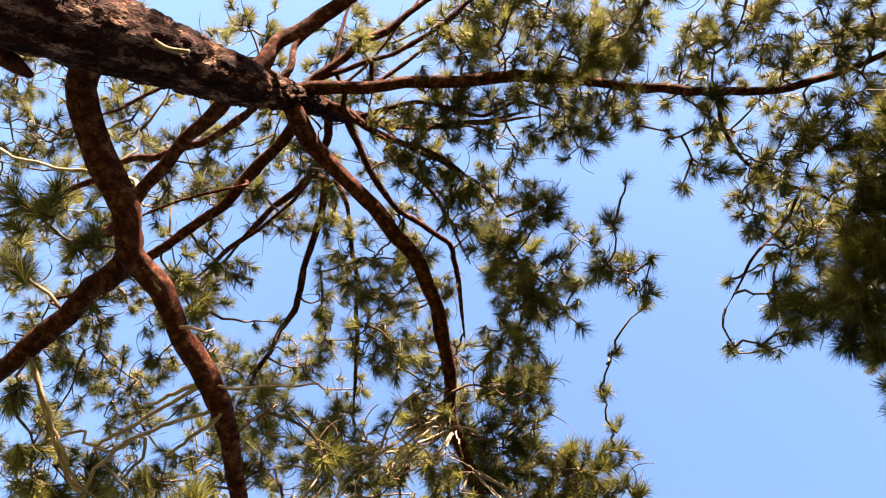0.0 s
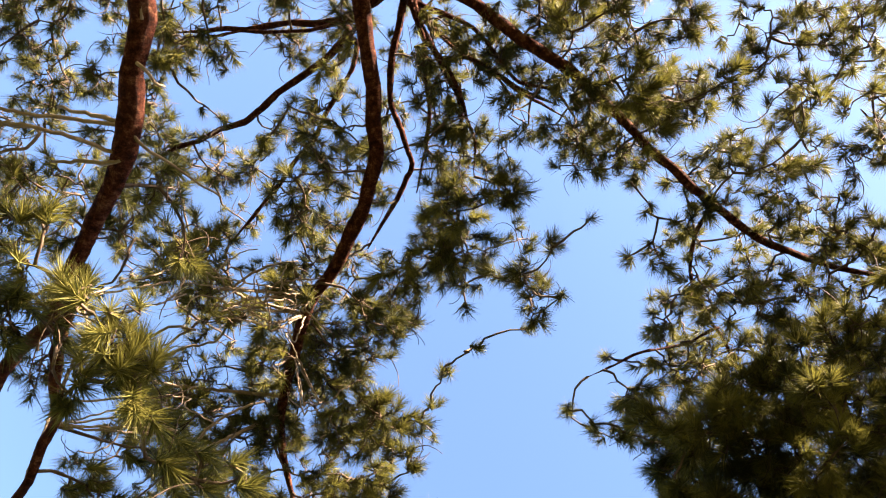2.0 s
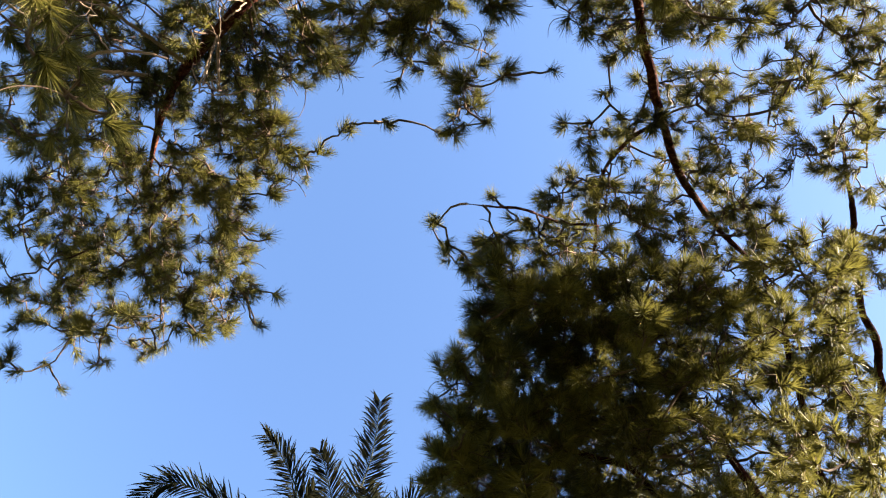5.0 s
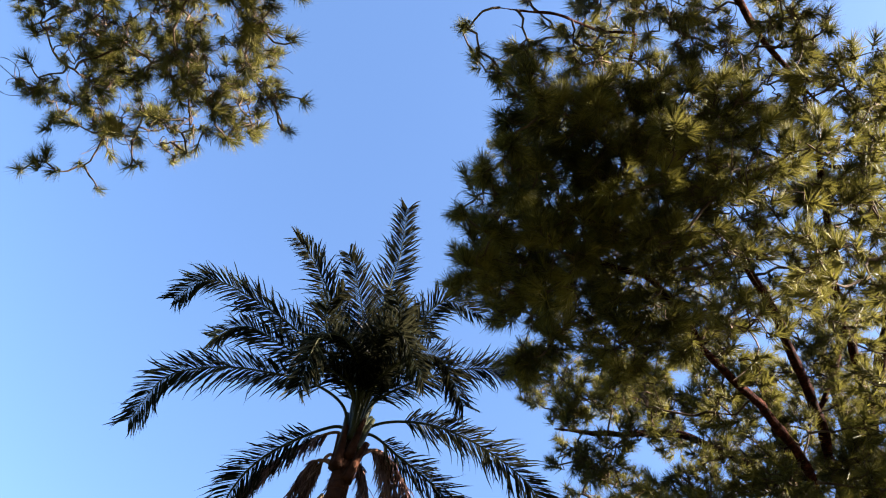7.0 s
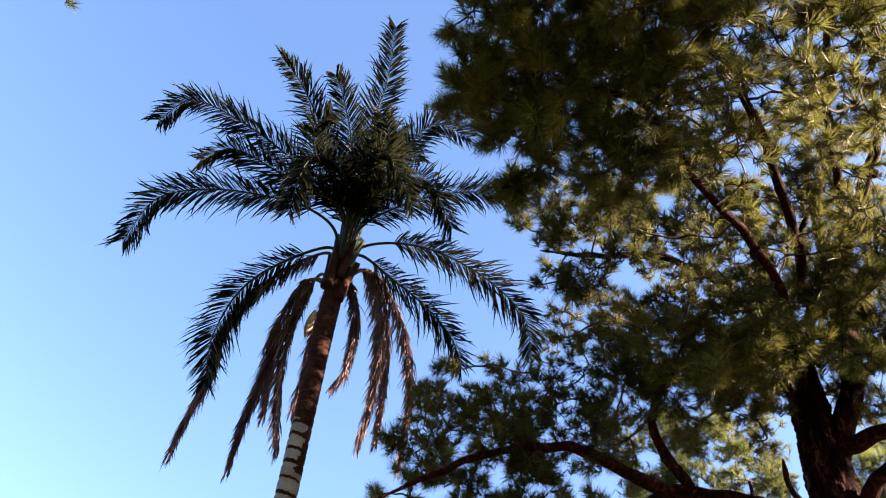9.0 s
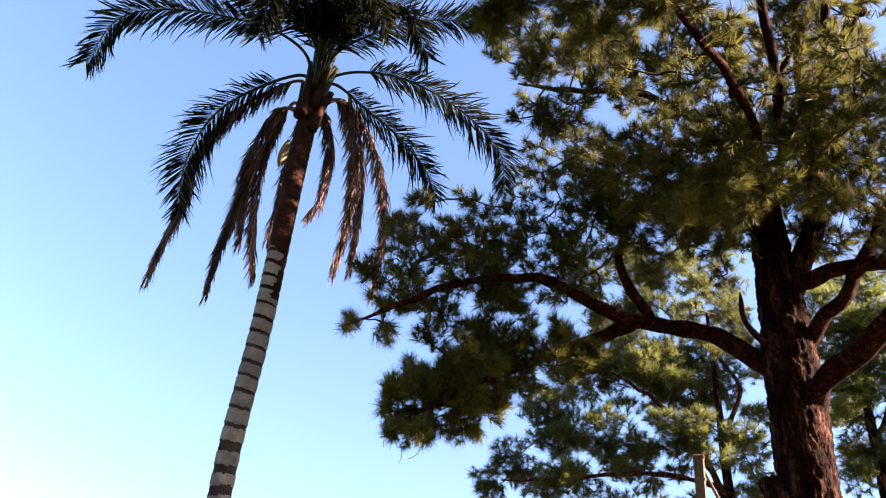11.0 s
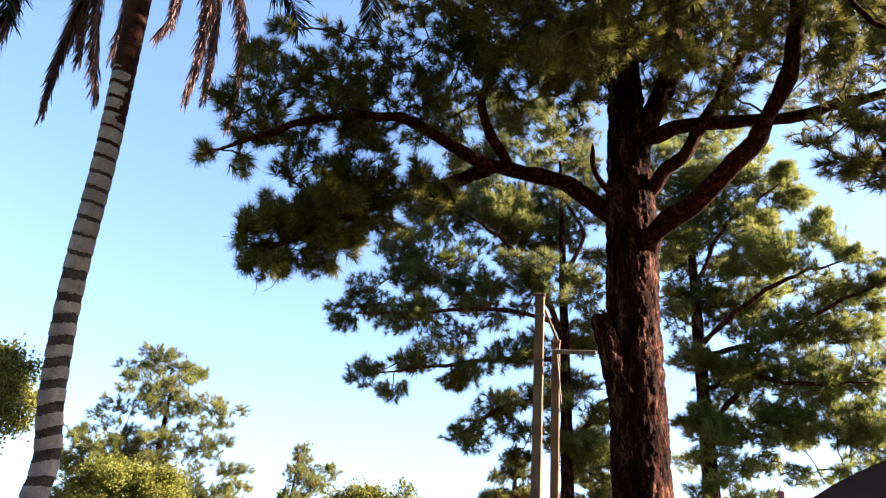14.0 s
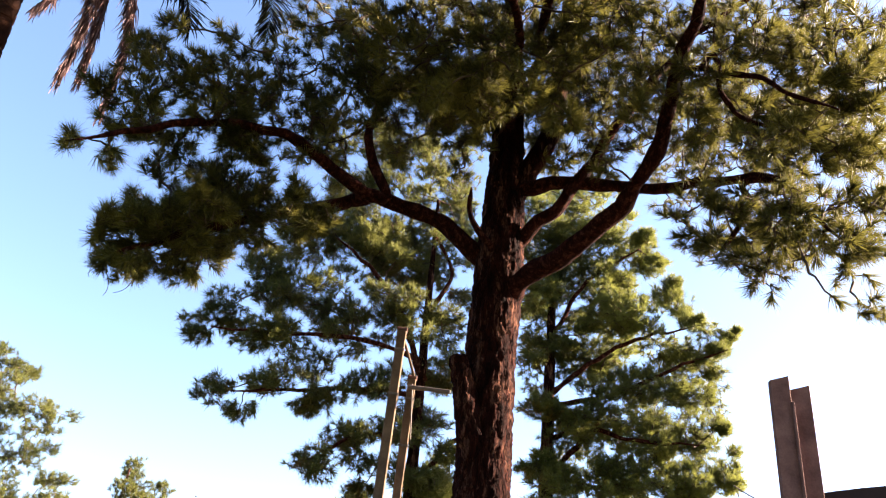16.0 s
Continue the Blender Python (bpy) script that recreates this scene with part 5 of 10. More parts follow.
limb([(0.77, 9.54, 9.30), (0.63, 7.25, 9.24), (-0.03, 5.55, 9.18), (-0.37, 4.40, 9.12), (-1.09, 3.67, 9.06), (-1.51, 3.05, 9.00)], 0.100, 0.025)
limb([(1.07, 9.82, 10.60), (1.04, 7.74, 10.46), (0.60, 4.99, 10.32), (-0.03, 3.27, 10.18), (-0.74, 2.40, 10.04), (-1.28, 2.49, 9.90)], 0.109, 0.027)
limb([(1.55, 9.84, 11.00), (1.71, 8.30, 10.92), (1.62, 5.99, 10.84), (1.70, 4.10, 10.76), (1.80, 3.85, 10.68), (1.44, 2.77, 10.60)], 0.121, 0.029)
limb([(1.72, 9.71, 11.60), (2.26, 7.07, 11.56), (2.82, 5.23, 11.52), (2.80, 4.18, 11.48), (3.01, 2.81, 11.44), (3.04, 1.89, 11.40)], 0.124, 0.032)
limb([(2.72, 5.35, 12.48), (2.19, 5.37, 13.15), (1.93, 5.26, 14.02)], 0.051, 0.032)
limb([(2.28, 7.67, 11.62), (1.81, 7.86, 12.23), (1.35, 8.02, 11.47), (0.86, 8.16, 10.88)], 0.070, 0.038)
fork.trunk([(0.74, 9.35, 4.01), (0.60, 9.25, 4.57), (0.47, 9.20, 5.11), (0.35, 9.20, 5.53)], [0.1, 0.17, 0.15, 0.11], 30, 0.03, 0.04, 0.07, SHADED_BARK, name="broken_stub")
limb([(0.65, 9.18, 7.15), (0.32, 9.09, 7.56), (0.30, 8.99, 7.96)], 0.073, 0.037)
bough(-1.75, 1.43, 10.98, 0.07, 2)
bough(-1.70, 1.79, 10.78, 0.12, 4)
bough(-1.24, 1.87, 10.65, 0.19, 11)
bough(-1.43, 2.04, 10.66, 0.19, 12)
bough(-0.97, 1.35, 10.77, 0.03, 1)
bough(-0.71, 1.69, 10.42, 0.14, 2)
bough(-0.38, 2.20, 10.77, 0.39, 11)
bough(0.08, 2.51, 10.72, 0.39, 11)
bough(0.48, 3.08, 10.89, 0.48, 30)
bough(1.24, 3.04, 10.58, 0.47, 28)
bough(1.81, 2.80, 10.13, 0.38, 20)
bough(2.45, 3.37, 10.64, 0.49, 31)
bough(3.19, 3.52, 10.96, 0.52, 34)
bough(3.24, 2.93, 10.74, 0.35, 9)
bough(-1.17, 2.55, 9.97, 0.33, 29)
bough(-1.51, 2.53, 9.67, 0.12, 7)
bough(-1.89, 2.76, 9.63, 0.17, 11)
bough(-1.74, 3.32, 10.06, 0.25, 19)
bough(-2.19, 2.98, 9.29, 0.09, 3)
bough(-1.36, 3.24, 10.24, 0.39, 37)
bough(-2.15, 3.62, 10.25, 0.26, 20)
bough(-2.66, 3.97, 10.35, 0.13, 8)
bough(-1.91, 3.70, 9.36, 0.36, 33)
bough(-2.42, 3.84, 9.34, 0.18, 11)
bough(-1.39, 4.07, 10.27, 0.54, 66)
bough(-0.65, 2.90, 9.68, 0.41, 41)
bough(-0.12, 2.76, 9.52, 0.22, 9)
bough(0.08, 3.49, 9.66, 0.48, 32)
bough(0.83, 3.27, 9.99, 0.37, 20)
bough(1.39, 2.88, 9.39, 0.34, 18)
bough(-0.43, 4.14, 9.78, 0.51, 59)
bough(0.56, 4.15, 9.99, 0.52, 36)
bough(-0.02, 5.02, 10.06, 0.48, 32)
bough(1.13, 3.59, 9.21, 0.41, 24)
bough(1.98, 3.74, 10.17, 0.40, 23)
bough(2.41, 3.03, 9.72, 0.31, 7)
bough(1.67, 4.26, 9.72, 0.39, 22)
bough(1.21, 5.02, 9.87, 0.55, 39)
bough(1.89, 4.92, 9.54, 0.40, 23)
bough(-1.30, 4.80, 10.26, 0.49, 55)
bough(-0.93, 1.65, 8.65, 0.18, 12)
bough(-0.86, 2.06, 9.05, 0.14, 8)
bough(-1.25, 2.17, 8.60, 0.10, 6)
bough(-1.72, 2.59, 9.14, 0.13, 7)
bough(-1.19, 2.70, 9.48, 0.22, 15)
bough(-1.54, 3.05, 9.46, 0.23, 16)
bough(-1.95, 2.72, 8.56, 0.05, 2)
bough(-1.86, 3.15, 9.15, 0.12, 7)
bough(-2.20, 3.64, 9.47, 0.18, 11)
bough(-2.22, 3.45, 8.64, 0.09, 5)
bough(-1.66, 3.55, 8.90, 0.33, 29)
bough(-2.04, 4.24, 9.26, 0.18, 11)
bough(-0.74, 2.40, 9.29, 0.38, 36)
bough(-1.02, 3.42, 8.94, 0.44, 47)
bough(-1.64, 4.45, 9.17, 0.30, 25)
bough(-2.02, 5.02, 9.20, 0.29, 23)
bough(-0.99, 4.41, 8.82, 0.41, 40)
bough(-0.35, 3.09, 9.18, 0.45, 28)
bough(0.28, 2.66, 9.09, 0.43, 26)
bough(-0.29, 4.07, 9.24, 0.48, 31)
bough(0.79, 2.58, 9.01, 0.37, 20)
bough(0.64, 3.24, 8.80, 0.43, 26)
bough(0.42, 4.04, 8.92, 0.40, 23)
bough(-0.22, 5.30, 9.51, 0.46, 30)
bough(0.35, 4.79, 8.63, 0.41, 24)
bough(1.21, 3.05, 8.58, 0.36, 19)
bough(1.09, 4.08, 8.41, 0.38, 21)
bough(1.94, 3.19, 9.42, 0.35, 19)
bough(1.88, 4.28, 9.59, 0.38, 21)
bough(1.59, 4.69, 8.68, 0.23, 10)
bough(-2.67, 6.77, 10.96, 0.17, 6)
bough(-2.01, 6.89, 10.77, 0.42, 42)
bough(-2.16, 7.43, 10.31, 0.34, 17)
bough(-2.49, 7.16, 9.98, 0.10, 3)
bough(-1.35, 7.93, 12.47, 0.69, 102)
bough(-0.06, 7.19, 10.92, 0.51, 35)
bough(0.76, 8.09, 11.96, 0.48, 32)
bough(1.57, 7.39, 11.57, 0.37, 20)
bough(-1.16, 7.95, 11.26, 0.37, 20)
bough(-1.79, 7.82, 9.51, 0.32, 16)
bough(-1.41, 8.05, 9.14, 0.40, 23)
bough(-2.11, 7.30, 8.97, 0.07, 2)
bough(-0.53, 7.74, 9.26, 0.31, 15)
bough(0.07, 7.69, 9.90, 0.32, 8)
bough(0.79, 7.12, 9.62, 0.30, 7)
bough(0.05, 7.60, 8.55, 0.44, 45)
bough(1.31, 8.09, 10.03, 0.34, 9)
bough(1.73, 7.99, 9.81, 0.25, 11)
bough(1.56, 6.75, 9.93, 0.23, 10)
bough(-0.82, 7.79, 8.61, 0.30, 14)
bough(-3.91, 7.76, 9.16, 0.18, 7)
bough(-3.24, 7.82, 9.17, 0.18, 7)
bough(-2.64, 8.05, 9.17, 0.04, 1)
bough(-2.39, 8.94, 10.38, 0.21, 9)
bough(-1.75, 9.29, 10.45, 0.47, 31)
bough(-2.89, 8.44, 8.71, 0.41, 24)
bough(-3.43, 8.06, 8.59, 0.40, 23)
bough(-4.07, 7.93, 8.59, 0.28, 13)
bough(-4.73, 8.00, 8.24, 0.20, 8)
bough(-4.67, 7.92, 7.25, 0.15, 5)
bough(-3.88, 7.42, 6.68, 0.14, 5)
bough(-3.79, 7.67, 7.41, 0.29, 14)
bough(-3.64, 8.60, 8.04, 0.33, 16)
bough(-2.77, 8.45, 7.83, 0.39, 22)
bough(-2.10, 8.84, 9.00, 0.42, 25)
bough(-1.31, 9.14, 9.76, 0.32, 16)
bough(-2.93, 8.58, 7.24, 0.38, 36)
bough(-2.47, 8.84, 7.11, 0.30, 25)
bough(-0.25, 8.95, 9.62, 0.52, 62)
bough(0.20, 8.57, 8.79, 0.32, 16)
bough(-0.88, 8.48, 8.52, 0.31, 8)
bough(0.39, 9.48, 10.67, 0.48, 32)
bough(1.14, 8.23, 10.05, 0.34, 9)
bough(-1.73, 8.96, 8.44, 0.33, 8)
bough(-3.26, 9.33, 7.62, 0.25, 19)
bough(-3.25, 8.64, 6.74, 0.30, 24)
bough(-3.61, 8.30, 6.36, 0.29, 23)
bough(-4.16, 8.43, 6.47, 0.18, 11)
bough(-4.00, 8.43, 5.90, 0.15, 9)
bough(-3.67, 8.72, 5.98, 0.22, 15)
bough(-3.25, 8.85, 6.39, 0.22, 9)
bough(-4.36, 8.26, 9.05, 0.35, 18)
bough(-3.45, 7.79, 8.42, 0.31, 15)
bough(-4.67, 8.09, 8.11, 0.25, 11)
bough(-4.35, 7.24, 6.66, 0.06, 2)
bough(-4.33, 8.27, 7.32, 0.15, 6)
bough(-3.56, 7.97, 7.03, 0.21, 9)
bough(-4.06, 8.18, 8.08, 0.32, 16)
bough(-2.99, 7.85, 7.82, 0.37, 20)
bough(-2.54, 8.47, 8.51, 0.32, 16)
bough(-2.66, 8.68, 7.90, 0.24, 10)
bough(-2.55, 8.66, 7.07, 0.30, 24)
bough(-2.03, 8.98, 7.41, 0.18, 7)
bough(-0.15, 8.55, 8.95, 0.40, 40)
bough(-0.57, 8.78, 9.47, 0.34, 18)
bough(-1.98, 8.79, 8.77, 0.33, 17)
bough(-1.30, 8.33, 8.87, 0.32, 16)
bough(-1.80, 9.06, 8.18, 0.16, 6)
bough(3.06, 7.05, 8.39, 0.21, 8)
bough(2.75, 6.92, 7.54, 0.19, 7)
bough(3.35, 6.61, 9.03, 0.37, 19)
bough(3.99, 6.95, 9.10, 0.47, 29)
bough(3.97, 5.97, 8.47, 0.42, 23)
bough(4.27, 6.10, 7.97, 0.41, 39)
bough(3.88, 6.45, 7.90, 0.34, 17)
bough(3.50, 6.59, 7.40, 0.39, 21)
bough(4.40, 6.83, 7.64, 0.43, 41)
bough(2.64, 7.48, 6.89, 0.15, 3)
bough(3.12, 7.76, 6.67, 0.21, 4)
bough(3.37, 7.35, 6.09, 0.14, 2)
bough(3.58, 6.61, 5.98, 0.23, 5)
bough(4.03, 6.39, 5.98, 0.20, 7)
bough(3.44, 6.41, 6.51, 0.23, 9)
bough(3.01, 6.80, 6.50, 0.21, 4)
bough(1.92, 7.71, 9.93, 0.33, 16)
bough(2.32, 7.79, 9.22, 0.32, 8)
bough(1.26, 7.41, 8.80, 0.22, 4)
bough(1.70, 7.39, 7.49, 0.19, 4)
bough(4.64, 6.79, 6.95, 0.27, 12)
bough(0.22, 8.44, 9.60, 0.34, 28)
bough(-0.25, 7.21, 8.00, 0.20, 12)
bough(3.62, 6.22, 5.28, 0.04, 1)
bough(2.04, 6.05, 11.22, 0.33, 9)
bough(0.10, 4.11, 11.42, 0.30, 9)
bough(-0.78, 3.56, 10.19, 0.27, 9)
bough(0.32, 3.39, 11.38, 0.30, 9)
bough(2.44, 4.52, 11.22, 0.31, 9)
bough(1.44, 6.00, 11.13, 0.32, 9)
bough(-1.15, 3.83, 10.28, 0.27, 9)
bough(-2.58, 4.53, 10.63, 0.30, 9)
bough(0.12, 4.04, 9.86, 0.26, 9)
bough(0.74, 4.56, 9.91, 0.27, 9)
bough(1.78, 4.60, 10.73, 0.30, 9)
bough(1.70, 5.33, 11.50, 0.33, 9)
bough(-1.62, 4.59, 11.02, 0.30, 9)
bough(-0.11, 4.36, 10.11, 0.27, 9)
bough(1.63, 3.75, 10.76, 0.29, 9)
bough(1.45, 3.80, 11.54, 0.31, 9)
bough(-2.24, 5.12, 11.55, 0.33, 9)
bough(2.22, 5.04, 10.02, 0.29, 9)
bough(-0.07, 4.49, 9.85, 0.27, 9)
bough(-0.41, 3.04, 9.83, 0.25, 9)
bough(-0.77, 4.26, 10.63, 0.29, 9)
bough(-1.31, 2.82, 9.83, 0.25, 9)
bough(-1.32, 3.35, 10.02, 0.26, 9)
bough(1.65, 5.50, 10.88, 0.31, 9)
bough(2.12, 3.18, 9.88, 0.26, 9)
bough(-1.02, 5.26, 10.64, 0.30, 9)
bough(0.81, 3.45, 10.80, 0.28, 9)
bough(1.35, 4.26, 9.88, 0.27, 9)
bough(-0.26, 3.22, 10.01, 0.26, 9)
bough(0.52, 4.91, 10.28, 0.29, 9)
bough(-2.39, 4.84, 11.01, 0.31, 9)
bough(1.43, 5.22, 11.06, 0.31, 9)
bough(2.33, 4.15, 10.91, 0.30, 9)
bough(1.17, 4.06, 9.91, 0.27, 9)
bough(0.66, 3.91, 10.33, 0.27, 9)
bough(-0.02, 3.80, 9.87, 0.26, 9)
bough(0.04, 2.95, 10.70, 0.27, 9)
bough(-1.20, 3.26, 10.63, 0.28, 9)
bough(-1.09, 2.73, 10.83, 0.28, 9)
bough(0.47, 5.73, 10.93, 0.31, 9)
bough(0.13, 6.24, 11.56, 0.34, 9)
bough(0.45, 4.38, 11.50, 0.31, 9)
bough(-0.68, 4.54, 10.14, 0.28, 9)
bough(0.42, 3.45, 10.18, 0.26, 9)
bough(1.35, 4.45, 11.38, 0.31, 9)
bough(-1.28, 4.66, 11.64, 0.33, 9)
bough(0.16, 6.79, 11.51, 0.36, 9)
bough(-0.38, 3.56, 9.20, 0.25, 9)
bough(-0.91, 5.97, 9.24, 0.29, 9)
bough(1.97, 8.08, 11.64, 0.39, 9)
bough(-2.54, 7.28, 12.32, 0.40, 9)
bough(-0.33, 2.55, 9.54, 0.25, 9)
bough(-0.66, 2.80, 9.26, 0.25, 9)
bough(-1.26, 4.11, 11.55, 0.33, 9)
bough(2.86, 3.81, 12.10, 0.35, 9)
bough(1.59, 8.00, 10.71, 0.37, 9)
bough(-0.19, 3.09, 10.00, 0.27, 9)
bough(0.09, 2.39, 9.45, 0.25, 9)
bough(1.35, 5.78, 9.85, 0.30, 9)
bough(1.04, 8.65, 11.68, 0.40, 9)
bough(-1.19, 5.47, 11.44, 0.34, 9)
bough(1.54, 4.35, 9.88, 0.28, 9)
bough(1.64, 6.23, 10.81, 0.34, 9)
bough(-0.16, 6.15, 9.12, 0.29, 9)
bough(2.03, 4.40, 10.71, 0.31, 9)
bough(-0.04, 3.70, 10.28, 0.28, 9)
bough(0.49, 3.60, 9.76, 0.27, 9)
bough(0.45, 2.37, 9.17, 0.24, 9)
bough(1.72, 2.67, 9.31, 0.25, 9)
bough(-0.93, 5.85, 11.26, 0.34, 9)
bough(0.36, 4.31, 10.34, 0.29, 9)
bough(-1.56, 6.07, 11.47, 0.35, 9)
bough(-1.30, 3.51, 12.12, 0.33, 9)
bough(0.72, 3.26, 10.22, 0.28, 9)
bough(-0.59, 6.48, 11.81, 0.36, 9)
bough(1.42, 2.96, 9.27, 0.25, 9)
bough(0.49, 5.10, 9.30, 0.28, 9)
bough(-0.23, 7.12, 11.56, 0.37, 9)
bough(1.66, 5.41, 10.54, 0.32, 9)
bough(-1.16, 6.75, 9.87, 0.32, 9)
bough(1.19, 7.90, 11.64, 0.38, 9)
bough(0.34, 5.88, 9.17, 0.29, 9)
bough(0.26, 3.73, 9.84, 0.27, 9)
bough(-0.42, 2.58, 11.40, 0.30, 9)
bough(2.16, 6.69, 11.43, 0.36, 9)
bough(-0.97, 2.06, 9.85, 0.26, 9)
bough(-0.27, 6.06, 10.55, 0.32, 9)
bough(-0.12, 2.38, 9.57, 0.25, 9)
bough(-0.08, 3.50, 10.44, 0.29, 9)
bough(0.92, 4.54, 12.26, 0.35, 9)
bough(-0.19, 6.10, 12.35, 0.37, 9)
bough(1.42, 3.76, 10.27, 0.29, 9)
bough(-0.75, 3.92, 11.71, 0.33, 9)
bough(-1.43, 5.96, 10.36, 0.32, 9)
bough(0.49, 7.83, 10.90, 0.36, 9)
bough(2.03, 3.67, 9.71, 0.27, 9)
bough(1.89, 4.80, 11.31, 0.33, 9)
bough(1.06, 7.07, 12.35, 0.39, 9)
bough(1.62, 6.04, 10.17, 0.32, 9)
bough(1.98, 4.69, 9.48, 0.28, 9)
bough(-1.64, 4.54, 9.00, 0.27, 9)
bough(-1.73, 5.27, 11.24, 0.33, 9)
bough(0.74, 2.63, 9.13, 0.24, 9)
bough(1.76, 8.27, 12.13, 0.40, 9)
bough(-1.44, 2.95, 9.65, 0.26, 9)
bough(1.99, 6.97, 10.63, 0.35, 9)
bough(-0.44, 3.97, 11.11, 0.31, 9)
bough(1.02, 4.55, 11.10, 0.32, 9)
bough(1.82, 4.30, 11.95, 0.34, 9)
bough(0.55, 3.27, 10.88, 0.30, 9)
bough(-0.57, 2.73, 11.30, 0.30, 9)
bough(-0.91, 6.03, 9.77, 0.31, 9)
bough(1.08, 6.86, 11.46, 0.36, 9)
bough(2.04, 4.10, 9.99, 0.29, 9)
bough(1.39, 7.46, 10.51, 0.35, 9)
bough(-2.74, 5.07, 11.98, 0.36, 9)
bough(1.53, 7.49, 11.94, 0.39, 9)
bough(-0.07, 4.58, 11.31, 0.32, 9)
bough(-1.08, 4.09, 9.31, 0.26, 9)
bough(1.42, 6.33, 11.88, 0.36, 9)
bough(0.42, 3.10, 9.65, 0.26, 9)
bough(-1.61, 7.26, 11.40, 0.37, 9)
bough(-0.74, 4.00, 10.26, 0.29, 9)
bough(0.94, 3.50, 9.95, 0.27, 9)
bough(-2.31, 5.82, 12.22, 0.37, 9)
bough(-3.21, 8.69, 9.14, 0.34, 8)
bough(-0.85, 9.52, 8.94, 0.34, 8)
bough(0.82, 9.57, 10.84, 0.38, 8)
bough(-2.01, 8.57, 8.54, 0.32, 8)
bough(0.17, 9.22, 9.60, 0.35, 8)
bough(-2.53, 8.69, 9.04, 0.33, 8)
bough(0.21, 8.99, 8.86, 0.33, 8)
bough(-1.87, 9.50, 9.27, 0.35, 8)
bough(1.07, 8.58, 9.41, 0.33, 8)
bough(-0.25, 9.07, 9.73, 0.35, 8)
bough(-4.24, 7.86, 8.73, 0.33, 8)
bough(1.39, 9.27, 9.81, 0.36, 8)
bough(-0.07, 8.62, 9.71, 0.34, 8)
bough(-2.71, 9.05, 9.69, 0.36, 8)
bough(0.29, 9.45, 10.19, 0.36, 8)
bough(-3.02, 8.69, 8.32, 0.33, 8)
bough(-2.78, 8.72, 8.12, 0.32, 8)
bough(-1.05, 9.62, 10.34, 0.37, 8)
bough(-2.49, 8.65, 7.85, 0.31, 8)
bough(1.72, 9.10, 9.61, 0.35, 8)
bough(-2.20, 8.90, 9.71, 0.35, 8)
bough(-1.99, 8.60, 8.15, 0.31, 8)
bough(1.32, 9.36, 9.57, 0.35, 8)
bough(-3.36, 8.82, 8.92, 0.34, 8)
bough(1.43, 9.63, 10.55, 0.38, 8)
bough(1.12, 9.02, 10.53, 0.36, 8)
bough(4.12, 7.40, 9.88, 0.36, 9)
bough(4.84, 7.84, 10.93, 0.39, 9)
bough(3.41, 6.64, 6.58, 0.27, 9)
bough(5.15, 7.37, 8.86, 0.35, 9)
bough(2.03, 6.88, 9.50, 0.32, 9)
bough(3.72, 8.23, 7.09, 0.32, 9)
bough(1.73, 9.80, 12.78, 0.45, 9)
bough(4.64, 8.30, 7.98, 0.34, 9)
bough(2.47, 6.72, 8.19, 0.29, 9)
bough(5.78, 7.67, 10.74, 0.40, 9)
bough(4.72, 7.38, 8.00, 0.33, 9)
bough(4.17, 8.97, 11.81, 0.43, 9)
bough(4.36, 8.52, 7.19, 0.33, 9)
bough(3.71, 7.90, 9.97, 0.36, 9)
bough(3.97, 7.50, 8.66, 0.33, 9)
bough(1.42, 8.05, 10.06, 0.35, 9)
bough(4.31, 8.33, 9.09, 0.36, 9)
bough(2.58, 8.38, 10.79, 0.38, 9)
bough(3.47, 6.27, 7.28, 0.27, 9)
bough(2.95, 7.52, 7.33, 0.30, 9)
bough(4.90, 7.57, 9.74, 0.36, 9)
bough(2.81, 7.26, 9.70, 0.34, 9)
bough(4.62, 7.61, 7.42, 0.32, 9)
bough(4.33, 7.20, 8.90, 0.33, 9)
bough(2.70, 6.75, 7.51, 0.28, 9)
bough(3.55, 7.88, 9.63, 0.35, 9)
bough(4.49, 6.83, 7.00, 0.29, 9)
bough(4.90, 7.73, 8.71, 0.35, 9)
bough(2.72, 6.56, 8.26, 0.29, 9)
bough(3.07, 6.32, 7.08, 0.27, 9)
bough(4.04, 7.05, 9.14, 0.33, 9)
bough(3.31, 6.58, 6.24, 0.26, 9)
bough(4.18, 8.11, 8.48, 0.34, 9)
bough(1.82, 8.76, 9.60, 0.36, 9)
bough(5.07, 6.90, 8.96, 0.34, 9)
bough(4.13, 6.24, 7.98, 0.30, 9)
bough(1.76, 9.34, 10.86, 0.40, 9)
bough(3.99, 6.72, 8.10, 0.30, 9)
bough(4.18, 6.40, 6.10, 0.27, 9)
bough(2.25, 8.89, 9.90, 0.37, 9)
bough(1.96, 7.08, 7.98, 0.29, 9)
bough(3.43, 7.11, 8.14, 0.31, 9)
bough(2.55, 8.01, 9.20, 0.34, 9)
bough(2.41, 6.79, 9.19, 0.31, 9)
bough(2.60, 6.62, 7.77, 0.28, 9)
bough(3.14, 7.02, 9.91, 0.34, 9)
bough(1.65, 6.82, 8.68, 0.30, 9)
bough(2.92, 7.42, 6.50, 0.28, 9)
bough(-4.26, 8.99, 6.47, 0.32, 9)
bough(-4.14, 7.80, 7.44, 0.30, 9)
bough(-2.28, 8.81, 9.19, 0.34, 9)
bough(-3.84, 8.63, 8.86, 0.34, 9)
bough(-3.07, 9.18, 8.43, 0.34, 9)
bough(-4.50, 8.50, 8.74, 0.34, 9)
bough(-1.63, 9.53, 8.35, 0.34, 9)
bough(-0.80, 9.02, 8.52, 0.33, 9)
bough(-1.89, 8.72, 9.71, 0.34, 9)
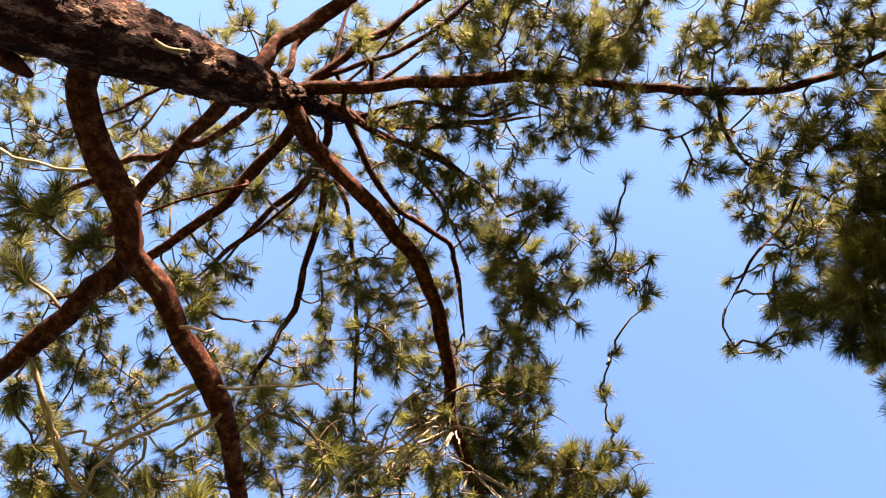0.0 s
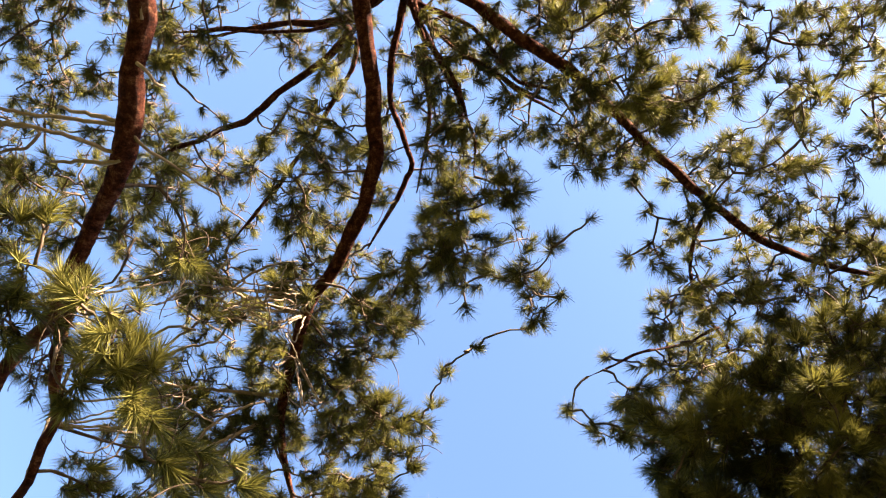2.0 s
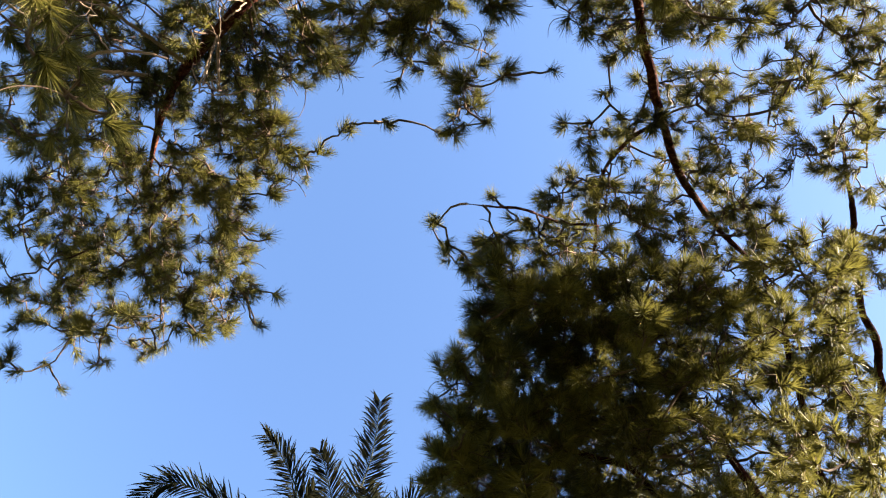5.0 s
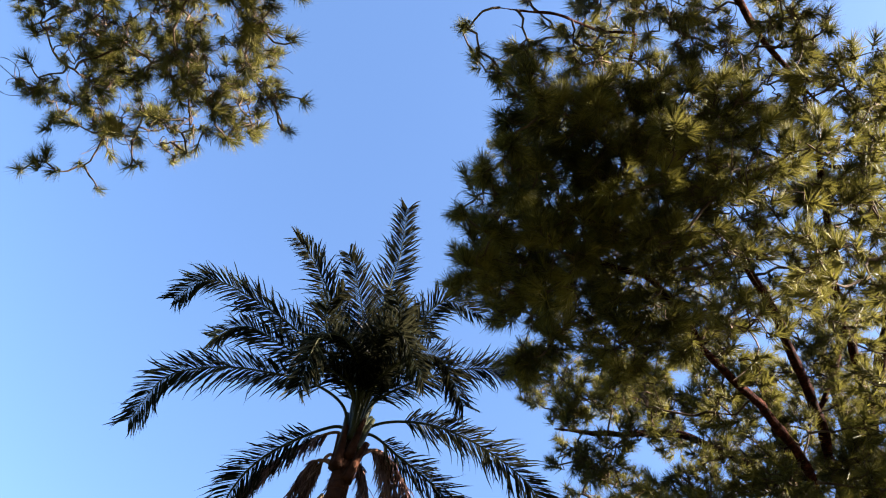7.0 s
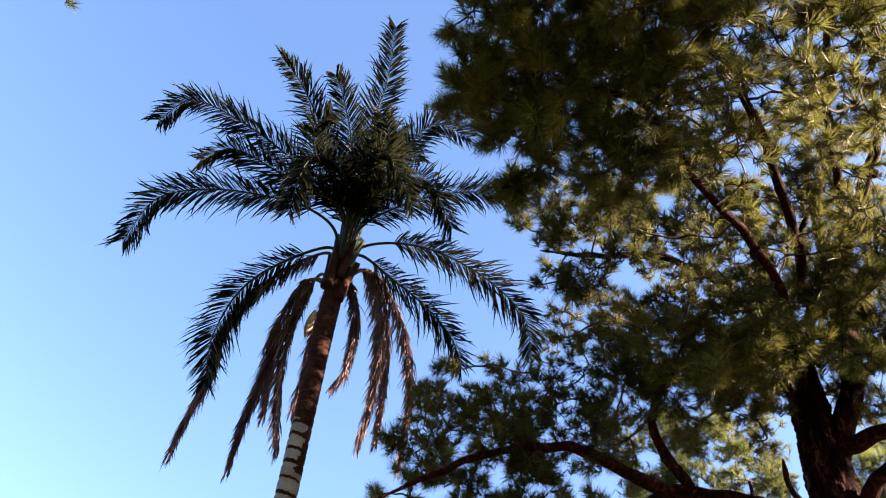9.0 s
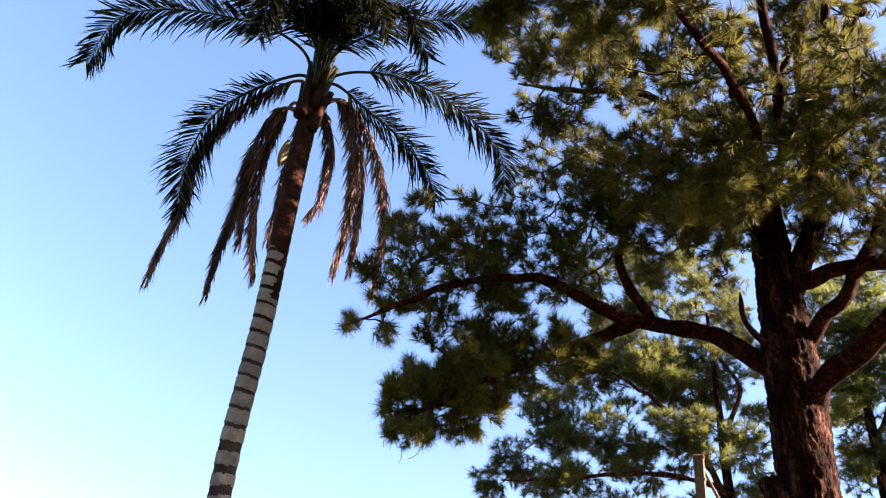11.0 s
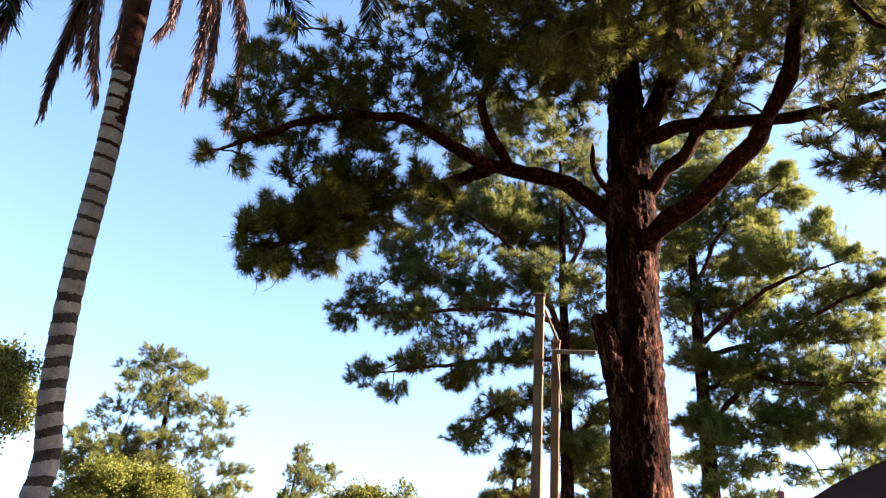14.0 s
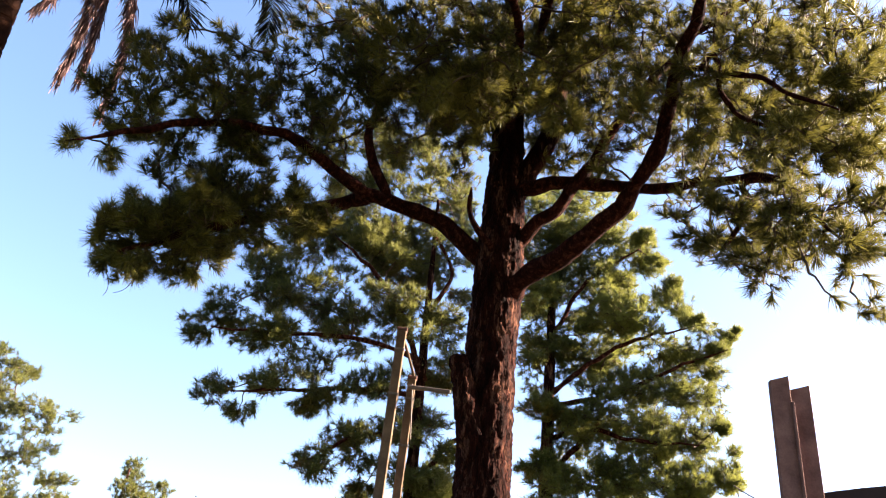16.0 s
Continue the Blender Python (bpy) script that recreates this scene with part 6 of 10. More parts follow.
bough(-3.27, 9.33, 7.17, 0.32, 9)
bough(-1.20, 9.54, 10.08, 0.37, 9)
bough(-3.57, 8.63, 7.53, 0.32, 9)
bough(-3.07, 8.78, 7.11, 0.31, 9)
bough(-3.65, 9.21, 7.05, 0.32, 9)
bough(-3.17, 8.98, 8.77, 0.34, 9)
bough(-3.18, 8.29, 8.64, 0.32, 9)
bough(-3.95, 8.16, 8.43, 0.32, 9)
bough(-1.17, 8.87, 9.08, 0.33, 9)
bough(-3.13, 9.25, 7.89, 0.33, 9)
bough(-2.76, 8.89, 9.88, 0.36, 9)
bough(-4.03, 8.39, 7.74, 0.32, 9)
bough(-3.13, 8.50, 6.42, 0.29, 9)
bough(-3.20, 8.77, 9.80, 0.36, 9)
bough(-1.83, 9.78, 9.63, 0.37, 9)
bough(-3.16, 9.31, 9.31, 0.36, 9)
bough(-3.64, 8.35, 5.80, 0.29, 9)
bough(1.31, 6.94, 9.34, 0.27, 9)
bough(-0.50, 7.30, 9.04, 0.27, 9)
bough(-0.02, 8.99, 12.45, 0.36, 9)
bough(0.09, 7.04, 8.94, 0.26, 9)
bough(-2.58, 7.94, 11.00, 0.32, 9)
bough(-0.77, 7.23, 10.89, 0.30, 9)
bough(-0.09, 8.71, 11.60, 0.34, 9)
bough(0.65, 8.39, 9.13, 0.29, 9)
bough(-0.46, 7.77, 9.11, 0.28, 9)
bough(0.96, 8.81, 10.96, 0.33, 9)
bough(1.17, 8.89, 10.65, 0.33, 9)
bough(1.34, 9.10, 10.37, 0.33, 9)
bough(-0.39, 7.01, 9.24, 0.27, 9)
bough(1.66, 7.98, 10.85, 0.32, 9)
bough(-1.42, 8.58, 10.71, 0.32, 9)
bough(-2.32, 7.15, 11.03, 0.31, 9)
bough(-0.40, 7.47, 10.67, 0.30, 9)
bough(0.11, 7.30, 8.47, 0.26, 9)
bough(-1.15, 7.49, 9.27, 0.28, 9)
bough(0.38, 9.28, 11.37, 0.35, 9)
bough(0.69, 7.07, 8.25, 0.25, 9)
bough(2.53, 9.12, 12.43, 0.37, 9)
bough(-2.41, 7.14, 11.99, 0.33, 9)
bough(-3.17, 8.53, 13.53, 0.39, 9)
bough(-2.27, 9.06, 13.37, 0.39, 9)
bough(0.48, 8.33, 9.97, 0.30, 9)
bough(1.35, 7.48, 8.05, 0.26, 9)
bough(0.29, 9.44, 11.20, 0.35, 9)
bough(0.36, 8.13, 8.71, 0.28, 9)
bough(-1.00, 9.23, 12.60, 0.37, 9)
bough(-0.97, 7.29, 8.74, 0.26, 9)
bough(-0.45, 7.58, 10.21, 0.30, 9)
bough(-0.05, 7.71, 8.33, 0.26, 9)
bough(-1.35, 9.22, 13.75, 0.39, 9)
bough(2.26, 8.97, 12.10, 0.36, 9)
bough(0.41, 8.97, 11.39, 0.34, 9)
bough(0.42, 7.57, 8.78, 0.27, 9)
bough(-0.56, 8.95, 9.55, 0.31, 9)
bough(-0.95, 8.51, 9.45, 0.30, 9)
bough(-1.00, 8.86, 11.24, 0.34, 9)
bough(-2.01, 7.50, 10.14, 0.30, 9)
bough(-0.75, 7.89, 9.33, 0.28, 9)
bough(1.93, 7.28, 9.89, 0.29, 9)
bough(-1.95, 8.27, 11.28, 0.33, 9)
bough(1.67, 9.34, 10.40, 0.33, 9)
bough(0.41, 7.92, 11.22, 0.32, 9)
bough(-0.10, 7.32, 9.16, 0.27, 9)
bough(0.99, 9.24, 9.67, 0.32, 9)
bough(1.53, 7.92, 10.26, 0.32, 9)
bough(-1.30, 7.46, 11.62, 0.34, 9)
bough(-0.36, 8.24, 8.57, 0.29, 9)
bough(-3.19, 8.04, 13.52, 0.40, 9)
bough(-1.43, 7.11, 8.99, 0.28, 9)
bough(-2.34, 7.35, 13.75, 0.39, 9)
bough(1.99, 8.32, 15.18, 0.44, 9)
bough(1.28, 7.42, 15.03, 0.42, 9)
bough(0.40, 7.94, 14.48, 0.41, 9)
bough(0.64, 7.74, 9.61, 0.30, 9)
bough(1.18, 7.37, 11.84, 0.34, 9)
bough(-0.79, 8.73, 18.17, 0.51, 9)
bough(-2.09, 7.37, 11.56, 0.34, 9)
bough(0.06, 8.71, 18.30, 0.51, 9)
bough(-0.35, 7.23, 11.63, 0.34, 9)
bough(0.67, 7.75, 11.74, 0.35, 9)
bough(1.77, 8.75, 9.86, 0.33, 9)
bough(0.96, 7.71, 13.58, 0.39, 9)
bough(0.34, 8.66, 12.10, 0.37, 9)
bough(1.72, 7.56, 11.25, 0.34, 9)
bough(-0.83, 7.98, 13.65, 0.39, 9)
bough(-1.09, 7.38, 16.40, 0.45, 9)
bough(-0.11, 8.30, 13.26, 0.39, 9)
bough(1.45, 7.96, 9.70, 0.31, 9)
bough(-0.17, 7.89, 10.44, 0.32, 9)
bough(-0.85, 8.85, 10.95, 0.35, 9)
bough(-1.43, 7.25, 13.15, 0.37, 9)
bough(-1.61, 8.04, 16.41, 0.46, 9)
bough(-2.09, 8.03, 15.14, 0.43, 9)
bough(1.74, 6.78, 9.70, 0.29, 9)
bough(0.72, 7.78, 16.37, 0.45, 9)
bough(2.27, 6.65, 11.51, 0.33, 9)
bough(-0.95, 8.49, 11.83, 0.36, 9)
bough(-1.23, 8.12, 13.63, 0.40, 9)
bough(1.55, 8.28, 11.09, 0.34, 9)
bough(1.71, 7.18, 12.22, 0.35, 9)
bough(-1.86, 7.07, 16.01, 0.44, 9)
bough(-0.93, 8.23, 15.76, 0.45, 9)
bough(-0.04, 8.13, 9.20, 0.30, 9)
bough(1.79, 8.57, 10.15, 0.33, 9)
bough(1.66, 7.39, 11.88, 0.35, 9)
bough(0.23, 7.66, 8.52, 0.28, 9)
bough(-2.31, 8.48, 11.30, 0.36, 9)
bough(0.47, 7.17, 8.77, 0.28, 9)
bough(-2.79, 7.33, 13.10, 0.38, 9)
bough(2.22, 8.64, 11.30, 0.36, 9)
bough(-0.36, 7.07, 7.86, 0.26, 9)
bough(1.03, 7.73, 8.49, 0.28, 9)
bough(2.08, 7.00, 11.76, 0.34, 9)
bough(1.59, 7.47, 14.85, 0.42, 9)
bough(1.36, 7.70, 11.71, 0.35, 9)
bough(1.28, 7.45, 8.91, 0.29, 9)
bough(1.83, 7.99, 9.94, 0.32, 9)
bough(-1.27, 7.90, 14.79, 0.42, 9)
bough(-1.81, 7.64, 10.05, 0.31, 9)
bough(0.05, 8.68, 16.55, 0.47, 9)
bough(-0.94, 7.83, 12.47, 0.36, 9)
bough(0.27, 7.03, 11.32, 0.33, 9)
bough(-0.30, 8.83, 9.82, 0.33, 9)
bough(-1.62, 7.41, 10.35, 0.31, 9)
bough(-2.91, 7.14, 16.91, 0.47, 9)
bough(1.02, 8.64, 9.91, 0.33, 9)
bough(1.33, 7.78, 11.40, 0.34, 9)
bough(-0.34, 8.66, 12.69, 0.38, 9)
bough(0.46, 8.41, 8.94, 0.30, 9)
bough(1.13, 8.89, 11.06, 0.35, 9)
bough(0.60, 8.45, 9.31, 0.31, 9)
bough(-1.70, 7.82, 12.96, 0.38, 9)
bough(1.14, 8.65, 12.08, 0.37, 9)
bough(-0.67, 7.08, 10.69, 0.31, 9)
bough(0.51, 7.84, 13.45, 0.39, 9)
bough(2.17, 8.50, 14.88, 0.43, 9)
bough(-0.63, 7.82, 17.11, 0.47, 9)
bough(-1.24, 8.18, 9.69, 0.31, 9)
bough(0.18, 7.47, 13.19, 0.37, 9)
bough(4.69, 7.61, 10.94, 0.35, 9)
bough(-3.22, 10.08, 11.85, 0.40, 9)
bough(3.77, 10.17, 11.54, 0.40, 9)
bough(1.24, 9.57, 10.20, 0.35, 9)
bough(0.26, 9.69, 12.50, 0.40, 9)
bough(0.93, 9.68, 12.07, 0.39, 9)
bough(-0.97, 8.84, 11.11, 0.35, 9)
bough(4.92, 8.64, 12.00, 0.39, 9)
bough(-2.91, 10.22, 11.87, 0.40, 9)
bough(-1.56, 10.58, 11.57, 0.40, 9)
bough(-1.65, 8.93, 9.56, 0.33, 9)
bough(1.79, 9.31, 9.82, 0.34, 9)
bough(4.05, 8.82, 8.76, 0.33, 9)
bough(-1.95, 10.55, 12.82, 0.42, 9)
bough(0.92, 9.46, 11.28, 0.37, 9)
bough(-2.34, 9.86, 11.63, 0.39, 9)
bough(2.64, 8.27, 11.14, 0.35, 9)
bough(4.11, 8.60, 10.24, 0.35, 9)
bough(1.25, 8.51, 10.30, 0.33, 9)
bough(5.60, 7.66, 10.13, 0.35, 9)
bough(1.27, 9.28, 11.46, 0.37, 9)
bough(-1.31, 8.52, 8.92, 0.31, 9)
bough(5.25, 8.47, 8.73, 0.33, 9)
bough(-0.77, 9.30, 9.70, 0.34, 9)
bough(-0.22, 10.73, 11.45, 0.40, 9)
bough(2.68, 10.53, 13.73, 0.44, 9)
bough(6.15, 8.10, 11.16, 0.38, 9)
bough(3.12, 8.69, 9.20, 0.32, 9)
bough(0.70, 8.71, 9.52, 0.32, 9)
bough(5.07, 7.91, 11.09, 0.36, 9)
bough(3.18, 10.19, 10.88, 0.38, 9)
bough(-0.94, 8.86, 8.88, 0.31, 9)
bough(4.03, 9.91, 10.95, 0.39, 9)
bough(4.30, 7.98, 8.10, 0.30, 9)
bough(0.55, 10.38, 10.88, 0.38, 9)
bough(0.68, 10.77, 11.86, 0.40, 9)
bough(4.89, 7.17, 10.03, 0.33, 9)
bough(5.47, 7.85, 9.08, 0.33, 9)
bough(1.83, 10.74, 11.65, 0.40, 9)
bough(4.92, 8.42, 9.93, 0.35, 9)
bough(4.82, 7.91, 8.86, 0.32, 9)
bough(4.72, 8.71, 11.53, 0.38, 9)
bough(4.02, 9.05, 12.47, 0.40, 9)
bough(4.74, 7.27, 7.90, 0.29, 9)
bough(4.16, 9.06, 9.74, 0.35, 9)
bough(5.13, 7.85, 9.42, 0.33, 9)
bough(2.32, 9.62, 11.98, 0.39, 9)
bough(2.66, 10.47, 12.43, 0.42, 9)
bough(4.08, 9.42, 10.22, 0.36, 9)
bough(5.61, 8.48, 9.30, 0.35, 9)
bough(2.97, 9.87, 11.59, 0.39, 9)
bough(2.50, 10.14, 11.33, 0.39, 9)
bough(-0.18, 10.64, 12.38, 0.41, 9)
bough(3.50, 8.04, 10.78, 0.34, 9)
bough(-0.29, 9.22, 10.63, 0.35, 9)
bough(4.41, 7.46, 9.84, 0.32, 9)
bough(5.26, 7.72, 8.31, 0.31, 9)
bough(4.66, 9.23, 12.55, 0.41, 9)
bough(4.82, 9.39, 11.93, 0.40, 9)
bough(4.74, 8.67, 9.95, 0.35, 9)
bough(1.48, 8.90, 10.31, 0.34, 9)
bough(1.69, 8.73, 10.23, 0.34, 9)
bough(-1.34, 8.79, 11.03, 0.35, 9)
bough(-0.73, 9.31, 10.41, 0.35, 9)
bough(-0.89, 8.82, 10.47, 0.34, 9)
bough(2.27, 10.50, 11.59, 0.40, 9)
bough(3.33, 8.14, 8.41, 0.30, 9)
bough(0.35, 9.71, 11.76, 0.38, 9)
bough(4.89, 7.29, 8.62, 0.30, 9)
bough(1.85, 8.53, 9.01, 0.31, 9)
bough(-1.64, 9.15, 10.48, 0.35, 9)
bough(-2.82, 9.62, 11.78, 0.39, 9)
bough(3.67, 8.98, 12.00, 0.39, 9)
bough(5.29, 9.26, 10.00, 0.37, 9)
bough(0.06, 10.41, 10.70, 0.38, 9)
bough(4.27, 8.57, 9.63, 0.34, 9)
bough(3.08, 10.49, 12.93, 0.43, 9)
bough(4.88, 7.89, 8.58, 0.31, 9)
bough(3.53, 9.54, 10.52, 0.37, 9)
bough(3.54, 10.29, 12.44, 0.42, 9)
bough(-2.62, 9.05, 6.88, 0.25, 11)
bough(-3.57, 9.04, 6.84, 0.25, 11)
bough(-3.00, 9.37, 6.71, 0.25, 11)
bough(-3.06, 8.61, 6.40, 0.24, 11)
bough(-4.06, 8.46, 6.52, 0.24, 11)
bough(-3.01, 9.37, 6.97, 0.26, 11)
bough(-3.38, 9.27, 6.28, 0.25, 11)
bough(-4.04, 9.14, 6.15, 0.25, 11)
bough(-3.23, 9.34, 7.18, 0.26, 11)
bough(-2.46, 9.31, 6.99, 0.25, 11)
bough(-3.95, 9.13, 6.33, 0.25, 11)
bough(-3.39, 8.34, 6.63, 0.24, 11)
bough(-3.36, 9.12, 6.93, 0.25, 11)
bough(-3.54, 8.47, 6.35, 0.24, 11)
bough(-3.90, 8.90, 6.73, 0.25, 11)
bough(-3.90, 8.99, 6.97, 0.26, 11)
bough(-3.14, 9.20, 6.37, 0.25, 11)
bough(-2.62, 8.84, 6.56, 0.24, 11)
bough(3.49, 7.59, 6.40, 0.23, 6)
bough(4.14, 7.17, 6.55, 0.23, 6)
bough(3.31, 6.78, 5.98, 0.21, 6)
bough(3.80, 7.69, 6.98, 0.25, 6)
bough(3.61, 6.81, 6.81, 0.23, 6)
bough(4.29, 7.00, 5.97, 0.23, 6)
bough(3.87, 7.45, 6.48, 0.24, 6)
bough(4.11, 7.11, 6.79, 0.24, 6)
bough(2.93, 7.11, 6.31, 0.22, 6)
bough(3.27, 7.16, 6.92, 0.23, 6)
bough(4.01, 7.34, 6.49, 0.24, 6)
bough(2.63, 7.34, 6.70, 0.23, 6)
bough(2.99, 7.02, 6.78, 0.22, 6)
bough(2.91, 7.31, 7.01, 0.23, 6)
bough(4.31, 7.21, 7.06, 0.24, 6)
bough(3.54, 7.61, 6.72, 0.24, 6)
bough(3.30, 6.94, 5.78, 0.21, 6)
bough(3.32, 7.10, 6.68, 0.23, 6)
bough(3.38, 7.71, 6.73, 0.24, 6)
bough(3.79, 7.70, 7.25, 0.25, 6)
bough(3.83, 6.25, 5.99, 0.21, 6)
bough(4.25, 6.73, 5.52, 0.22, 6)
bough(3.49, 6.44, 6.25, 0.21, 6)
bough(4.48, 6.52, 6.65, 0.23, 6)
bough(2.97, 6.79, 5.94, 0.21, 6)
bough(4.67, 7.14, 6.59, 0.24, 6)
bough(-1.91, 2.67, 8.44, 0.07, 4)
bough(-1.57, 2.37, 8.49, 0.12, 7)
bough(-2.26, 3.41, 8.58, 0.12, 7)
bough(-1.95, 3.22, 8.57, 0.16, 10)
bough(-1.27, 2.17, 8.47, 0.10, 6)
bough(-1.93, 3.90, 8.55, 0.17, 11)
bough(-1.93, 4.46, 8.51, 0.21, 15)
bough(-1.70, 3.02, 8.54, 0.14, 9)
bough(-1.32, 2.62, 8.36, 0.13, 8)
bough(-0.90, 1.91, 8.62, 0.13, 8)
bough(-1.33, 3.71, 8.42, 0.26, 20)
bough(-1.22, 3.15, 8.52, 0.20, 14)
bough(-4.86, 8.61, 21.33, 0.57, 10)
bough(-5.85, 9.54, 26.08, 0.69, 10)
bough(2.78, 11.06, 25.76, 0.69, 10)
bough(2.71, 9.09, 13.56, 0.39, 10)
bough(-1.48, 10.46, 20.06, 0.55, 10)
bough(0.39, 10.40, 17.17, 0.48, 10)
bough(-0.68, 10.51, 25.67, 0.68, 10)
bough(2.38, 9.03, 32.05, 0.82, 10)
bough(3.05, 11.03, 15.11, 0.46, 10)
bough(-1.72, 10.06, 21.35, 0.57, 10)
bough(-4.58, 8.03, 18.31, 0.49, 10)
bough(3.51, 9.30, 25.86, 0.67, 10)
bough(1.48, 10.27, 20.21, 0.55, 10)
bough(-3.03, 10.32, 25.19, 0.67, 10)
bough(2.07, 9.93, 17.57, 0.49, 10)
bough(3.15, 9.57, 21.43, 0.57, 10)
bough(-3.69, 10.72, 16.60, 0.48, 10)
bough(-3.21, 10.08, 16.42, 0.47, 10)
bough(2.47, 10.35, 16.57, 0.47, 10)
bough(2.07, 11.16, 15.97, 0.47, 10)
bough(-0.96, 10.69, 18.90, 0.52, 10)
bough(-3.61, 9.95, 23.73, 0.63, 10)
bough(1.04, 9.85, 23.00, 0.61, 10)
bough(3.94, 10.27, 22.44, 0.61, 10)
bough(-4.85, 8.89, 36.79, 0.94, 10)
bough(1.96, 9.48, 34.37, 0.88, 10)
bough(0.15, 10.33, 16.27, 0.46, 10)
bough(0.50, 10.75, 22.71, 0.61, 10)
bough(2.85, 8.97, 17.40, 0.47, 10)
bough(-2.55, 10.24, 20.87, 0.57, 10)
bough(1.72, 10.20, 31.28, 0.81, 10)
bough(-4.82, 7.99, 26.38, 0.68, 10)
bough(2.21, 10.98, 27.15, 0.72, 10)
bough(3.54, 9.31, 16.65, 0.46, 10)
bough(2.61, 9.75, 26.60, 0.69, 10)
bough(-1.88, 9.22, 14.52, 0.41, 10)
bough(2.78, 10.40, 19.32, 0.53, 10)
bough(-5.09, 10.11, 23.44, 0.63, 10)
bough(2.30, 9.15, 16.48, 0.45, 10)
bough(-2.24, 10.28, 14.86, 0.44, 10)
bough(-1.69, 11.25, 25.43, 0.68, 10)
bough(0.89, 9.89, 26.37, 0.69, 10)
bough(-2.73, 10.30, 17.07, 0.48, 10)
bough(2.09, 9.66, 13.81, 0.40, 10)
bough(1.38, 9.97, 17.01, 0.47, 10)
bough(-1.87, 3.48, 8.46, 0.18, 14)
bough(-0.11, 3.66, 9.21, 0.19, 14)
bough(-0.24, 3.98, 8.85, 0.19, 14)
bough(-0.55, 2.58, 9.18, 0.18, 14)
bough(-0.82, 3.61, 9.19, 0.19, 14)
bough(-0.41, 2.21, 9.21, 0.18, 14)
bough(-0.30, 2.97, 9.56, 0.19, 14)
bough(-1.50, 3.74, 9.28, 0.20, 14)
bough(-0.60, 2.40, 9.18, 0.18, 14)
bough(-1.64, 3.80, 8.53, 0.18, 14)
bough(-0.32, 5.06, 8.82, 0.20, 14)
bough(-0.63, 4.44, 8.64, 0.19, 14)
bough(-0.44, 3.61, 8.56, 0.18, 14)
bough(-0.14, 5.11, 9.28, 0.21, 14)
bough(-0.50, 4.22, 8.65, 0.19, 14)
bough(-0.84, 4.75, 9.45, 0.21, 14)
bough(-2.12, 3.66, 9.23, 0.20, 14)
bough(-0.84, 4.91, 9.17, 0.21, 14)
bough(-1.19, 2.68, 9.05, 0.18, 14)
bough(-1.27, 2.21, 9.12, 0.18, 14)
bough(0.12, 2.52, 8.43, 0.17, 14)
bough(-0.40, 2.32, 8.91, 0.18, 14)
bough(-0.05, 3.00, 9.41, 0.19, 14)
bough(-0.97, 2.17, 8.90, 0.18, 14)
bough(-0.76, 4.05, 8.85, 0.19, 14)
bough(-0.83, 2.99, 9.46, 0.19, 14)
bough(-0.99, 3.57, 8.59, 0.18, 14)
bough(0.13, 3.46, 9.54, 0.20, 14)
bough(-0.30, 2.75, 9.34, 0.19, 14)
bough(-1.91, 2.95, 9.56, 0.20, 14)
bough(-0.70, 3.44, 9.09, 0.19, 14)
bough(-1.73, 3.62, 9.36, 0.20, 14)
bough(-0.94, 5.06, 8.70, 0.20, 14)
bough(-1.12, 3.46, 9.19, 0.19, 14)
bough(-0.05, 3.63, 8.72, 0.18, 14)
bough(-1.21, 4.95, 8.99, 0.21, 14)
bough(-0.71, 5.23, 9.24, 0.21, 14)
bough(-0.43, 3.07, 8.73, 0.18, 14)
bough(-0.66, 3.33, 9.41, 0.19, 14)
bough(-0.03, 3.04, 8.66, 0.18, 14)
bough(-0.23, 4.66, 8.91, 0.20, 14)
bough(-1.40, 3.43, 9.53, 0.20, 14)
bough(-1.41, 3.03, 9.01, 0.19, 14)
bough(-1.86, 4.48, 8.43, 0.19, 14)
bough(-1.05, 4.91, 8.45, 0.19, 14)
bough(-1.61, 4.66, 8.78, 0.20, 14)
bough(-0.58, 3.51, 8.85, 0.18, 14)
bough(-1.06, 4.32, 9.59, 0.21, 14)
bough(-1.36, 4.14, 9.11, 0.20, 14)
bough(-1.30, 2.35, 8.43, 0.17, 14)
bough(-2.06, 3.33, 9.51, 0.20, 14)
bough(-0.19, 3.99, 9.60, 0.20, 14)
bough(0.02, 2.71, 9.55, 0.19, 14)
bough(0.27, 2.83, 8.79, 0.18, 14)
bough(-1.42, 3.75, 8.98, 0.19, 14)
bough(-0.65, 3.09, 9.32, 0.19, 14)
bough(-0.36, 4.41, 8.46, 0.19, 14)
bough(-1.43, 4.26, 8.54, 0.19, 14)
bough(0.02, 2.43, 9.46, 0.19, 14)
bough(-2.12, 4.24, 9.21, 0.20, 14)
bough(1.79, 4.35, 10.31, 0.27, 10)
bough(-0.77, 3.68, 11.10, 0.28, 10)
bough(-0.34, 5.01, 11.98, 0.31, 10)
bough(1.68, 4.50, 10.73, 0.28, 10)
bough(0.25, 5.18, 10.44, 0.28, 10)
bough(-1.66, 4.24, 11.45, 0.29, 10)
bough(2.24, 4.79, 11.22, 0.30, 10)
bough(-0.02, 3.79, 11.52, 0.29, 10)
bough(-2.14, 4.23, 11.89, 0.31, 10)
bough(0.44, 4.22, 10.94, 0.28, 10)
bough(2.18, 4.87, 10.25, 0.28, 10)
bough(0.91, 6.60, 11.83, 0.33, 10)
bough(2.43, 5.19, 11.49, 0.31, 10)
bough(-0.94, 5.39, 12.06, 0.32, 10)
bough(0.43, 5.79, 11.17, 0.30, 10)
bough(-1.14, 3.66, 10.73, 0.27, 10)
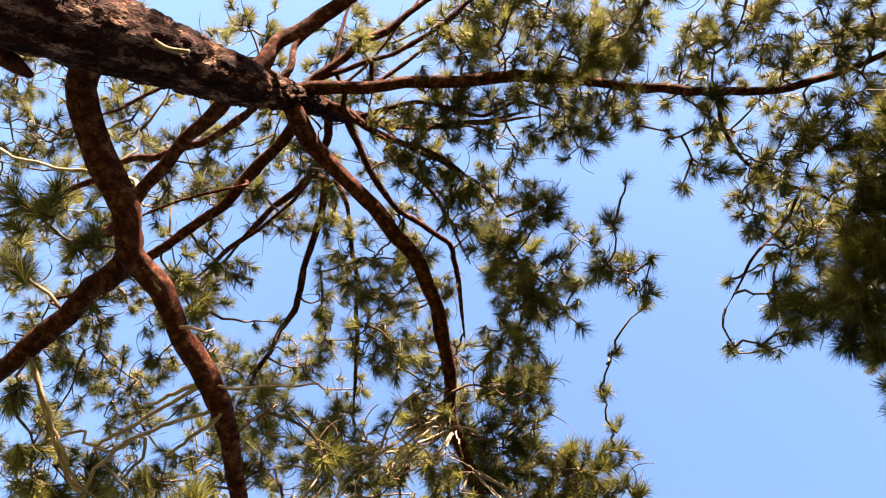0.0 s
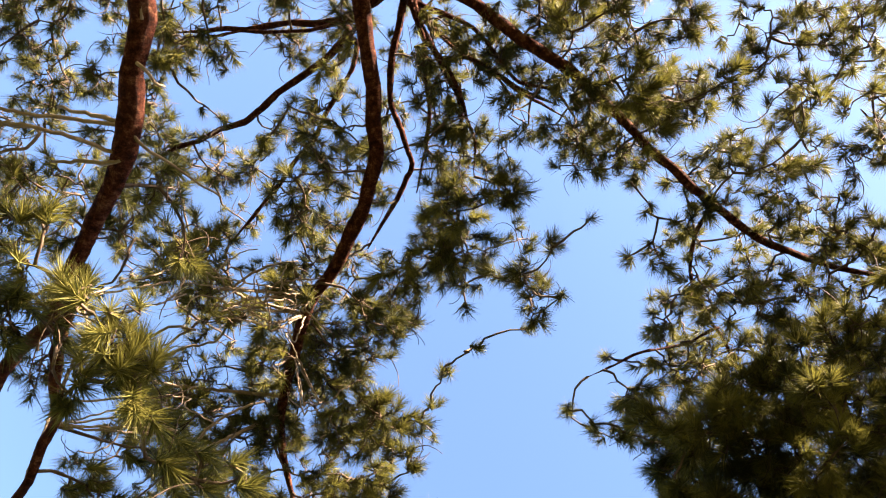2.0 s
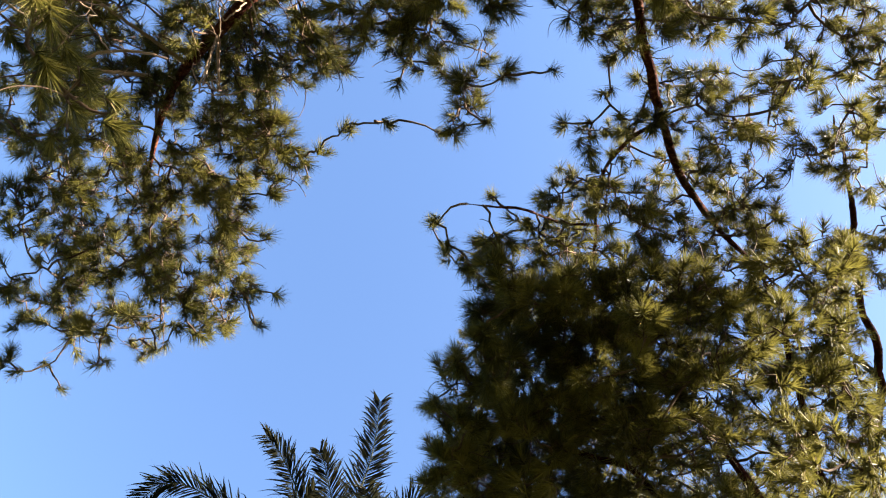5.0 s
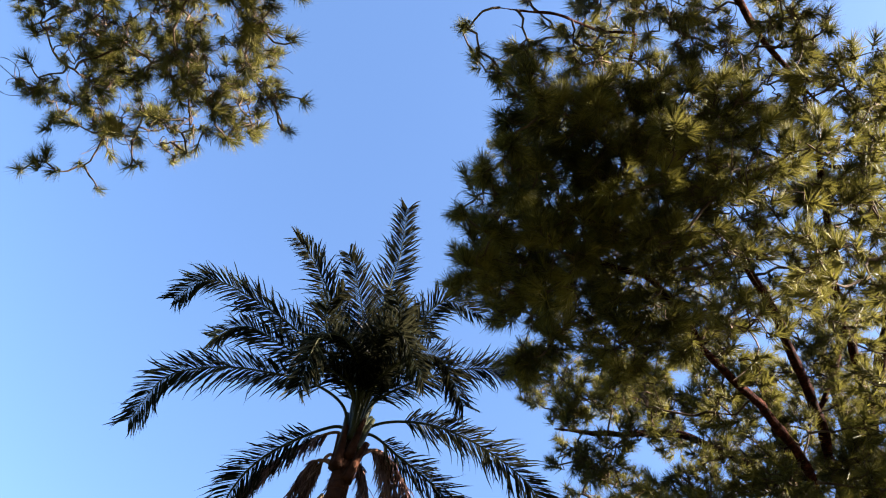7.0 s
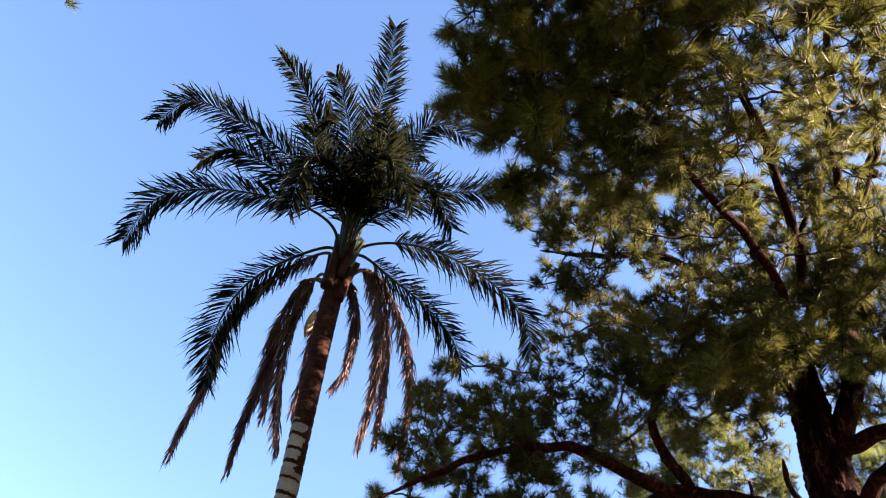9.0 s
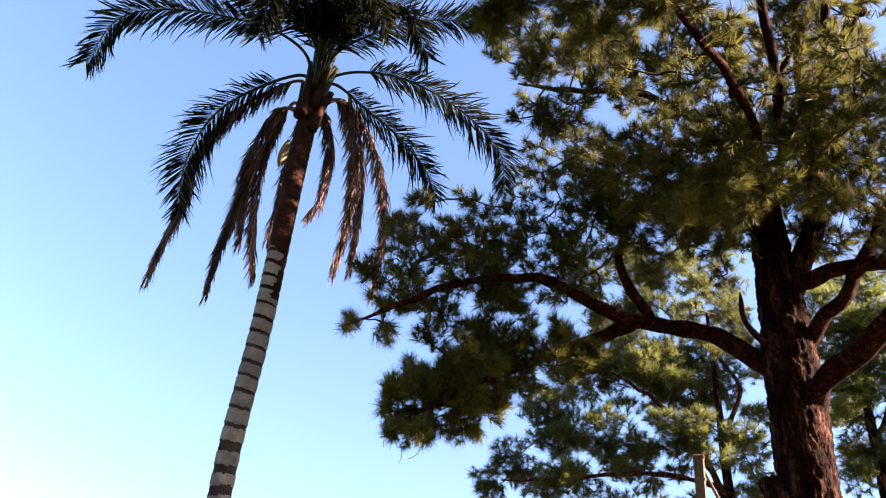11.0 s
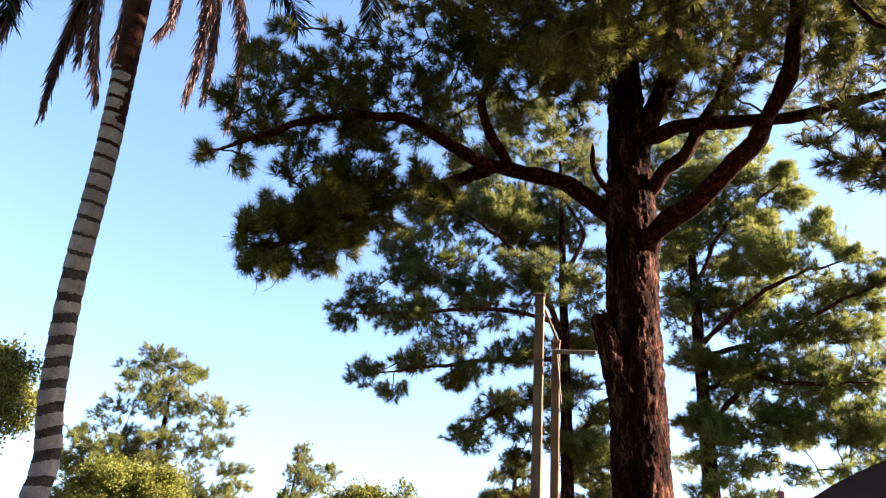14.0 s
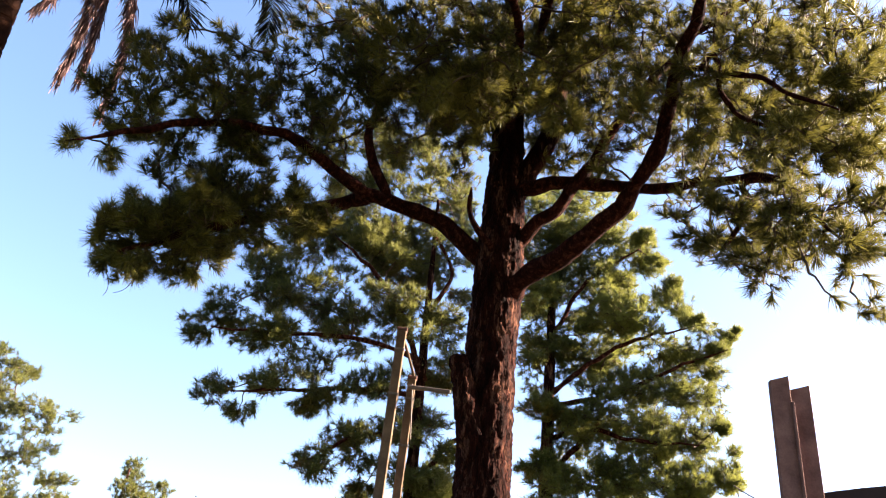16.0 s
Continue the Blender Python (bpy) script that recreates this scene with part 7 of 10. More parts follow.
bough(-0.17, 3.01, 10.23, 0.25, 10)
bough(-0.38, 5.96, 11.56, 0.32, 10)
bough(1.14, 4.92, 10.95, 0.29, 10)
bough(0.89, 3.95, 11.62, 0.29, 10)
bough(0.47, 5.42, 11.74, 0.31, 10)
bough(-1.78, 3.63, 11.60, 0.29, 10)
bough(0.08, 3.57, 11.50, 0.29, 10)
bough(1.15, 3.68, 12.17, 0.31, 10)
bough(-1.31, 3.16, 11.69, 0.29, 10)
bough(1.70, 10.10, 12.38, 0.36, 9)
bough(0.21, 10.55, 13.46, 0.39, 9)
bough(-0.17, 9.78, 12.02, 0.35, 9)
bough(0.39, 8.66, 9.18, 0.28, 9)
bough(0.81, 10.24, 10.46, 0.33, 9)
bough(-1.72, 9.88, 14.82, 0.40, 9)
bough(-0.31, 9.36, 13.39, 0.37, 9)
bough(-1.50, 8.96, 10.43, 0.31, 9)
bough(-1.24, 9.43, 10.93, 0.32, 9)
bough(-2.32, 8.69, 11.49, 0.32, 9)
bough(1.58, 10.03, 10.06, 0.32, 9)
bough(1.44, 9.12, 10.73, 0.32, 9)
bough(-1.23, 10.52, 13.83, 0.39, 9)
bough(1.11, 10.24, 9.94, 0.32, 9)
bough(-0.18, 9.32, 10.43, 0.31, 9)
bough(-2.11, 9.94, 12.11, 0.36, 9)
bough(-1.01, 10.12, 14.26, 0.39, 9)
bough(0.54, 9.93, 9.92, 0.32, 9)
bough(1.49, 9.98, 9.73, 0.31, 9)
bough(-0.62, 8.78, 9.49, 0.29, 9)
bough(-2.78, 8.18, 7.73, 0.23, 9)
bough(-1.36, 8.88, 8.67, 0.25, 9)
bough(-3.69, 8.32, 7.57, 0.23, 9)
bough(-2.94, 8.58, 8.35, 0.24, 9)
bough(-2.04, 8.55, 6.97, 0.21, 12)
bough(-2.66, 7.91, 6.43, 0.19, 12)
bough(-2.40, 8.55, 7.24, 0.21, 12)
bough(-1.89, 8.53, 6.72, 0.20, 12)
bough(-1.62, 8.22, 6.73, 0.20, 12)
bough(-1.47, 8.25, 6.71, 0.20, 12)
bough(-2.92, 8.26, 6.78, 0.20, 12)
bough(-1.60, 8.13, 6.52, 0.19, 12)
bough(-2.93, 7.69, 6.54, 0.19, 12)
bough(-1.87, 8.07, 6.95, 0.20, 12)
bough(1.15, 8.83, 11.55, 0.32, 9)
bough(-0.31, 9.35, 9.38, 0.30, 9)
bough(-1.96, 8.62, 7.84, 0.26, 9)
bough(-3.33, 8.85, 9.59, 0.30, 9)
bough(-0.98, 9.49, 10.02, 0.31, 9)
bough(2.42, 8.96, 10.69, 0.32, 9)
bough(3.32, 7.92, 8.76, 0.27, 9)
bough(3.92, 6.84, 7.77, 0.24, 9)
bough(4.18, 9.22, 11.00, 0.34, 9)
bough(4.34, 7.93, 8.37, 0.27, 9)
bough(4.53, 9.37, 10.76, 0.34, 9)
bough(4.57, 8.24, 9.40, 0.30, 9)
bough(5.43, 8.36, 11.69, 0.34, 9)
bough(4.57, 6.45, 8.47, 0.25, 9)
bough(5.10, 8.39, 10.07, 0.31, 9)
bough(5.39, 8.14, 10.12, 0.31, 9)
bough(6.16, 8.49, 11.20, 0.35, 9)
bough(3.70, 9.29, 10.36, 0.32, 9)
bough(5.70, 8.63, 10.09, 0.32, 9)
bough(4.00, 7.02, 9.26, 0.27, 9)
bough(3.40, 7.61, 9.67, 0.28, 9)
bough(-3.89, 9.35, 6.61, 0.23, 12)
bough(-3.35, 8.78, 6.05, 0.21, 12)
bough(-4.28, 9.25, 7.23, 0.23, 12)
bough(-3.49, 8.81, 6.55, 0.21, 12)
bough(-3.02, 9.09, 7.26, 0.22, 12)
bough(-3.46, 9.15, 6.67, 0.22, 12)
bough(-3.08, 9.56, 6.72, 0.23, 12)
bough(-4.27, 8.68, 6.24, 0.21, 12)
bough(-4.01, 8.83, 6.33, 0.22, 12)
bough(-4.22, 8.83, 6.72, 0.22, 12)
bough(-3.32, 9.42, 7.49, 0.23, 12)
bough(-3.25, 9.06, 6.54, 0.22, 12)
bough(-3.28, 9.59, 6.87, 0.23, 12)
bough(-3.52, 9.29, 7.32, 0.23, 12)
bough(4.65, 10.60, 11.89, 0.50, 11)
bough(3.59, 10.56, 12.67, 0.50, 11)
bough(4.44, 11.92, 10.90, 0.50, 11)
bough(4.43, 11.90, 10.83, 0.50, 11)
bough(3.88, 12.03, 13.09, 0.50, 11)
bough(5.38, 10.11, 12.88, 0.50, 11)
bough(3.44, 10.17, 11.87, 0.50, 11)
bough(4.78, 12.15, 9.64, 0.50, 11)
bough(5.70, 10.36, 10.42, 0.50, 11)
bough(6.02, 10.48, 11.49, 0.50, 11)
bough(4.66, 9.95, 10.87, 0.50, 11)
bough(5.75, 11.28, 13.25, 0.50, 11)
bough(3.54, 9.81, 11.94, 0.50, 11)
bough(3.46, 11.10, 10.30, 0.50, 11)
bough(3.61, 9.84, 9.95, 0.50, 11)
bough(5.18, 10.53, 9.73, 0.50, 11)
bough(5.03, 10.02, 10.93, 0.50, 11)
bough(5.63, 12.35, 12.68, 0.50, 11)
bough(5.33, 12.25, 10.37, 0.50, 11)
bough(5.00, 10.19, 10.01, 0.50, 11)
bough(6.25, 11.61, 9.79, 0.50, 11)
bough(5.50, 10.51, 10.59, 0.50, 11)
bough(4.43, 11.05, 12.61, 0.50, 11)
bough(3.43, 12.05, 12.81, 0.50, 11)
bough(4.48, 9.48, 11.23, 0.50, 11)
bough(3.87, 11.18, 9.73, 0.50, 11)
bough(6.31, 10.74, 12.33, 0.50, 11)
bough(4.30, 12.01, 11.22, 0.50, 11)
bough(6.03, 11.61, 12.32, 0.50, 11)
bough(5.27, 10.27, 11.69, 0.50, 11)
bough(4.91, 9.97, 11.97, 0.50, 11)
bough(4.05, 11.06, 10.79, 0.50, 11)
bough(3.65, 12.17, 12.83, 0.50, 11)
bough(6.01, 11.79, 10.04, 0.50, 11)
bough(4.21, 10.12, 12.44, 0.50, 11)
bough(3.44, 10.66, 12.90, 0.50, 11)
bough(4.58, 12.19, 13.37, 0.50, 11)
bough(5.61, 10.26, 10.77, 0.50, 11)
bough(4.53, 11.58, 12.28, 0.50, 11)
bough(5.74, 12.18, 9.86, 0.50, 11)
bough(4.38, 10.06, 10.13, 0.50, 11)
bough(5.96, 10.10, 13.36, 0.50, 11)
bough(1.96, 9.37, 9.75, 0.29, 9)
bough(3.38, 9.59, 10.87, 0.31, 9)
bough(2.47, 9.63, 9.48, 0.29, 9)
bough(3.06, 9.97, 10.67, 0.32, 9)
bough(1.84, 9.02, 8.95, 0.27, 9)
bough(1.28, 9.44, 9.28, 0.28, 9)
bough(2.69, 8.80, 10.43, 0.29, 9)
bough(3.20, 9.56, 10.36, 0.31, 9)
bough(2.88, 9.13, 9.30, 0.28, 9)
bough(2.24, 8.98, 9.80, 0.28, 9)
bough(2.23, 9.73, 9.40, 0.29, 9)
bough(1.54, 9.39, 8.97, 0.28, 9)
bough(2.28, 9.71, 9.67, 0.29, 9)
bough(2.24, 9.89, 10.96, 0.32, 9)
bough(3.34, 9.07, 10.82, 0.31, 9)
bough(2.89, 8.80, 10.43, 0.29, 9)
bough(2.41, 9.97, 9.29, 0.29, 9)
bough(2.10, 10.11, 9.32, 0.29, 9)
bough(2.90, 9.94, 10.16, 0.31, 9)
bough(1.68, 9.42, 10.49, 0.30, 9)
bough(1.46, 10.07, 9.34, 0.29, 9)
bough(1.50, 9.76, 10.63, 0.31, 9)
bough(0.34, 9.39, 9.45, 0.26, 10)
bough(-0.22, 9.50, 9.94, 0.27, 10)
bough(-0.50, 9.74, 10.71, 0.29, 10)
bough(0.23, 10.01, 11.34, 0.30, 10)
bough(-0.22, 9.22, 9.01, 0.25, 10)
bough(-0.43, 9.61, 9.96, 0.27, 10)
bough(0.23, 9.97, 10.23, 0.28, 10)
bough(0.16, 9.89, 10.92, 0.29, 10)
bough(0.13, 9.33, 9.07, 0.26, 10)
bough(0.10, 9.99, 9.01, 0.27, 10)
bough(-4.38, 7.45, 6.89, 0.11, 3)
bough(-4.26, 8.00, 7.44, 0.15, 5)
bough(-3.84, 8.06, 7.64, 0.18, 6)
bough(-3.46, 8.24, 7.95, 0.19, 6)
bough(-2.88, 8.19, 8.05, 0.15, 5)
bough(-2.42, 8.86, 8.33, 0.16, 5)
bough(-3.51, 8.37, 6.99, 0.12, 3)
bough(-3.08, 8.53, 7.44, 0.12, 3)
# Carries unseen boughs, added out of view to keep sun off the left pads.
limb([(3.21, 7.98, 10.42), (4.6, 7.0, 11.2), (6.0, 5.8, 11.8), (7.6, 5.6, 12.9)], 0.06, 0.025)
crown_side(fork, (7.5, 5.5, 14.3), (1.1, 2.2, 1.8), 85, 0.42, 20, 32)
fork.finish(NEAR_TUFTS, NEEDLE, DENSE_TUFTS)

# ---- pines further back ----
back = Tree("pine_tree", (-0.08, 19.0, 0.0), "sunlit pine with layered needle clumps behind the poles", "tree", "pines")
back.trunk([(-0.06, 19.0, -0.1), (-0.06, 19.0, 4.0), (-0.1, 19.0, 7.0), (-0.2, 19.0, 10.6), (-0.3, 19.0, 14.5)], [0.22, 0.17, 0.14, 0.1, 0.04], 16, 0.012, 0.2)
limb = back.limb
bough = lambda x, y, z, r, n: back.bough(x, y, z, r, n, 1.02)
limb([(-0.17, 19.00, 9.16), (-1.25, 18.66, 11.12), (-2.80, 18.19, 12.37)], 0.111, 0.043)
limb([(-0.17, 19.00, 8.55), (-1.57, 18.73, 8.42), (-3.41, 18.28, 8.01), (-4.61, 17.81, 7.68)], 0.082, 0.033)
limb([(-0.17, 19.00, 9.47), (-1.78, 18.65, 9.73), (-3.68, 18.10, 9.38), (-5.28, 17.42, 9.01)], 0.084, 0.033)
limb([(-0.10, 19.00, 7.40), (-1.39, 18.75, 7.30), (-2.57, 18.42, 6.44)], 0.074, 0.033)
limb([(-0.18, 19.00, 10.76), (0.32, 19.00, 12.22), (-0.46, 18.99, 13.59)], 0.079, 0.038)
limb([(0.04, 19.00, 6.32), (0.66, 18.79, 7.29), (1.17, 18.56, 7.56)], 0.093, 0.053)
bough(-3.52, 19.09, 12.64, 1.03, 218)
bough(-4.45, 18.46, 11.42, 0.83, 147)
bough(-2.09, 18.76, 12.65, 0.85, 154)
bough(-5.26, 18.48, 9.82, 0.66, 98)
bough(-5.85, 18.52, 9.28, 0.42, 45)
bough(-4.03, 17.86, 9.23, 0.62, 88)
bough(-2.55, 19.57, 10.55, 0.84, 151)
bough(-5.11, 19.06, 8.23, 0.42, 45)
bough(-3.88, 18.46, 8.16, 0.49, 57)
bough(-4.50, 18.41, 7.35, 0.20, 14)
bough(-2.61, 18.45, 8.03, 0.48, 56)
bough(-2.89, 18.92, 7.87, 0.40, 42)
bough(-1.44, 18.47, 8.48, 0.62, 87)
bough(-1.68, 18.98, 7.33, 0.63, 88)
bough(-2.70, 19.46, 6.65, 0.29, 25)
bough(-0.61, 19.00, 7.61, 0.48, 57)
bough(0.37, 19.52, 9.12, 0.42, 45)
bough(0.16, 18.49, 10.56, 0.58, 76)
bough(-0.94, 19.59, 12.37, 0.87, 161)
bough(0.66, 18.39, 7.03, 0.46, 53)
bough(0.36, 18.54, 6.24, 0.60, 139)
bough(-1.22, 19.31, 6.11, 0.40, 41)
bough(-1.16, 18.65, 10.46, 0.58, 77)
bough(0.57, 18.38, 9.31, 0.48, 57)
bough(0.27, 19.09, 7.84, 0.49, 30)
bough(-1.18, 18.07, 10.78, 0.49, 30)
bough(-0.34, 18.07, 9.88, 0.48, 30)
bough(-0.29, 18.39, 7.21, 0.47, 30)
bough(-2.95, 18.01, 10.93, 0.50, 30)
bough(-0.55, 19.65, 13.52, 0.56, 30)
bough(-1.60, 19.71, 12.34, 0.55, 30)
bough(0.02, 18.98, 13.15, 0.54, 30)
bough(-2.79, 19.73, 10.28, 0.53, 30)
bough(-2.83, 19.62, 8.11, 0.51, 30)
bough(0.27, 19.89, 9.26, 0.52, 30)
bough(-3.49, 17.78, 8.11, 0.47, 30)
bough(-2.72, 19.24, 11.83, 0.53, 30)
bough(-4.42, 18.47, 11.09, 0.52, 30)
bough(-0.76, 18.20, 10.85, 0.50, 30)
bough(-0.95, 18.95, 6.63, 0.48, 30)
bough(-1.26, 19.63, 10.21, 0.52, 30)
bough(0.35, 18.63, 9.98, 0.50, 30)
bough(-2.23, 18.05, 6.52, 0.46, 30)
bough(0.72, 19.47, 9.11, 0.51, 30)
bough(-0.12, 18.52, 6.29, 0.46, 30)
bough(-1.44, 18.44, 7.21, 0.47, 30)
bough(-2.93, 19.65, 8.98, 0.51, 30)
bough(-1.62, 19.60, 13.63, 0.56, 30)
bough(-0.31, 19.14, 8.23, 0.49, 30)
bough(-4.27, 18.13, 7.35, 0.47, 30)
bough(-2.04, 18.30, 10.37, 0.50, 30)
bough(-2.66, 19.11, 6.56, 0.48, 30)
bough(-4.66, 18.49, 10.63, 0.51, 30)
bough(-2.84, 19.46, 9.38, 0.51, 30)
bough(-2.98, 18.34, 12.80, 0.53, 30)
bough(-4.08, 18.71, 11.12, 0.52, 30)
bough(-2.05, 19.52, 7.19, 0.50, 30)
bough(-3.49, 18.61, 8.82, 0.49, 30)
bough(0.06, 19.91, 11.02, 0.53, 30)
bough(-1.94, 19.00, 9.55, 0.50, 30)
bough(-4.17, 19.06, 8.47, 0.50, 30)
bough(-3.75, 18.37, 10.48, 0.50, 30)
bough(-0.98, 18.16, 8.33, 0.47, 30)
bough(-1.43, 18.74, 6.71, 0.47, 30)
bough(-3.28, 18.81, 12.65, 0.54, 30)
bough(-0.05, 19.39, 9.43, 0.51, 30)
bough(-3.26, 17.93, 10.71, 0.49, 30)
bough(-3.44, 19.06, 9.60, 0.51, 30)
bough(-0.27, 19.98, 9.33, 0.52, 30)
bough(-3.72, 17.81, 9.53, 0.48, 30)
bough(-1.97, 18.24, 8.05, 0.47, 30)
bough(-2.14, 17.93, 6.11, 0.45, 30)
bough(-5.64, 19.16, 10.71, 0.53, 30)
bough(-2.80, 19.57, 11.23, 0.53, 30)
bough(-0.91, 18.36, 10.41, 0.49, 30)
bough(-2.02, 18.91, 13.01, 0.54, 30)
bough(-0.67, 19.44, 12.46, 0.54, 30)
bough(-4.47, 18.23, 9.07, 0.49, 30)
bough(-5.14, 18.27, 7.71, 0.48, 30)
bough(-3.28, 19.79, 15.58, 0.56, 26)
bough(-0.23, 19.67, 15.74, 0.55, 26)
bough(-1.64, 20.10, 16.11, 0.57, 26)
bough(-0.73, 19.70, 13.46, 0.53, 26)
bough(-1.18, 18.75, 14.07, 0.52, 26)
bough(-1.88, 19.35, 12.66, 0.51, 26)
bough(-2.19, 19.24, 15.36, 0.54, 26)
bough(-1.38, 20.25, 13.07, 0.53, 26)
bough(0.08, 20.46, 14.18, 0.55, 26)
bough(-2.25, 18.51, 13.29, 0.50, 26)
bough(-0.38, 19.97, 16.82, 0.57, 26)
bough(-0.42, 19.70, 14.50, 0.54, 26)
bough(0.38, 19.12, 14.63, 0.53, 26)
bough(-1.50, 19.37, 16.32, 0.56, 26)
bough(0.60, 19.08, 12.51, 0.50, 26)
bough(-2.53, 19.15, 14.37, 0.53, 26)
bough(-1.45, 20.41, 14.06, 0.55, 26)
bough(-3.77, 18.71, 16.13, 0.55, 26)
bough(-2.75, 19.47, 13.73, 0.53, 26)
bough(-2.23, 18.55, 16.35, 0.54, 26)
bough(-0.97, 20.26, 17.66, 0.59, 26)
bough(-1.94, 18.59, 14.45, 0.52, 26)
bough(0.43, 20.14, 16.11, 0.57, 26)
bough(-1.55, 19.21, 14.95, 0.54, 26)
bough(-0.93, 19.72, 15.11, 0.55, 26)
bough(-2.36, 19.01, 12.83, 0.51, 26)
bough(-2.75, 18.70, 16.01, 0.54, 26)
bough(-2.46, 18.53, 14.46, 0.52, 26)
bough(-2.17, 20.35, 15.05, 0.56, 26)
bough(-3.20, 20.18, 14.85, 0.56, 26)
bough(-0.06, 19.74, 13.03, 0.52, 26)
bough(-2.23, 18.41, 15.56, 0.53, 26)
bough(-0.49, 19.70, 12.84, 0.52, 26)
bough(-0.69, 19.66, 15.84, 0.56, 26)
bough(0.32, 20.14, 17.09, 0.58, 26)
bough(-1.93, 19.55, 16.18, 0.56, 26)
bough(-0.64, 19.94, 17.94, 0.59, 26)
bough(0.34, 19.51, 13.99, 0.53, 26)
bough(-1.05, 19.63, 13.14, 0.52, 26)
bough(-0.97, 19.48, 13.79, 0.53, 26)
bough(0.11, 19.05, 6.03, 0.42, 18)
bough(0.78, 19.58, 6.77, 0.43, 18)
bough(0.79, 19.52, 5.67, 0.43, 18)
bough(0.63, 19.76, 5.28, 0.43, 18)
bough(-0.04, 19.48, 5.25, 0.42, 18)
bough(0.40, 19.41, 5.87, 0.43, 18)
bough(0.76, 19.35, 6.15, 0.43, 18)
bough(0.06, 19.49, 6.69, 0.43, 18)
bough(0.41, 19.18, 6.51, 0.42, 18)
bough(-0.71, 19.51, 8.81, 0.42, 24)
bough(-1.95, 19.55, 16.20, 0.49, 24)
bough(-3.38, 19.65, 14.91, 0.48, 24)
bough(0.25, 19.82, 15.38, 0.48, 24)
bough(-3.88, 18.58, 10.72, 0.42, 24)
bough(0.32, 20.25, 17.60, 0.52, 24)
bough(-3.09, 19.31, 10.92, 0.43, 24)
bough(-0.11, 20.46, 12.48, 0.46, 24)
bough(-3.71, 18.68, 9.91, 0.42, 24)
bough(-4.30, 18.42, 12.48, 0.44, 24)
bough(-1.50, 18.49, 13.19, 0.44, 24)
bough(-2.07, 18.65, 14.40, 0.45, 24)
bough(-1.09, 19.34, 14.30, 0.46, 24)
bough(-4.15, 19.55, 9.84, 0.43, 24)
bough(-0.50, 19.80, 11.57, 0.44, 24)
bough(-2.88, 19.60, 13.45, 0.46, 24)
bough(-0.99, 18.54, 8.94, 0.40, 24)
bough(-0.81, 19.88, 12.10, 0.45, 24)
bough(-0.85, 18.32, 10.44, 0.41, 24)
bough(-1.86, 18.52, 12.39, 0.43, 24)
bough(-0.75, 18.13, 15.51, 0.46, 24)
bough(-1.80, 19.86, 12.15, 0.45, 24)
bough(-4.26, 19.74, 14.17, 0.48, 24)
bough(-2.06, 19.10, 10.56, 0.42, 24)
bough(-3.28, 20.07, 15.15, 0.45, 34)
bough(0.11, 20.95, 14.58, 0.46, 34)
bough(-2.84, 20.64, 14.61, 0.46, 34)
bough(0.66, 19.85, 13.87, 0.43, 34)
bough(-3.27, 18.32, 15.57, 0.43, 34)
bough(-1.93, 19.69, 13.06, 0.42, 34)
bough(-2.46, 19.14, 16.74, 0.46, 34)
bough(-2.23, 19.95, 17.56, 0.48, 34)
bough(-0.69, 20.58, 14.80, 0.45, 34)
bough(-1.38, 18.79, 12.91, 0.41, 34)
bough(-2.29, 19.60, 15.45, 0.45, 34)
bough(0.38, 20.50, 14.78, 0.45, 34)
bough(-1.96, 20.60, 13.18, 0.44, 34)
bough(-3.32, 19.69, 14.48, 0.44, 34)
bough(-1.86, 20.68, 17.23, 0.48, 34)
bough(-0.86, 18.37, 15.94, 0.43, 34)
bough(-3.11, 20.61, 15.06, 0.46, 34)
bough(-1.16, 18.27, 12.03, 0.39, 34)
bough(-1.72, 19.61, 13.89, 0.43, 34)
bough(-1.05, 19.99, 13.43, 0.43, 34)
bough(0.47, 20.20, 15.04, 0.45, 34)
bough(-0.42, 20.06, 13.07, 0.43, 34)
bough(-2.40, 18.52, 13.80, 0.41, 34)
bough(0.13, 20.51, 16.01, 0.47, 34)
bough(0.56, 19.21, 11.59, 0.40, 34)
bough(-2.31, 20.76, 14.10, 0.45, 34)
bough(1.02, 19.76, 11.65, 0.41, 34)
bough(-3.37, 18.23, 14.96, 0.42, 34)
bough(-0.72, 19.15, 14.72, 0.43, 34)
bough(0.13, 20.95, 15.59, 0.47, 34)
bough(-4.30, 19.53, 16.45, 0.46, 34)
bough(-0.47, 18.51, 15.23, 0.43, 34)
bough(-1.35, 19.39, 16.48, 0.45, 34)
bough(0.03, 19.30, 12.28, 0.41, 34)
bough(-1.64, 18.18, 10.97, 0.38, 24)
bough(-3.17, 19.72, 10.80, 0.41, 24)
bough(-5.26, 19.70, 9.93, 0.41, 24)
bough(-3.98, 18.04, 10.57, 0.38, 24)
bough(-2.51, 18.62, 12.43, 0.40, 24)
bough(-6.28, 19.25, 10.02, 0.41, 24)
bough(-3.58, 19.27, 10.88, 0.40, 24)
bough(-4.38, 19.42, 12.46, 0.42, 24)
bough(-4.62, 19.33, 11.10, 0.41, 24)
bough(-4.14, 18.68, 10.38, 0.39, 24)
bough(-1.65, 19.64, 11.37, 0.41, 24)
bough(-2.48, 18.50, 9.74, 0.38, 24)
bough(-1.00, 20.44, 8.17, 0.40, 20)
bough(-0.33, 18.73, 6.30, 0.36, 20)
bough(0.28, 19.26, 8.11, 0.38, 20)
bough(-0.49, 20.01, 7.11, 0.39, 20)
bough(0.70, 20.41, 11.11, 0.42, 20)
bough(-0.15, 19.27, 7.95, 0.38, 20)
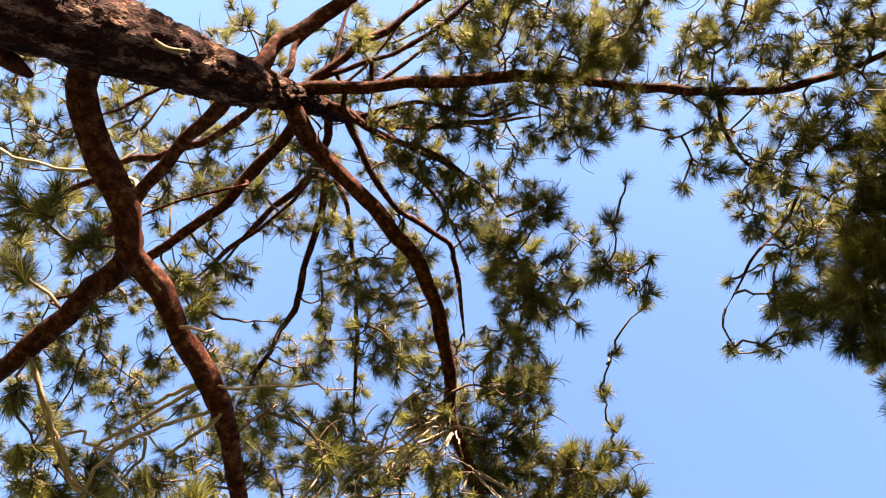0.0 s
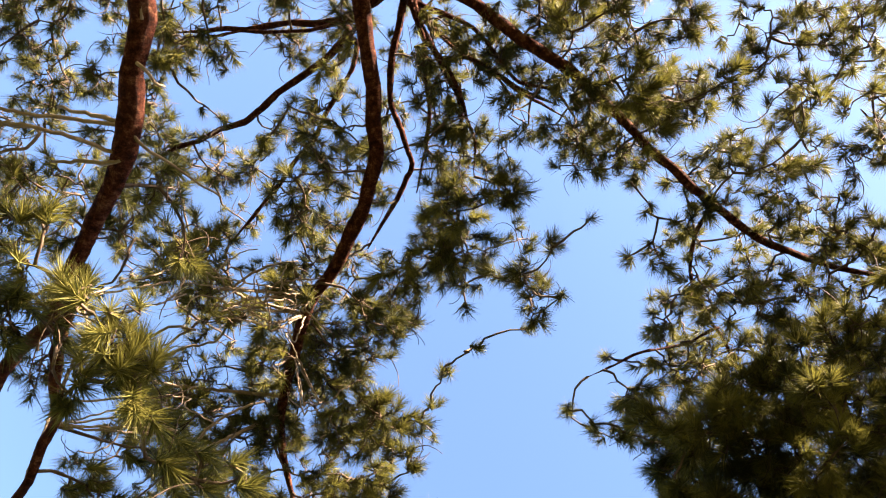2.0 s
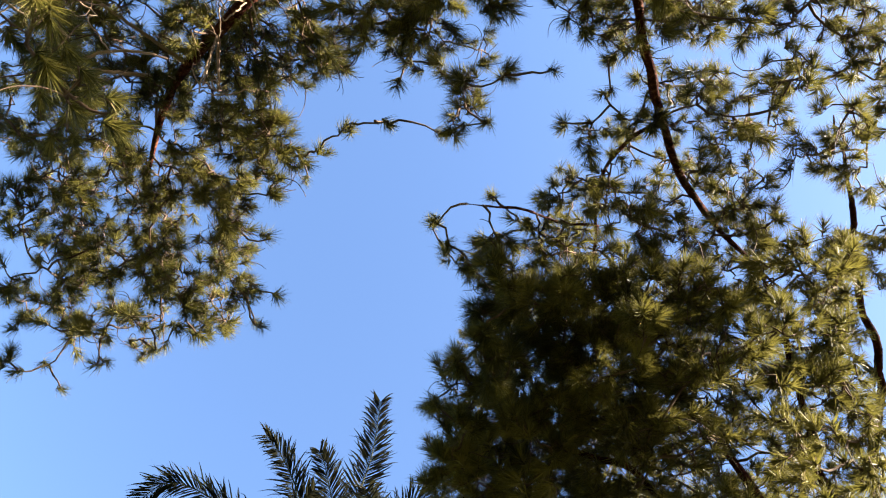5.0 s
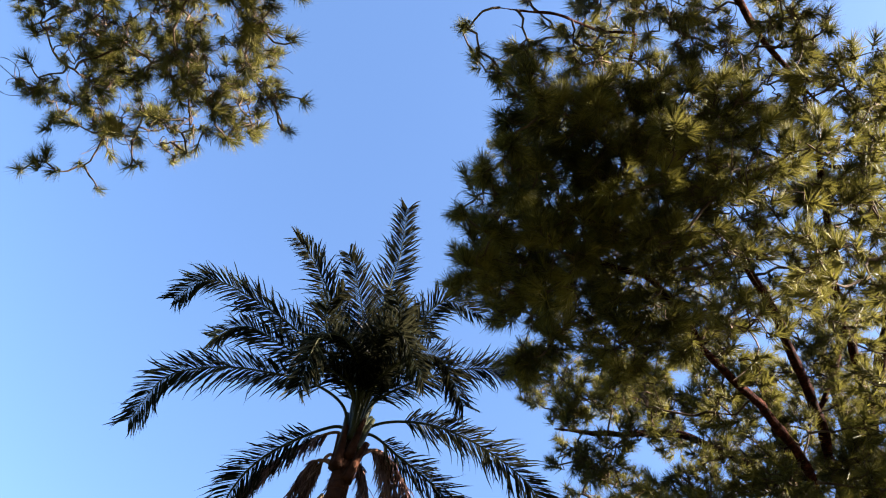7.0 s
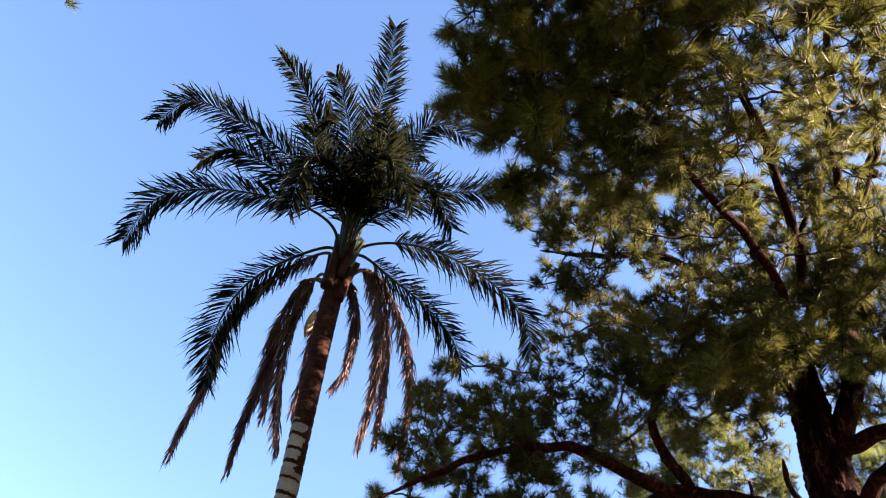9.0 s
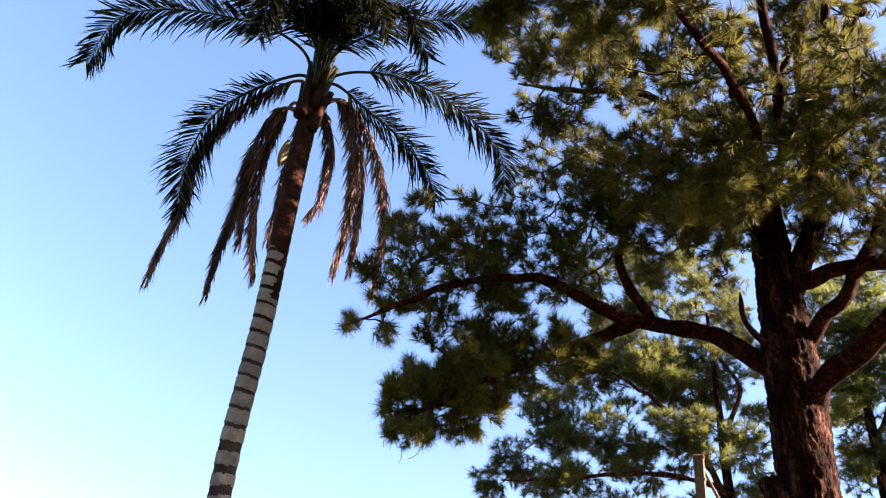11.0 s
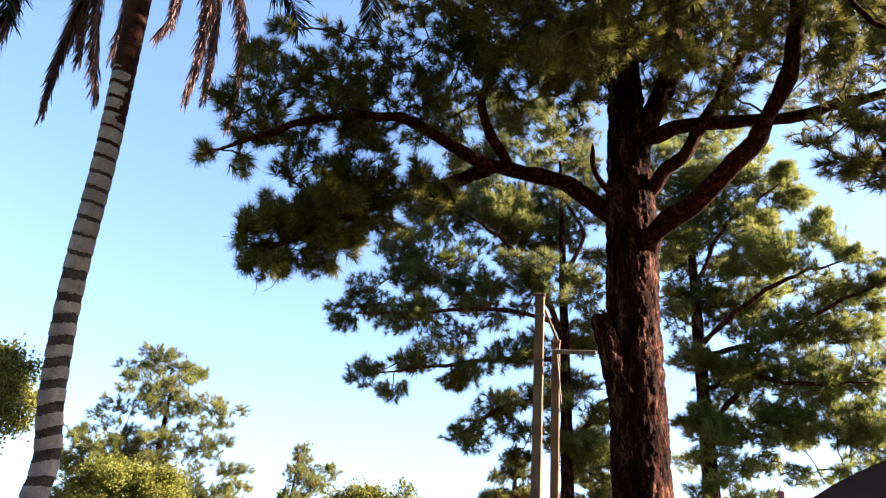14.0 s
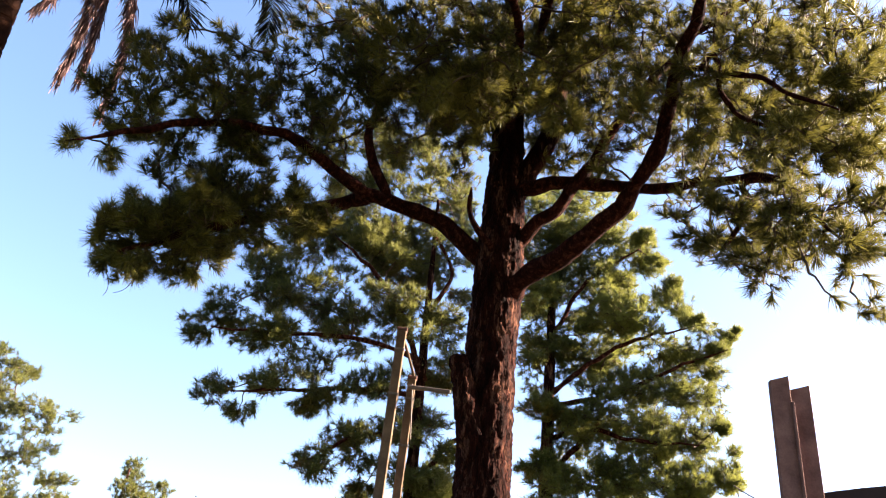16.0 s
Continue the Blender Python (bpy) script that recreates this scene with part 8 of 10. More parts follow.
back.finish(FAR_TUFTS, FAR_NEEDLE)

side = Tree("pine_tree", (3.43, 20.72, 0.0), "broad pine in yellow sunlight with drooping layered boughs", "tree", "pines")
side.trunk([(3.43, 20.72, -0.1), (3.43, 20.72, 6.0), (3.4, 20.72, 10.5), (3.4, 20.72, 15.5)], [0.3, 0.22, 0.15, 0.05], 16, 0.012, 0.2)
limb = side.limb
bough = lambda x, y, z, r, n: side.bough(x, y, z, r, n, 1.02)
limb([(3.41, 20.72, 8.36), (4.42, 20.33, 8.68), (5.50, 19.85, 8.36), (7.02, 19.16, 8.19)], 0.090, 0.036)
limb([(3.42, 20.72, 9.64), (4.54, 20.30, 10.63), (5.69, 19.80, 11.25), (6.92, 19.19, 11.48)], 0.092, 0.038)
limb([(3.43, 20.72, 9.32), (4.98, 20.13, 9.63), (6.62, 19.37, 10.36), (7.74, 18.66, 10.69)], 0.091, 0.038)
limb([(3.40, 20.72, 11.36), (4.39, 20.43, 13.21), (5.80, 19.97, 14.32)], 0.086, 0.041)
limb([(3.40, 20.72, 7.30), (4.73, 20.36, 9.04), (4.55, 20.30, 9.80)], 0.103, 0.061)
limb([(3.41, 20.72, 7.01), (5.29, 20.22, 7.26), (6.72, 19.69, 7.30)], 0.088, 0.037)
bough(3.59, 20.02, 14.42, 0.95, 220)
bough(4.84, 20.92, 13.53, 1.14, 313)
bough(2.99, 20.01, 12.41, 0.73, 139)
bough(5.18, 19.62, 11.80, 1.05, 268)
bough(6.37, 20.76, 14.25, 0.63, 107)
bough(6.15, 20.55, 14.91, 0.46, 61)
bough(6.52, 19.74, 12.76, 0.49, 68)
bough(6.97, 19.29, 11.71, 0.37, 43)
bough(6.99, 20.43, 11.01, 0.67, 119)
bough(7.95, 19.93, 11.27, 0.39, 46)
bough(8.32, 19.57, 11.68, 0.15, 12)
bough(7.63, 19.62, 10.51, 0.40, 50)
bough(3.50, 20.75, 11.03, 0.74, 141)
bough(4.76, 21.24, 11.05, 0.93, 215)
bough(5.78, 20.22, 10.10, 0.89, 196)
bough(6.81, 19.16, 9.51, 0.69, 126)
bough(3.14, 20.08, 9.05, 0.61, 100)
bough(4.34, 20.70, 8.79, 0.71, 132)
bough(5.70, 20.60, 8.77, 0.88, 194)
bough(7.04, 20.00, 8.60, 0.71, 132)
bough(7.79, 19.92, 9.13, 0.30, 31)
bough(3.84, 20.31, 7.25, 0.68, 122)
bough(5.26, 20.12, 7.37, 0.84, 178)
bough(6.67, 19.52, 7.39, 0.83, 175)
bough(7.73, 19.31, 7.47, 0.44, 57)
bough(2.97, 20.41, 7.46, 0.44, 56)
bough(7.22, 18.79, 11.13, 0.54, 30)
bough(4.55, 19.66, 9.01, 0.52, 30)
bough(3.82, 21.25, 15.31, 0.62, 30)
bough(4.30, 20.86, 14.76, 0.61, 30)
bough(4.39, 21.09, 10.51, 0.57, 30)
bough(6.13, 19.54, 8.29, 0.52, 30)
bough(6.83, 19.64, 10.10, 0.55, 30)
bough(6.20, 19.33, 9.61, 0.53, 30)
bough(3.89, 20.38, 11.39, 0.56, 30)
bough(6.01, 20.37, 14.40, 0.60, 30)
bough(6.79, 19.51, 11.03, 0.55, 30)
bough(4.12, 21.50, 8.32, 0.56, 30)
bough(2.58, 20.97, 15.12, 0.61, 30)
bough(7.87, 19.85, 7.46, 0.54, 30)
bough(6.73, 19.05, 8.78, 0.52, 30)
bough(4.39, 20.03, 8.32, 0.52, 30)
bough(5.56, 21.28, 15.53, 0.63, 30)
bough(5.72, 21.21, 7.88, 0.55, 30)
bough(6.00, 19.66, 11.37, 0.55, 30)
bough(5.29, 19.55, 11.55, 0.55, 30)
bough(6.94, 20.85, 9.17, 0.56, 30)
bough(6.21, 20.25, 12.77, 0.58, 30)
bough(6.24, 20.69, 8.33, 0.55, 30)
bough(3.15, 20.57, 12.50, 0.57, 30)
bough(4.86, 20.70, 12.04, 0.58, 30)
bough(3.20, 21.60, 11.81, 0.59, 30)
bough(6.35, 20.61, 9.24, 0.56, 30)
bough(2.92, 20.40, 14.07, 0.59, 30)
bough(3.18, 21.30, 10.08, 0.56, 30)
bough(5.50, 21.21, 13.70, 0.61, 30)
bough(7.20, 19.76, 8.44, 0.54, 30)
bough(3.23, 19.93, 7.03, 0.51, 30)
bough(5.99, 20.80, 9.57, 0.56, 30)
bough(5.70, 20.00, 9.70, 0.54, 30)
bough(3.71, 20.90, 12.88, 0.58, 30)
bough(4.74, 21.21, 15.68, 0.63, 30)
bough(3.33, 21.59, 13.94, 0.61, 30)
bough(6.73, 19.64, 12.34, 0.57, 30)
bough(3.93, 19.69, 8.70, 0.52, 30)
bough(6.61, 20.97, 8.08, 0.56, 30)
bough(7.65, 19.36, 7.78, 0.53, 30)
bough(4.09, 21.37, 7.75, 0.55, 30)
bough(4.38, 20.81, 10.85, 0.56, 30)
bough(5.01, 20.74, 10.24, 0.56, 30)
bough(5.51, 19.96, 7.97, 0.53, 30)
bough(3.74, 20.24, 13.52, 0.58, 30)
bough(3.64, 19.95, 6.84, 0.51, 30)
bough(7.73, 20.12, 10.27, 0.56, 30)
bough(3.22, 21.16, 15.98, 0.63, 30)
bough(4.92, 21.18, 11.63, 0.58, 30)
bough(5.40, 19.62, 7.02, 0.51, 30)
bough(4.99, 20.02, 7.65, 0.52, 30)
bough(3.64, 20.26, 8.94, 0.53, 30)
bough(5.02, 19.42, 11.89, 0.55, 30)
bough(6.36, 20.12, 11.14, 0.56, 30)
bough(2.77, 20.94, 12.27, 0.57, 30)
bough(2.64, 20.12, 10.22, 0.54, 30)
bough(6.37, 20.70, 9.73, 0.56, 30)
bough(6.05, 19.17, 7.10, 0.51, 30)
bough(3.46, 21.11, 8.06, 0.54, 30)
bough(2.47, 20.70, 15.66, 0.61, 30)
bough(3.55, 20.47, 8.35, 0.53, 30)
bough(2.51, 19.89, 12.49, 0.55, 30)
bough(7.48, 20.44, 8.26, 0.55, 30)
bough(6.54, 20.98, 10.70, 0.58, 30)
bough(6.72, 18.87, 7.08, 0.50, 30)
bough(4.42, 19.82, 9.68, 0.53, 30)
bough(5.52, 20.94, 11.43, 0.58, 30)
bough(5.04, 19.36, 8.78, 0.52, 30)
bough(3.04, 21.68, 11.35, 0.58, 30)
bough(3.04, 20.62, 9.20, 0.54, 30)
bough(4.32, 21.49, 12.48, 0.59, 30)
bough(7.20, 20.72, 11.10, 0.58, 30)
bough(3.56, 20.92, 10.49, 0.56, 30)
bough(7.75, 20.45, 9.70, 0.57, 30)
bough(4.46, 20.22, 15.02, 0.60, 18)
bough(2.79, 21.70, 15.18, 0.63, 18)
bough(3.25, 20.66, 15.25, 0.61, 18)
bough(4.92, 20.72, 16.14, 0.63, 18)
bough(4.11, 21.25, 16.63, 0.64, 18)
bough(3.27, 20.94, 16.73, 0.63, 18)
bough(4.11, 20.40, 15.52, 0.61, 18)
bough(3.23, 21.19, 14.12, 0.60, 18)
bough(3.93, 20.19, 14.82, 0.59, 18)
bough(2.65, 21.79, 16.20, 0.64, 18)
bough(4.99, 20.73, 14.87, 0.61, 18)
bough(4.55, 20.97, 16.59, 0.64, 18)
bough(3.51, 20.90, 14.53, 0.60, 18)
bough(3.54, 20.52, 15.87, 0.61, 18)
bough(7.60, 19.46, 6.69, 0.46, 26)
bough(4.36, 19.99, 6.24, 0.45, 26)
bough(3.39, 19.75, 5.91, 0.44, 26)
bough(4.16, 22.01, 5.59, 0.49, 26)
bough(4.68, 20.57, 5.68, 0.46, 26)
bough(3.68, 20.92, 6.63, 0.47, 26)
bough(3.07, 20.26, 5.68, 0.45, 26)
bough(3.12, 20.04, 6.53, 0.45, 26)
bough(7.87, 19.13, 6.73, 0.46, 26)
bough(7.07, 18.99, 6.28, 0.45, 26)
bough(7.35, 20.27, 7.23, 0.48, 26)
bough(6.09, 19.16, 6.08, 0.44, 26)
bough(5.15, 19.94, 6.17, 0.45, 26)
bough(2.63, 21.30, 5.44, 0.47, 26)
bough(3.18, 19.98, 5.31, 0.44, 26)
bough(4.00, 19.66, 6.24, 0.44, 26)
bough(4.04, 20.92, 6.20, 0.47, 26)
bough(6.28, 21.59, 6.48, 0.49, 26)
bough(7.10, 21.14, 6.82, 0.49, 26)
bough(4.01, 20.11, 5.62, 0.45, 26)
bough(5.71, 21.15, 7.24, 0.48, 26)
bough(4.79, 20.38, 6.55, 0.46, 26)
bough(7.01, 19.89, 6.78, 0.47, 26)
bough(3.10, 22.12, 6.86, 0.49, 26)
bough(6.50, 19.73, 6.93, 0.46, 26)
bough(6.65, 19.25, 6.91, 0.45, 26)
bough(2.85, 20.89, 13.01, 0.48, 24)
bough(4.29, 20.74, 11.88, 0.47, 24)
bough(2.70, 19.64, 11.87, 0.45, 24)
bough(4.58, 19.35, 12.47, 0.45, 24)
bough(2.86, 20.21, 15.58, 0.49, 24)
bough(3.59, 19.85, 8.82, 0.43, 24)
bough(4.44, 19.93, 9.03, 0.43, 24)
bough(4.65, 21.19, 8.21, 0.45, 24)
bough(4.74, 19.69, 9.46, 0.43, 24)
bough(4.85, 21.39, 7.81, 0.46, 24)
bough(4.84, 20.09, 7.62, 0.43, 24)
bough(5.04, 20.06, 12.65, 0.47, 24)
bough(4.54, 19.36, 6.81, 0.41, 24)
bough(5.22, 20.85, 9.05, 0.45, 24)
bough(5.05, 20.21, 14.87, 0.49, 24)
bough(3.34, 20.91, 14.18, 0.49, 24)
bough(5.30, 19.77, 11.58, 0.46, 24)
bough(3.53, 20.46, 13.02, 0.47, 24)
bough(5.32, 21.16, 7.43, 0.45, 24)
bough(5.03, 20.74, 10.92, 0.47, 24)
bough(3.46, 20.50, 7.52, 0.43, 24)
bough(3.90, 19.72, 8.52, 0.43, 24)
bough(3.49, 20.92, 13.71, 0.49, 24)
bough(5.21, 19.89, 9.72, 0.44, 24)
bough(3.46, 20.05, 14.45, 0.45, 34)
bough(4.16, 21.18, 12.38, 0.45, 34)
bough(3.02, 20.40, 13.78, 0.44, 34)
bough(5.41, 20.20, 13.25, 0.44, 34)
bough(3.78, 20.07, 10.88, 0.42, 34)
bough(4.94, 21.37, 15.88, 0.49, 34)
bough(5.17, 20.52, 15.46, 0.47, 34)
bough(2.85, 19.99, 10.34, 0.41, 34)
bough(5.08, 20.42, 14.19, 0.46, 34)
bough(3.38, 20.55, 13.23, 0.44, 34)
bough(4.24, 20.56, 14.14, 0.45, 34)
bough(4.94, 21.44, 13.00, 0.46, 34)
bough(4.79, 19.67, 14.40, 0.44, 34)
bough(3.97, 21.73, 17.23, 0.50, 34)
bough(4.40, 20.04, 14.63, 0.45, 34)
bough(2.63, 21.08, 14.99, 0.47, 34)
bough(5.38, 21.69, 17.55, 0.51, 34)
bough(5.89, 21.24, 15.07, 0.48, 34)
bough(2.85, 20.86, 11.28, 0.43, 34)
bough(2.28, 22.13, 17.35, 0.51, 34)
bough(3.90, 20.54, 15.79, 0.47, 34)
bough(2.52, 22.06, 14.42, 0.48, 34)
bough(3.06, 21.58, 12.60, 0.45, 34)
bough(4.37, 19.77, 11.51, 0.42, 34)
bough(2.67, 20.47, 16.24, 0.47, 34)
bough(4.09, 21.68, 14.59, 0.48, 34)
bough(2.78, 22.06, 12.80, 0.46, 34)
bough(2.36, 20.13, 13.85, 0.44, 34)
bough(4.64, 19.70, 13.28, 0.43, 34)
bough(3.35, 21.22, 12.19, 0.44, 34)
bough(5.25, 19.51, 15.12, 0.45, 34)
bough(3.56, 20.88, 14.01, 0.46, 34)
bough(4.63, 21.71, 17.40, 0.51, 34)
bough(3.26, 21.83, 17.40, 0.50, 34)
bough(3.30, 20.21, 7.73, 0.40, 22)
bough(7.49, 19.85, 11.01, 0.43, 22)
bough(6.72, 21.18, 8.55, 0.43, 22)
bough(4.06, 21.32, 9.13, 0.43, 22)
bough(5.01, 21.12, 8.96, 0.43, 22)
bough(5.74, 21.25, 11.64, 0.45, 22)
bough(6.25, 20.71, 8.20, 0.42, 22)
bough(6.10, 19.84, 8.93, 0.41, 22)
bough(8.02, 19.26, 11.33, 0.24, 35)
bough(8.04, 18.72, 11.33, 0.11, 12)
bough(7.56, 18.95, 10.80, 0.30, 48)
bough(7.19, 19.22, 10.54, 0.27, 24)
bough(7.05, 18.88, 11.52, 0.27, 40)
bough(6.84, 19.56, 12.17, 0.28, 25)
bough(6.60, 19.43, 12.97, 0.32, 31)
bough(5.98, 19.97, 14.74, 0.37, 68)
bough(6.20, 19.65, 13.79, 0.33, 32)
bough(7.51, 19.04, 8.66, 0.26, 37)
bough(7.93, 19.29, 8.20, 0.20, 15)
bough(7.68, 18.86, 7.21, 0.28, 25)
crown_side(side, (4.4, 21.5, 5.3), (1.9, 0.9, 0.9), 26, 0.45, 14, 37, 1.02)
side.finish(FAR_TUFTS, SUNLIT_NEEDLE)

distant = Tree("pine_tree", (-15.4, 28.3, 0.0), "distant open-crowned pine standing against the sky", "tree", "pines")
distant.trunk([(-15.4, 28.3, -0.1), (-15.4, 28.3, 5.0), (-15.5, 28.2, 10.8)], [0.24, 0.18, 0.04], 12, 0.0, 0.4)
bough = lambda x, y, z, r, n: distant.bough(x, y, z, r, int(1.5 * n), 1.08)
bough(-16.13, 28.56, 11.49, 1.00, 67)
bough(-16.39, 26.49, 10.27, 0.41, 14)
bough(-14.25, 27.87, 10.85, 0.41, 14)
bough(-15.67, 28.49, 9.85, 1.34, 114)
bough(-17.13, 26.74, 8.58, 0.74, 19)
bough(-13.53, 28.58, 9.52, 0.60, 13)
bough(-18.49, 27.50, 7.24, 0.62, 29)
bough(-16.55, 28.49, 8.02, 1.34, 114)
bough(-13.62, 28.21, 7.68, 0.72, 19)
bough(-12.57, 28.52, 7.39, 0.53, 22)
bough(-13.07, 29.19, 6.45, 0.73, 19)
bough(-16.93, 27.37, 6.07, 1.18, 152)
bough(-14.86, 27.92, 6.20, 1.16, 147)
bough(-16.54, 27.65, 7.17, 1.07, 75)
bough(-17.82, 27.09, 5.97, 0.83, 48)
bough(-15.53, 28.13, 10.46, 0.62, 14)
bough(-15.53, 27.09, 9.88, 0.60, 14)
bough(-14.08, 29.26, 8.87, 0.62, 14)
bough(-13.52, 27.47, 6.55, 0.58, 14)
bough(-16.24, 27.89, 6.75, 0.61, 14)
bough(-14.52, 29.33, 6.09, 0.61, 14)
bough(-13.41, 29.90, 6.73, 0.62, 14)
bough(-13.00, 29.31, 7.34, 0.60, 14)
bough(-17.03, 26.16, 6.58, 0.59, 14)
bough(-15.46, 27.20, 10.34, 0.60, 14)
bough(-16.78, 27.84, 7.51, 0.61, 14)
bough(-16.38, 27.85, 11.73, 0.63, 14)
bough(-15.20, 27.09, 7.37, 0.59, 14)
bough(-17.05, 27.77, 9.45, 0.62, 14)
bough(-18.00, 27.27, 8.18, 0.62, 14)
bough(-16.20, 26.01, 7.63, 0.58, 14)
bough(-15.29, 28.93, 11.26, 0.63, 14)
bough(-17.50, 25.11, 6.98, 0.58, 14)
bough(-17.17, 27.19, 6.43, 0.60, 14)
bough(-13.69, 28.84, 8.17, 0.61, 14)
bough(-13.47, 27.49, 7.07, 0.58, 14)
bough(-17.31, 27.69, 11.03, 0.63, 14)
bough(-15.05, 28.92, 8.42, 0.62, 14)
bough(-14.20, 27.19, 9.27, 0.59, 14)
bough(-14.61, 26.84, 6.26, 0.57, 14)
bough(-16.73, 28.42, 8.25, 0.62, 14)
bough(-13.57, 29.05, 6.51, 0.60, 14)
bough(-15.93, 26.48, 10.16, 0.60, 14)
bough(-14.75, 28.03, 6.61, 0.60, 14)
bough(-16.50, 27.11, 5.97, 0.59, 14)
bough(-15.16, 27.85, 6.03, 0.59, 14)
bough(-15.39, 28.19, 7.12, 0.61, 14)
bough(-17.11, 26.44, 7.55, 0.60, 14)
bough(-15.51, 29.08, 8.25, 0.62, 14)
bough(-16.34, 25.97, 7.26, 0.58, 14)
bough(-17.49, 27.63, 9.50, 0.62, 14)
bough(-16.38, 27.02, 6.74, 0.59, 14)
bough(-17.71, 25.18, 6.69, 0.58, 14)
bough(-14.30, 28.23, 6.58, 0.60, 14)
bough(-16.64, 28.09, 6.49, 0.61, 14)
bough(-15.41, 27.39, 9.23, 0.60, 14)
bough(-12.03, 28.20, 6.72, 0.58, 14)
bough(-13.57, 27.37, 9.57, 0.59, 14)
bough(-16.52, 27.67, 11.34, 0.63, 14)
bough(-18.41, 27.37, 6.93, 0.62, 14)
bough(-14.99, 26.38, 7.94, 0.40, 12)
bough(-16.55, 25.32, 5.81, 0.39, 12)
bough(-16.88, 27.76, 6.15, 0.42, 12)
bough(-12.67, 29.51, 6.53, 0.42, 12)
bough(-13.46, 26.97, 6.17, 0.39, 12)
bough(-14.85, 27.28, 5.99, 0.40, 12)
bough(-15.28, 29.46, 11.32, 0.44, 12)
bough(-16.11, 27.36, 8.39, 0.42, 12)
bough(-12.60, 30.42, 7.13, 0.43, 12)
bough(-16.03, 25.91, 9.55, 0.40, 12)
bough(-16.25, 25.49, 7.17, 0.40, 12)
bough(-13.08, 29.50, 9.88, 0.43, 12)
bough(-17.86, 27.26, 6.87, 0.42, 12)
bough(-17.46, 25.16, 6.30, 0.40, 12)
bough(-16.96, 25.38, 7.55, 0.40, 12)
bough(-14.23, 26.82, 10.30, 0.41, 12)
bough(-18.26, 27.02, 5.63, 0.42, 12)
bough(-13.23, 28.57, 9.09, 0.42, 12)
bough(-15.31, 28.87, 7.70, 0.43, 12)
bough(-15.50, 27.64, 6.13, 0.41, 12)
bough(-17.21, 27.75, 6.20, 0.42, 12)
bough(-15.38, 26.38, 9.38, 0.41, 12)
bough(-17.25, 25.62, 7.99, 0.41, 12)
bough(-16.24, 29.02, 12.04, 0.45, 12)
bough(-18.61, 27.34, 7.24, 0.43, 12)
bough(-15.78, 28.94, 10.73, 0.44, 12)
bough(-17.12, 28.11, 8.24, 0.43, 12)
bough(-14.23, 28.54, 7.96, 0.42, 12)
bough(-13.75, 27.14, 9.29, 0.40, 12)
bough(-13.43, 28.20, 9.51, 0.41, 12)
bough(-12.49, 28.04, 6.55, 0.40, 12)
bough(-14.27, 27.67, 5.96, 0.40, 12)
bough(-17.55, 26.53, 7.55, 0.42, 12)
bough(-15.01, 27.57, 7.50, 0.41, 12)
bough(-14.93, 27.65, 9.91, 0.42, 12)
bough(-14.57, 28.13, 8.80, 0.42, 12)
bough(-16.30, 25.60, 6.10, 0.39, 12)
bough(-14.84, 27.20, 8.39, 0.41, 12)
bough(-13.39, 28.03, 8.18, 0.41, 12)
bough(-15.54, 27.28, 9.89, 0.42, 12)
bough(-15.95, 27.28, 7.53, 0.41, 12)
bough(-16.91, 28.75, 11.31, 0.45, 12)
bough(-14.50, 27.26, 8.16, 0.41, 12)
bough(-15.47, 28.71, 11.37, 0.44, 12)
bough(-13.64, 27.59, 8.91, 0.41, 12)
bough(-13.10, 28.76, 8.52, 0.42, 12)
bough(-13.59, 28.65, 9.98, 0.42, 12)
bough(-11.95, 28.34, 7.36, 0.40, 12)
bough(-18.27, 28.06, 7.48, 0.44, 12)
bough(-15.17, 29.56, 7.11, 0.43, 12)
bough(-17.49, 26.57, 5.04, 0.46, 14)
bough(-14.90, 27.56, 6.02, 0.45, 14)
bough(-13.63, 28.11, 5.73, 0.45, 14)
bough(-12.25, 29.16, 6.08, 0.46, 14)
bough(-13.89, 28.82, 6.56, 0.46, 14)
bough(-16.97, 25.80, 5.72, 0.45, 14)
bough(-14.88, 29.07, 6.04, 0.47, 14)
bough(-17.43, 27.54, 5.64, 0.47, 14)
bough(-17.89, 27.10, 5.59, 0.47, 14)
bough(-15.42, 25.88, 6.11, 0.44, 14)
bough(-15.82, 28.68, 7.18, 0.47, 14)
bough(-16.40, 28.22, 7.10, 0.47, 14)
bough(-13.30, 29.35, 5.70, 0.46, 14)
bough(-15.87, 28.02, 6.71, 0.47, 14)
bough(-12.30, 30.26, 5.95, 0.47, 14)
bough(-15.76, 27.17, 5.93, 0.45, 14)
bough(-16.48, 27.54, 7.03, 0.46, 14)
bough(-14.18, 27.05, 5.66, 0.44, 14)
bough(-12.49, 28.63, 5.69, 0.45, 14)
bough(-17.54, 27.11, 6.26, 0.47, 14)
bough(-13.62, 28.87, 6.00, 0.46, 14)
bough(-13.74, 28.42, 6.15, 0.46, 14)
bough(-14.23, 28.59, 5.99, 0.46, 14)
bough(-15.51, 28.01, 5.96, 0.46, 14)
bough(-16.23, 27.77, 5.47, 0.46, 14)
bough(-15.14, 29.24, 6.40, 0.48, 14)
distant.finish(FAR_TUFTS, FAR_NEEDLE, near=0)

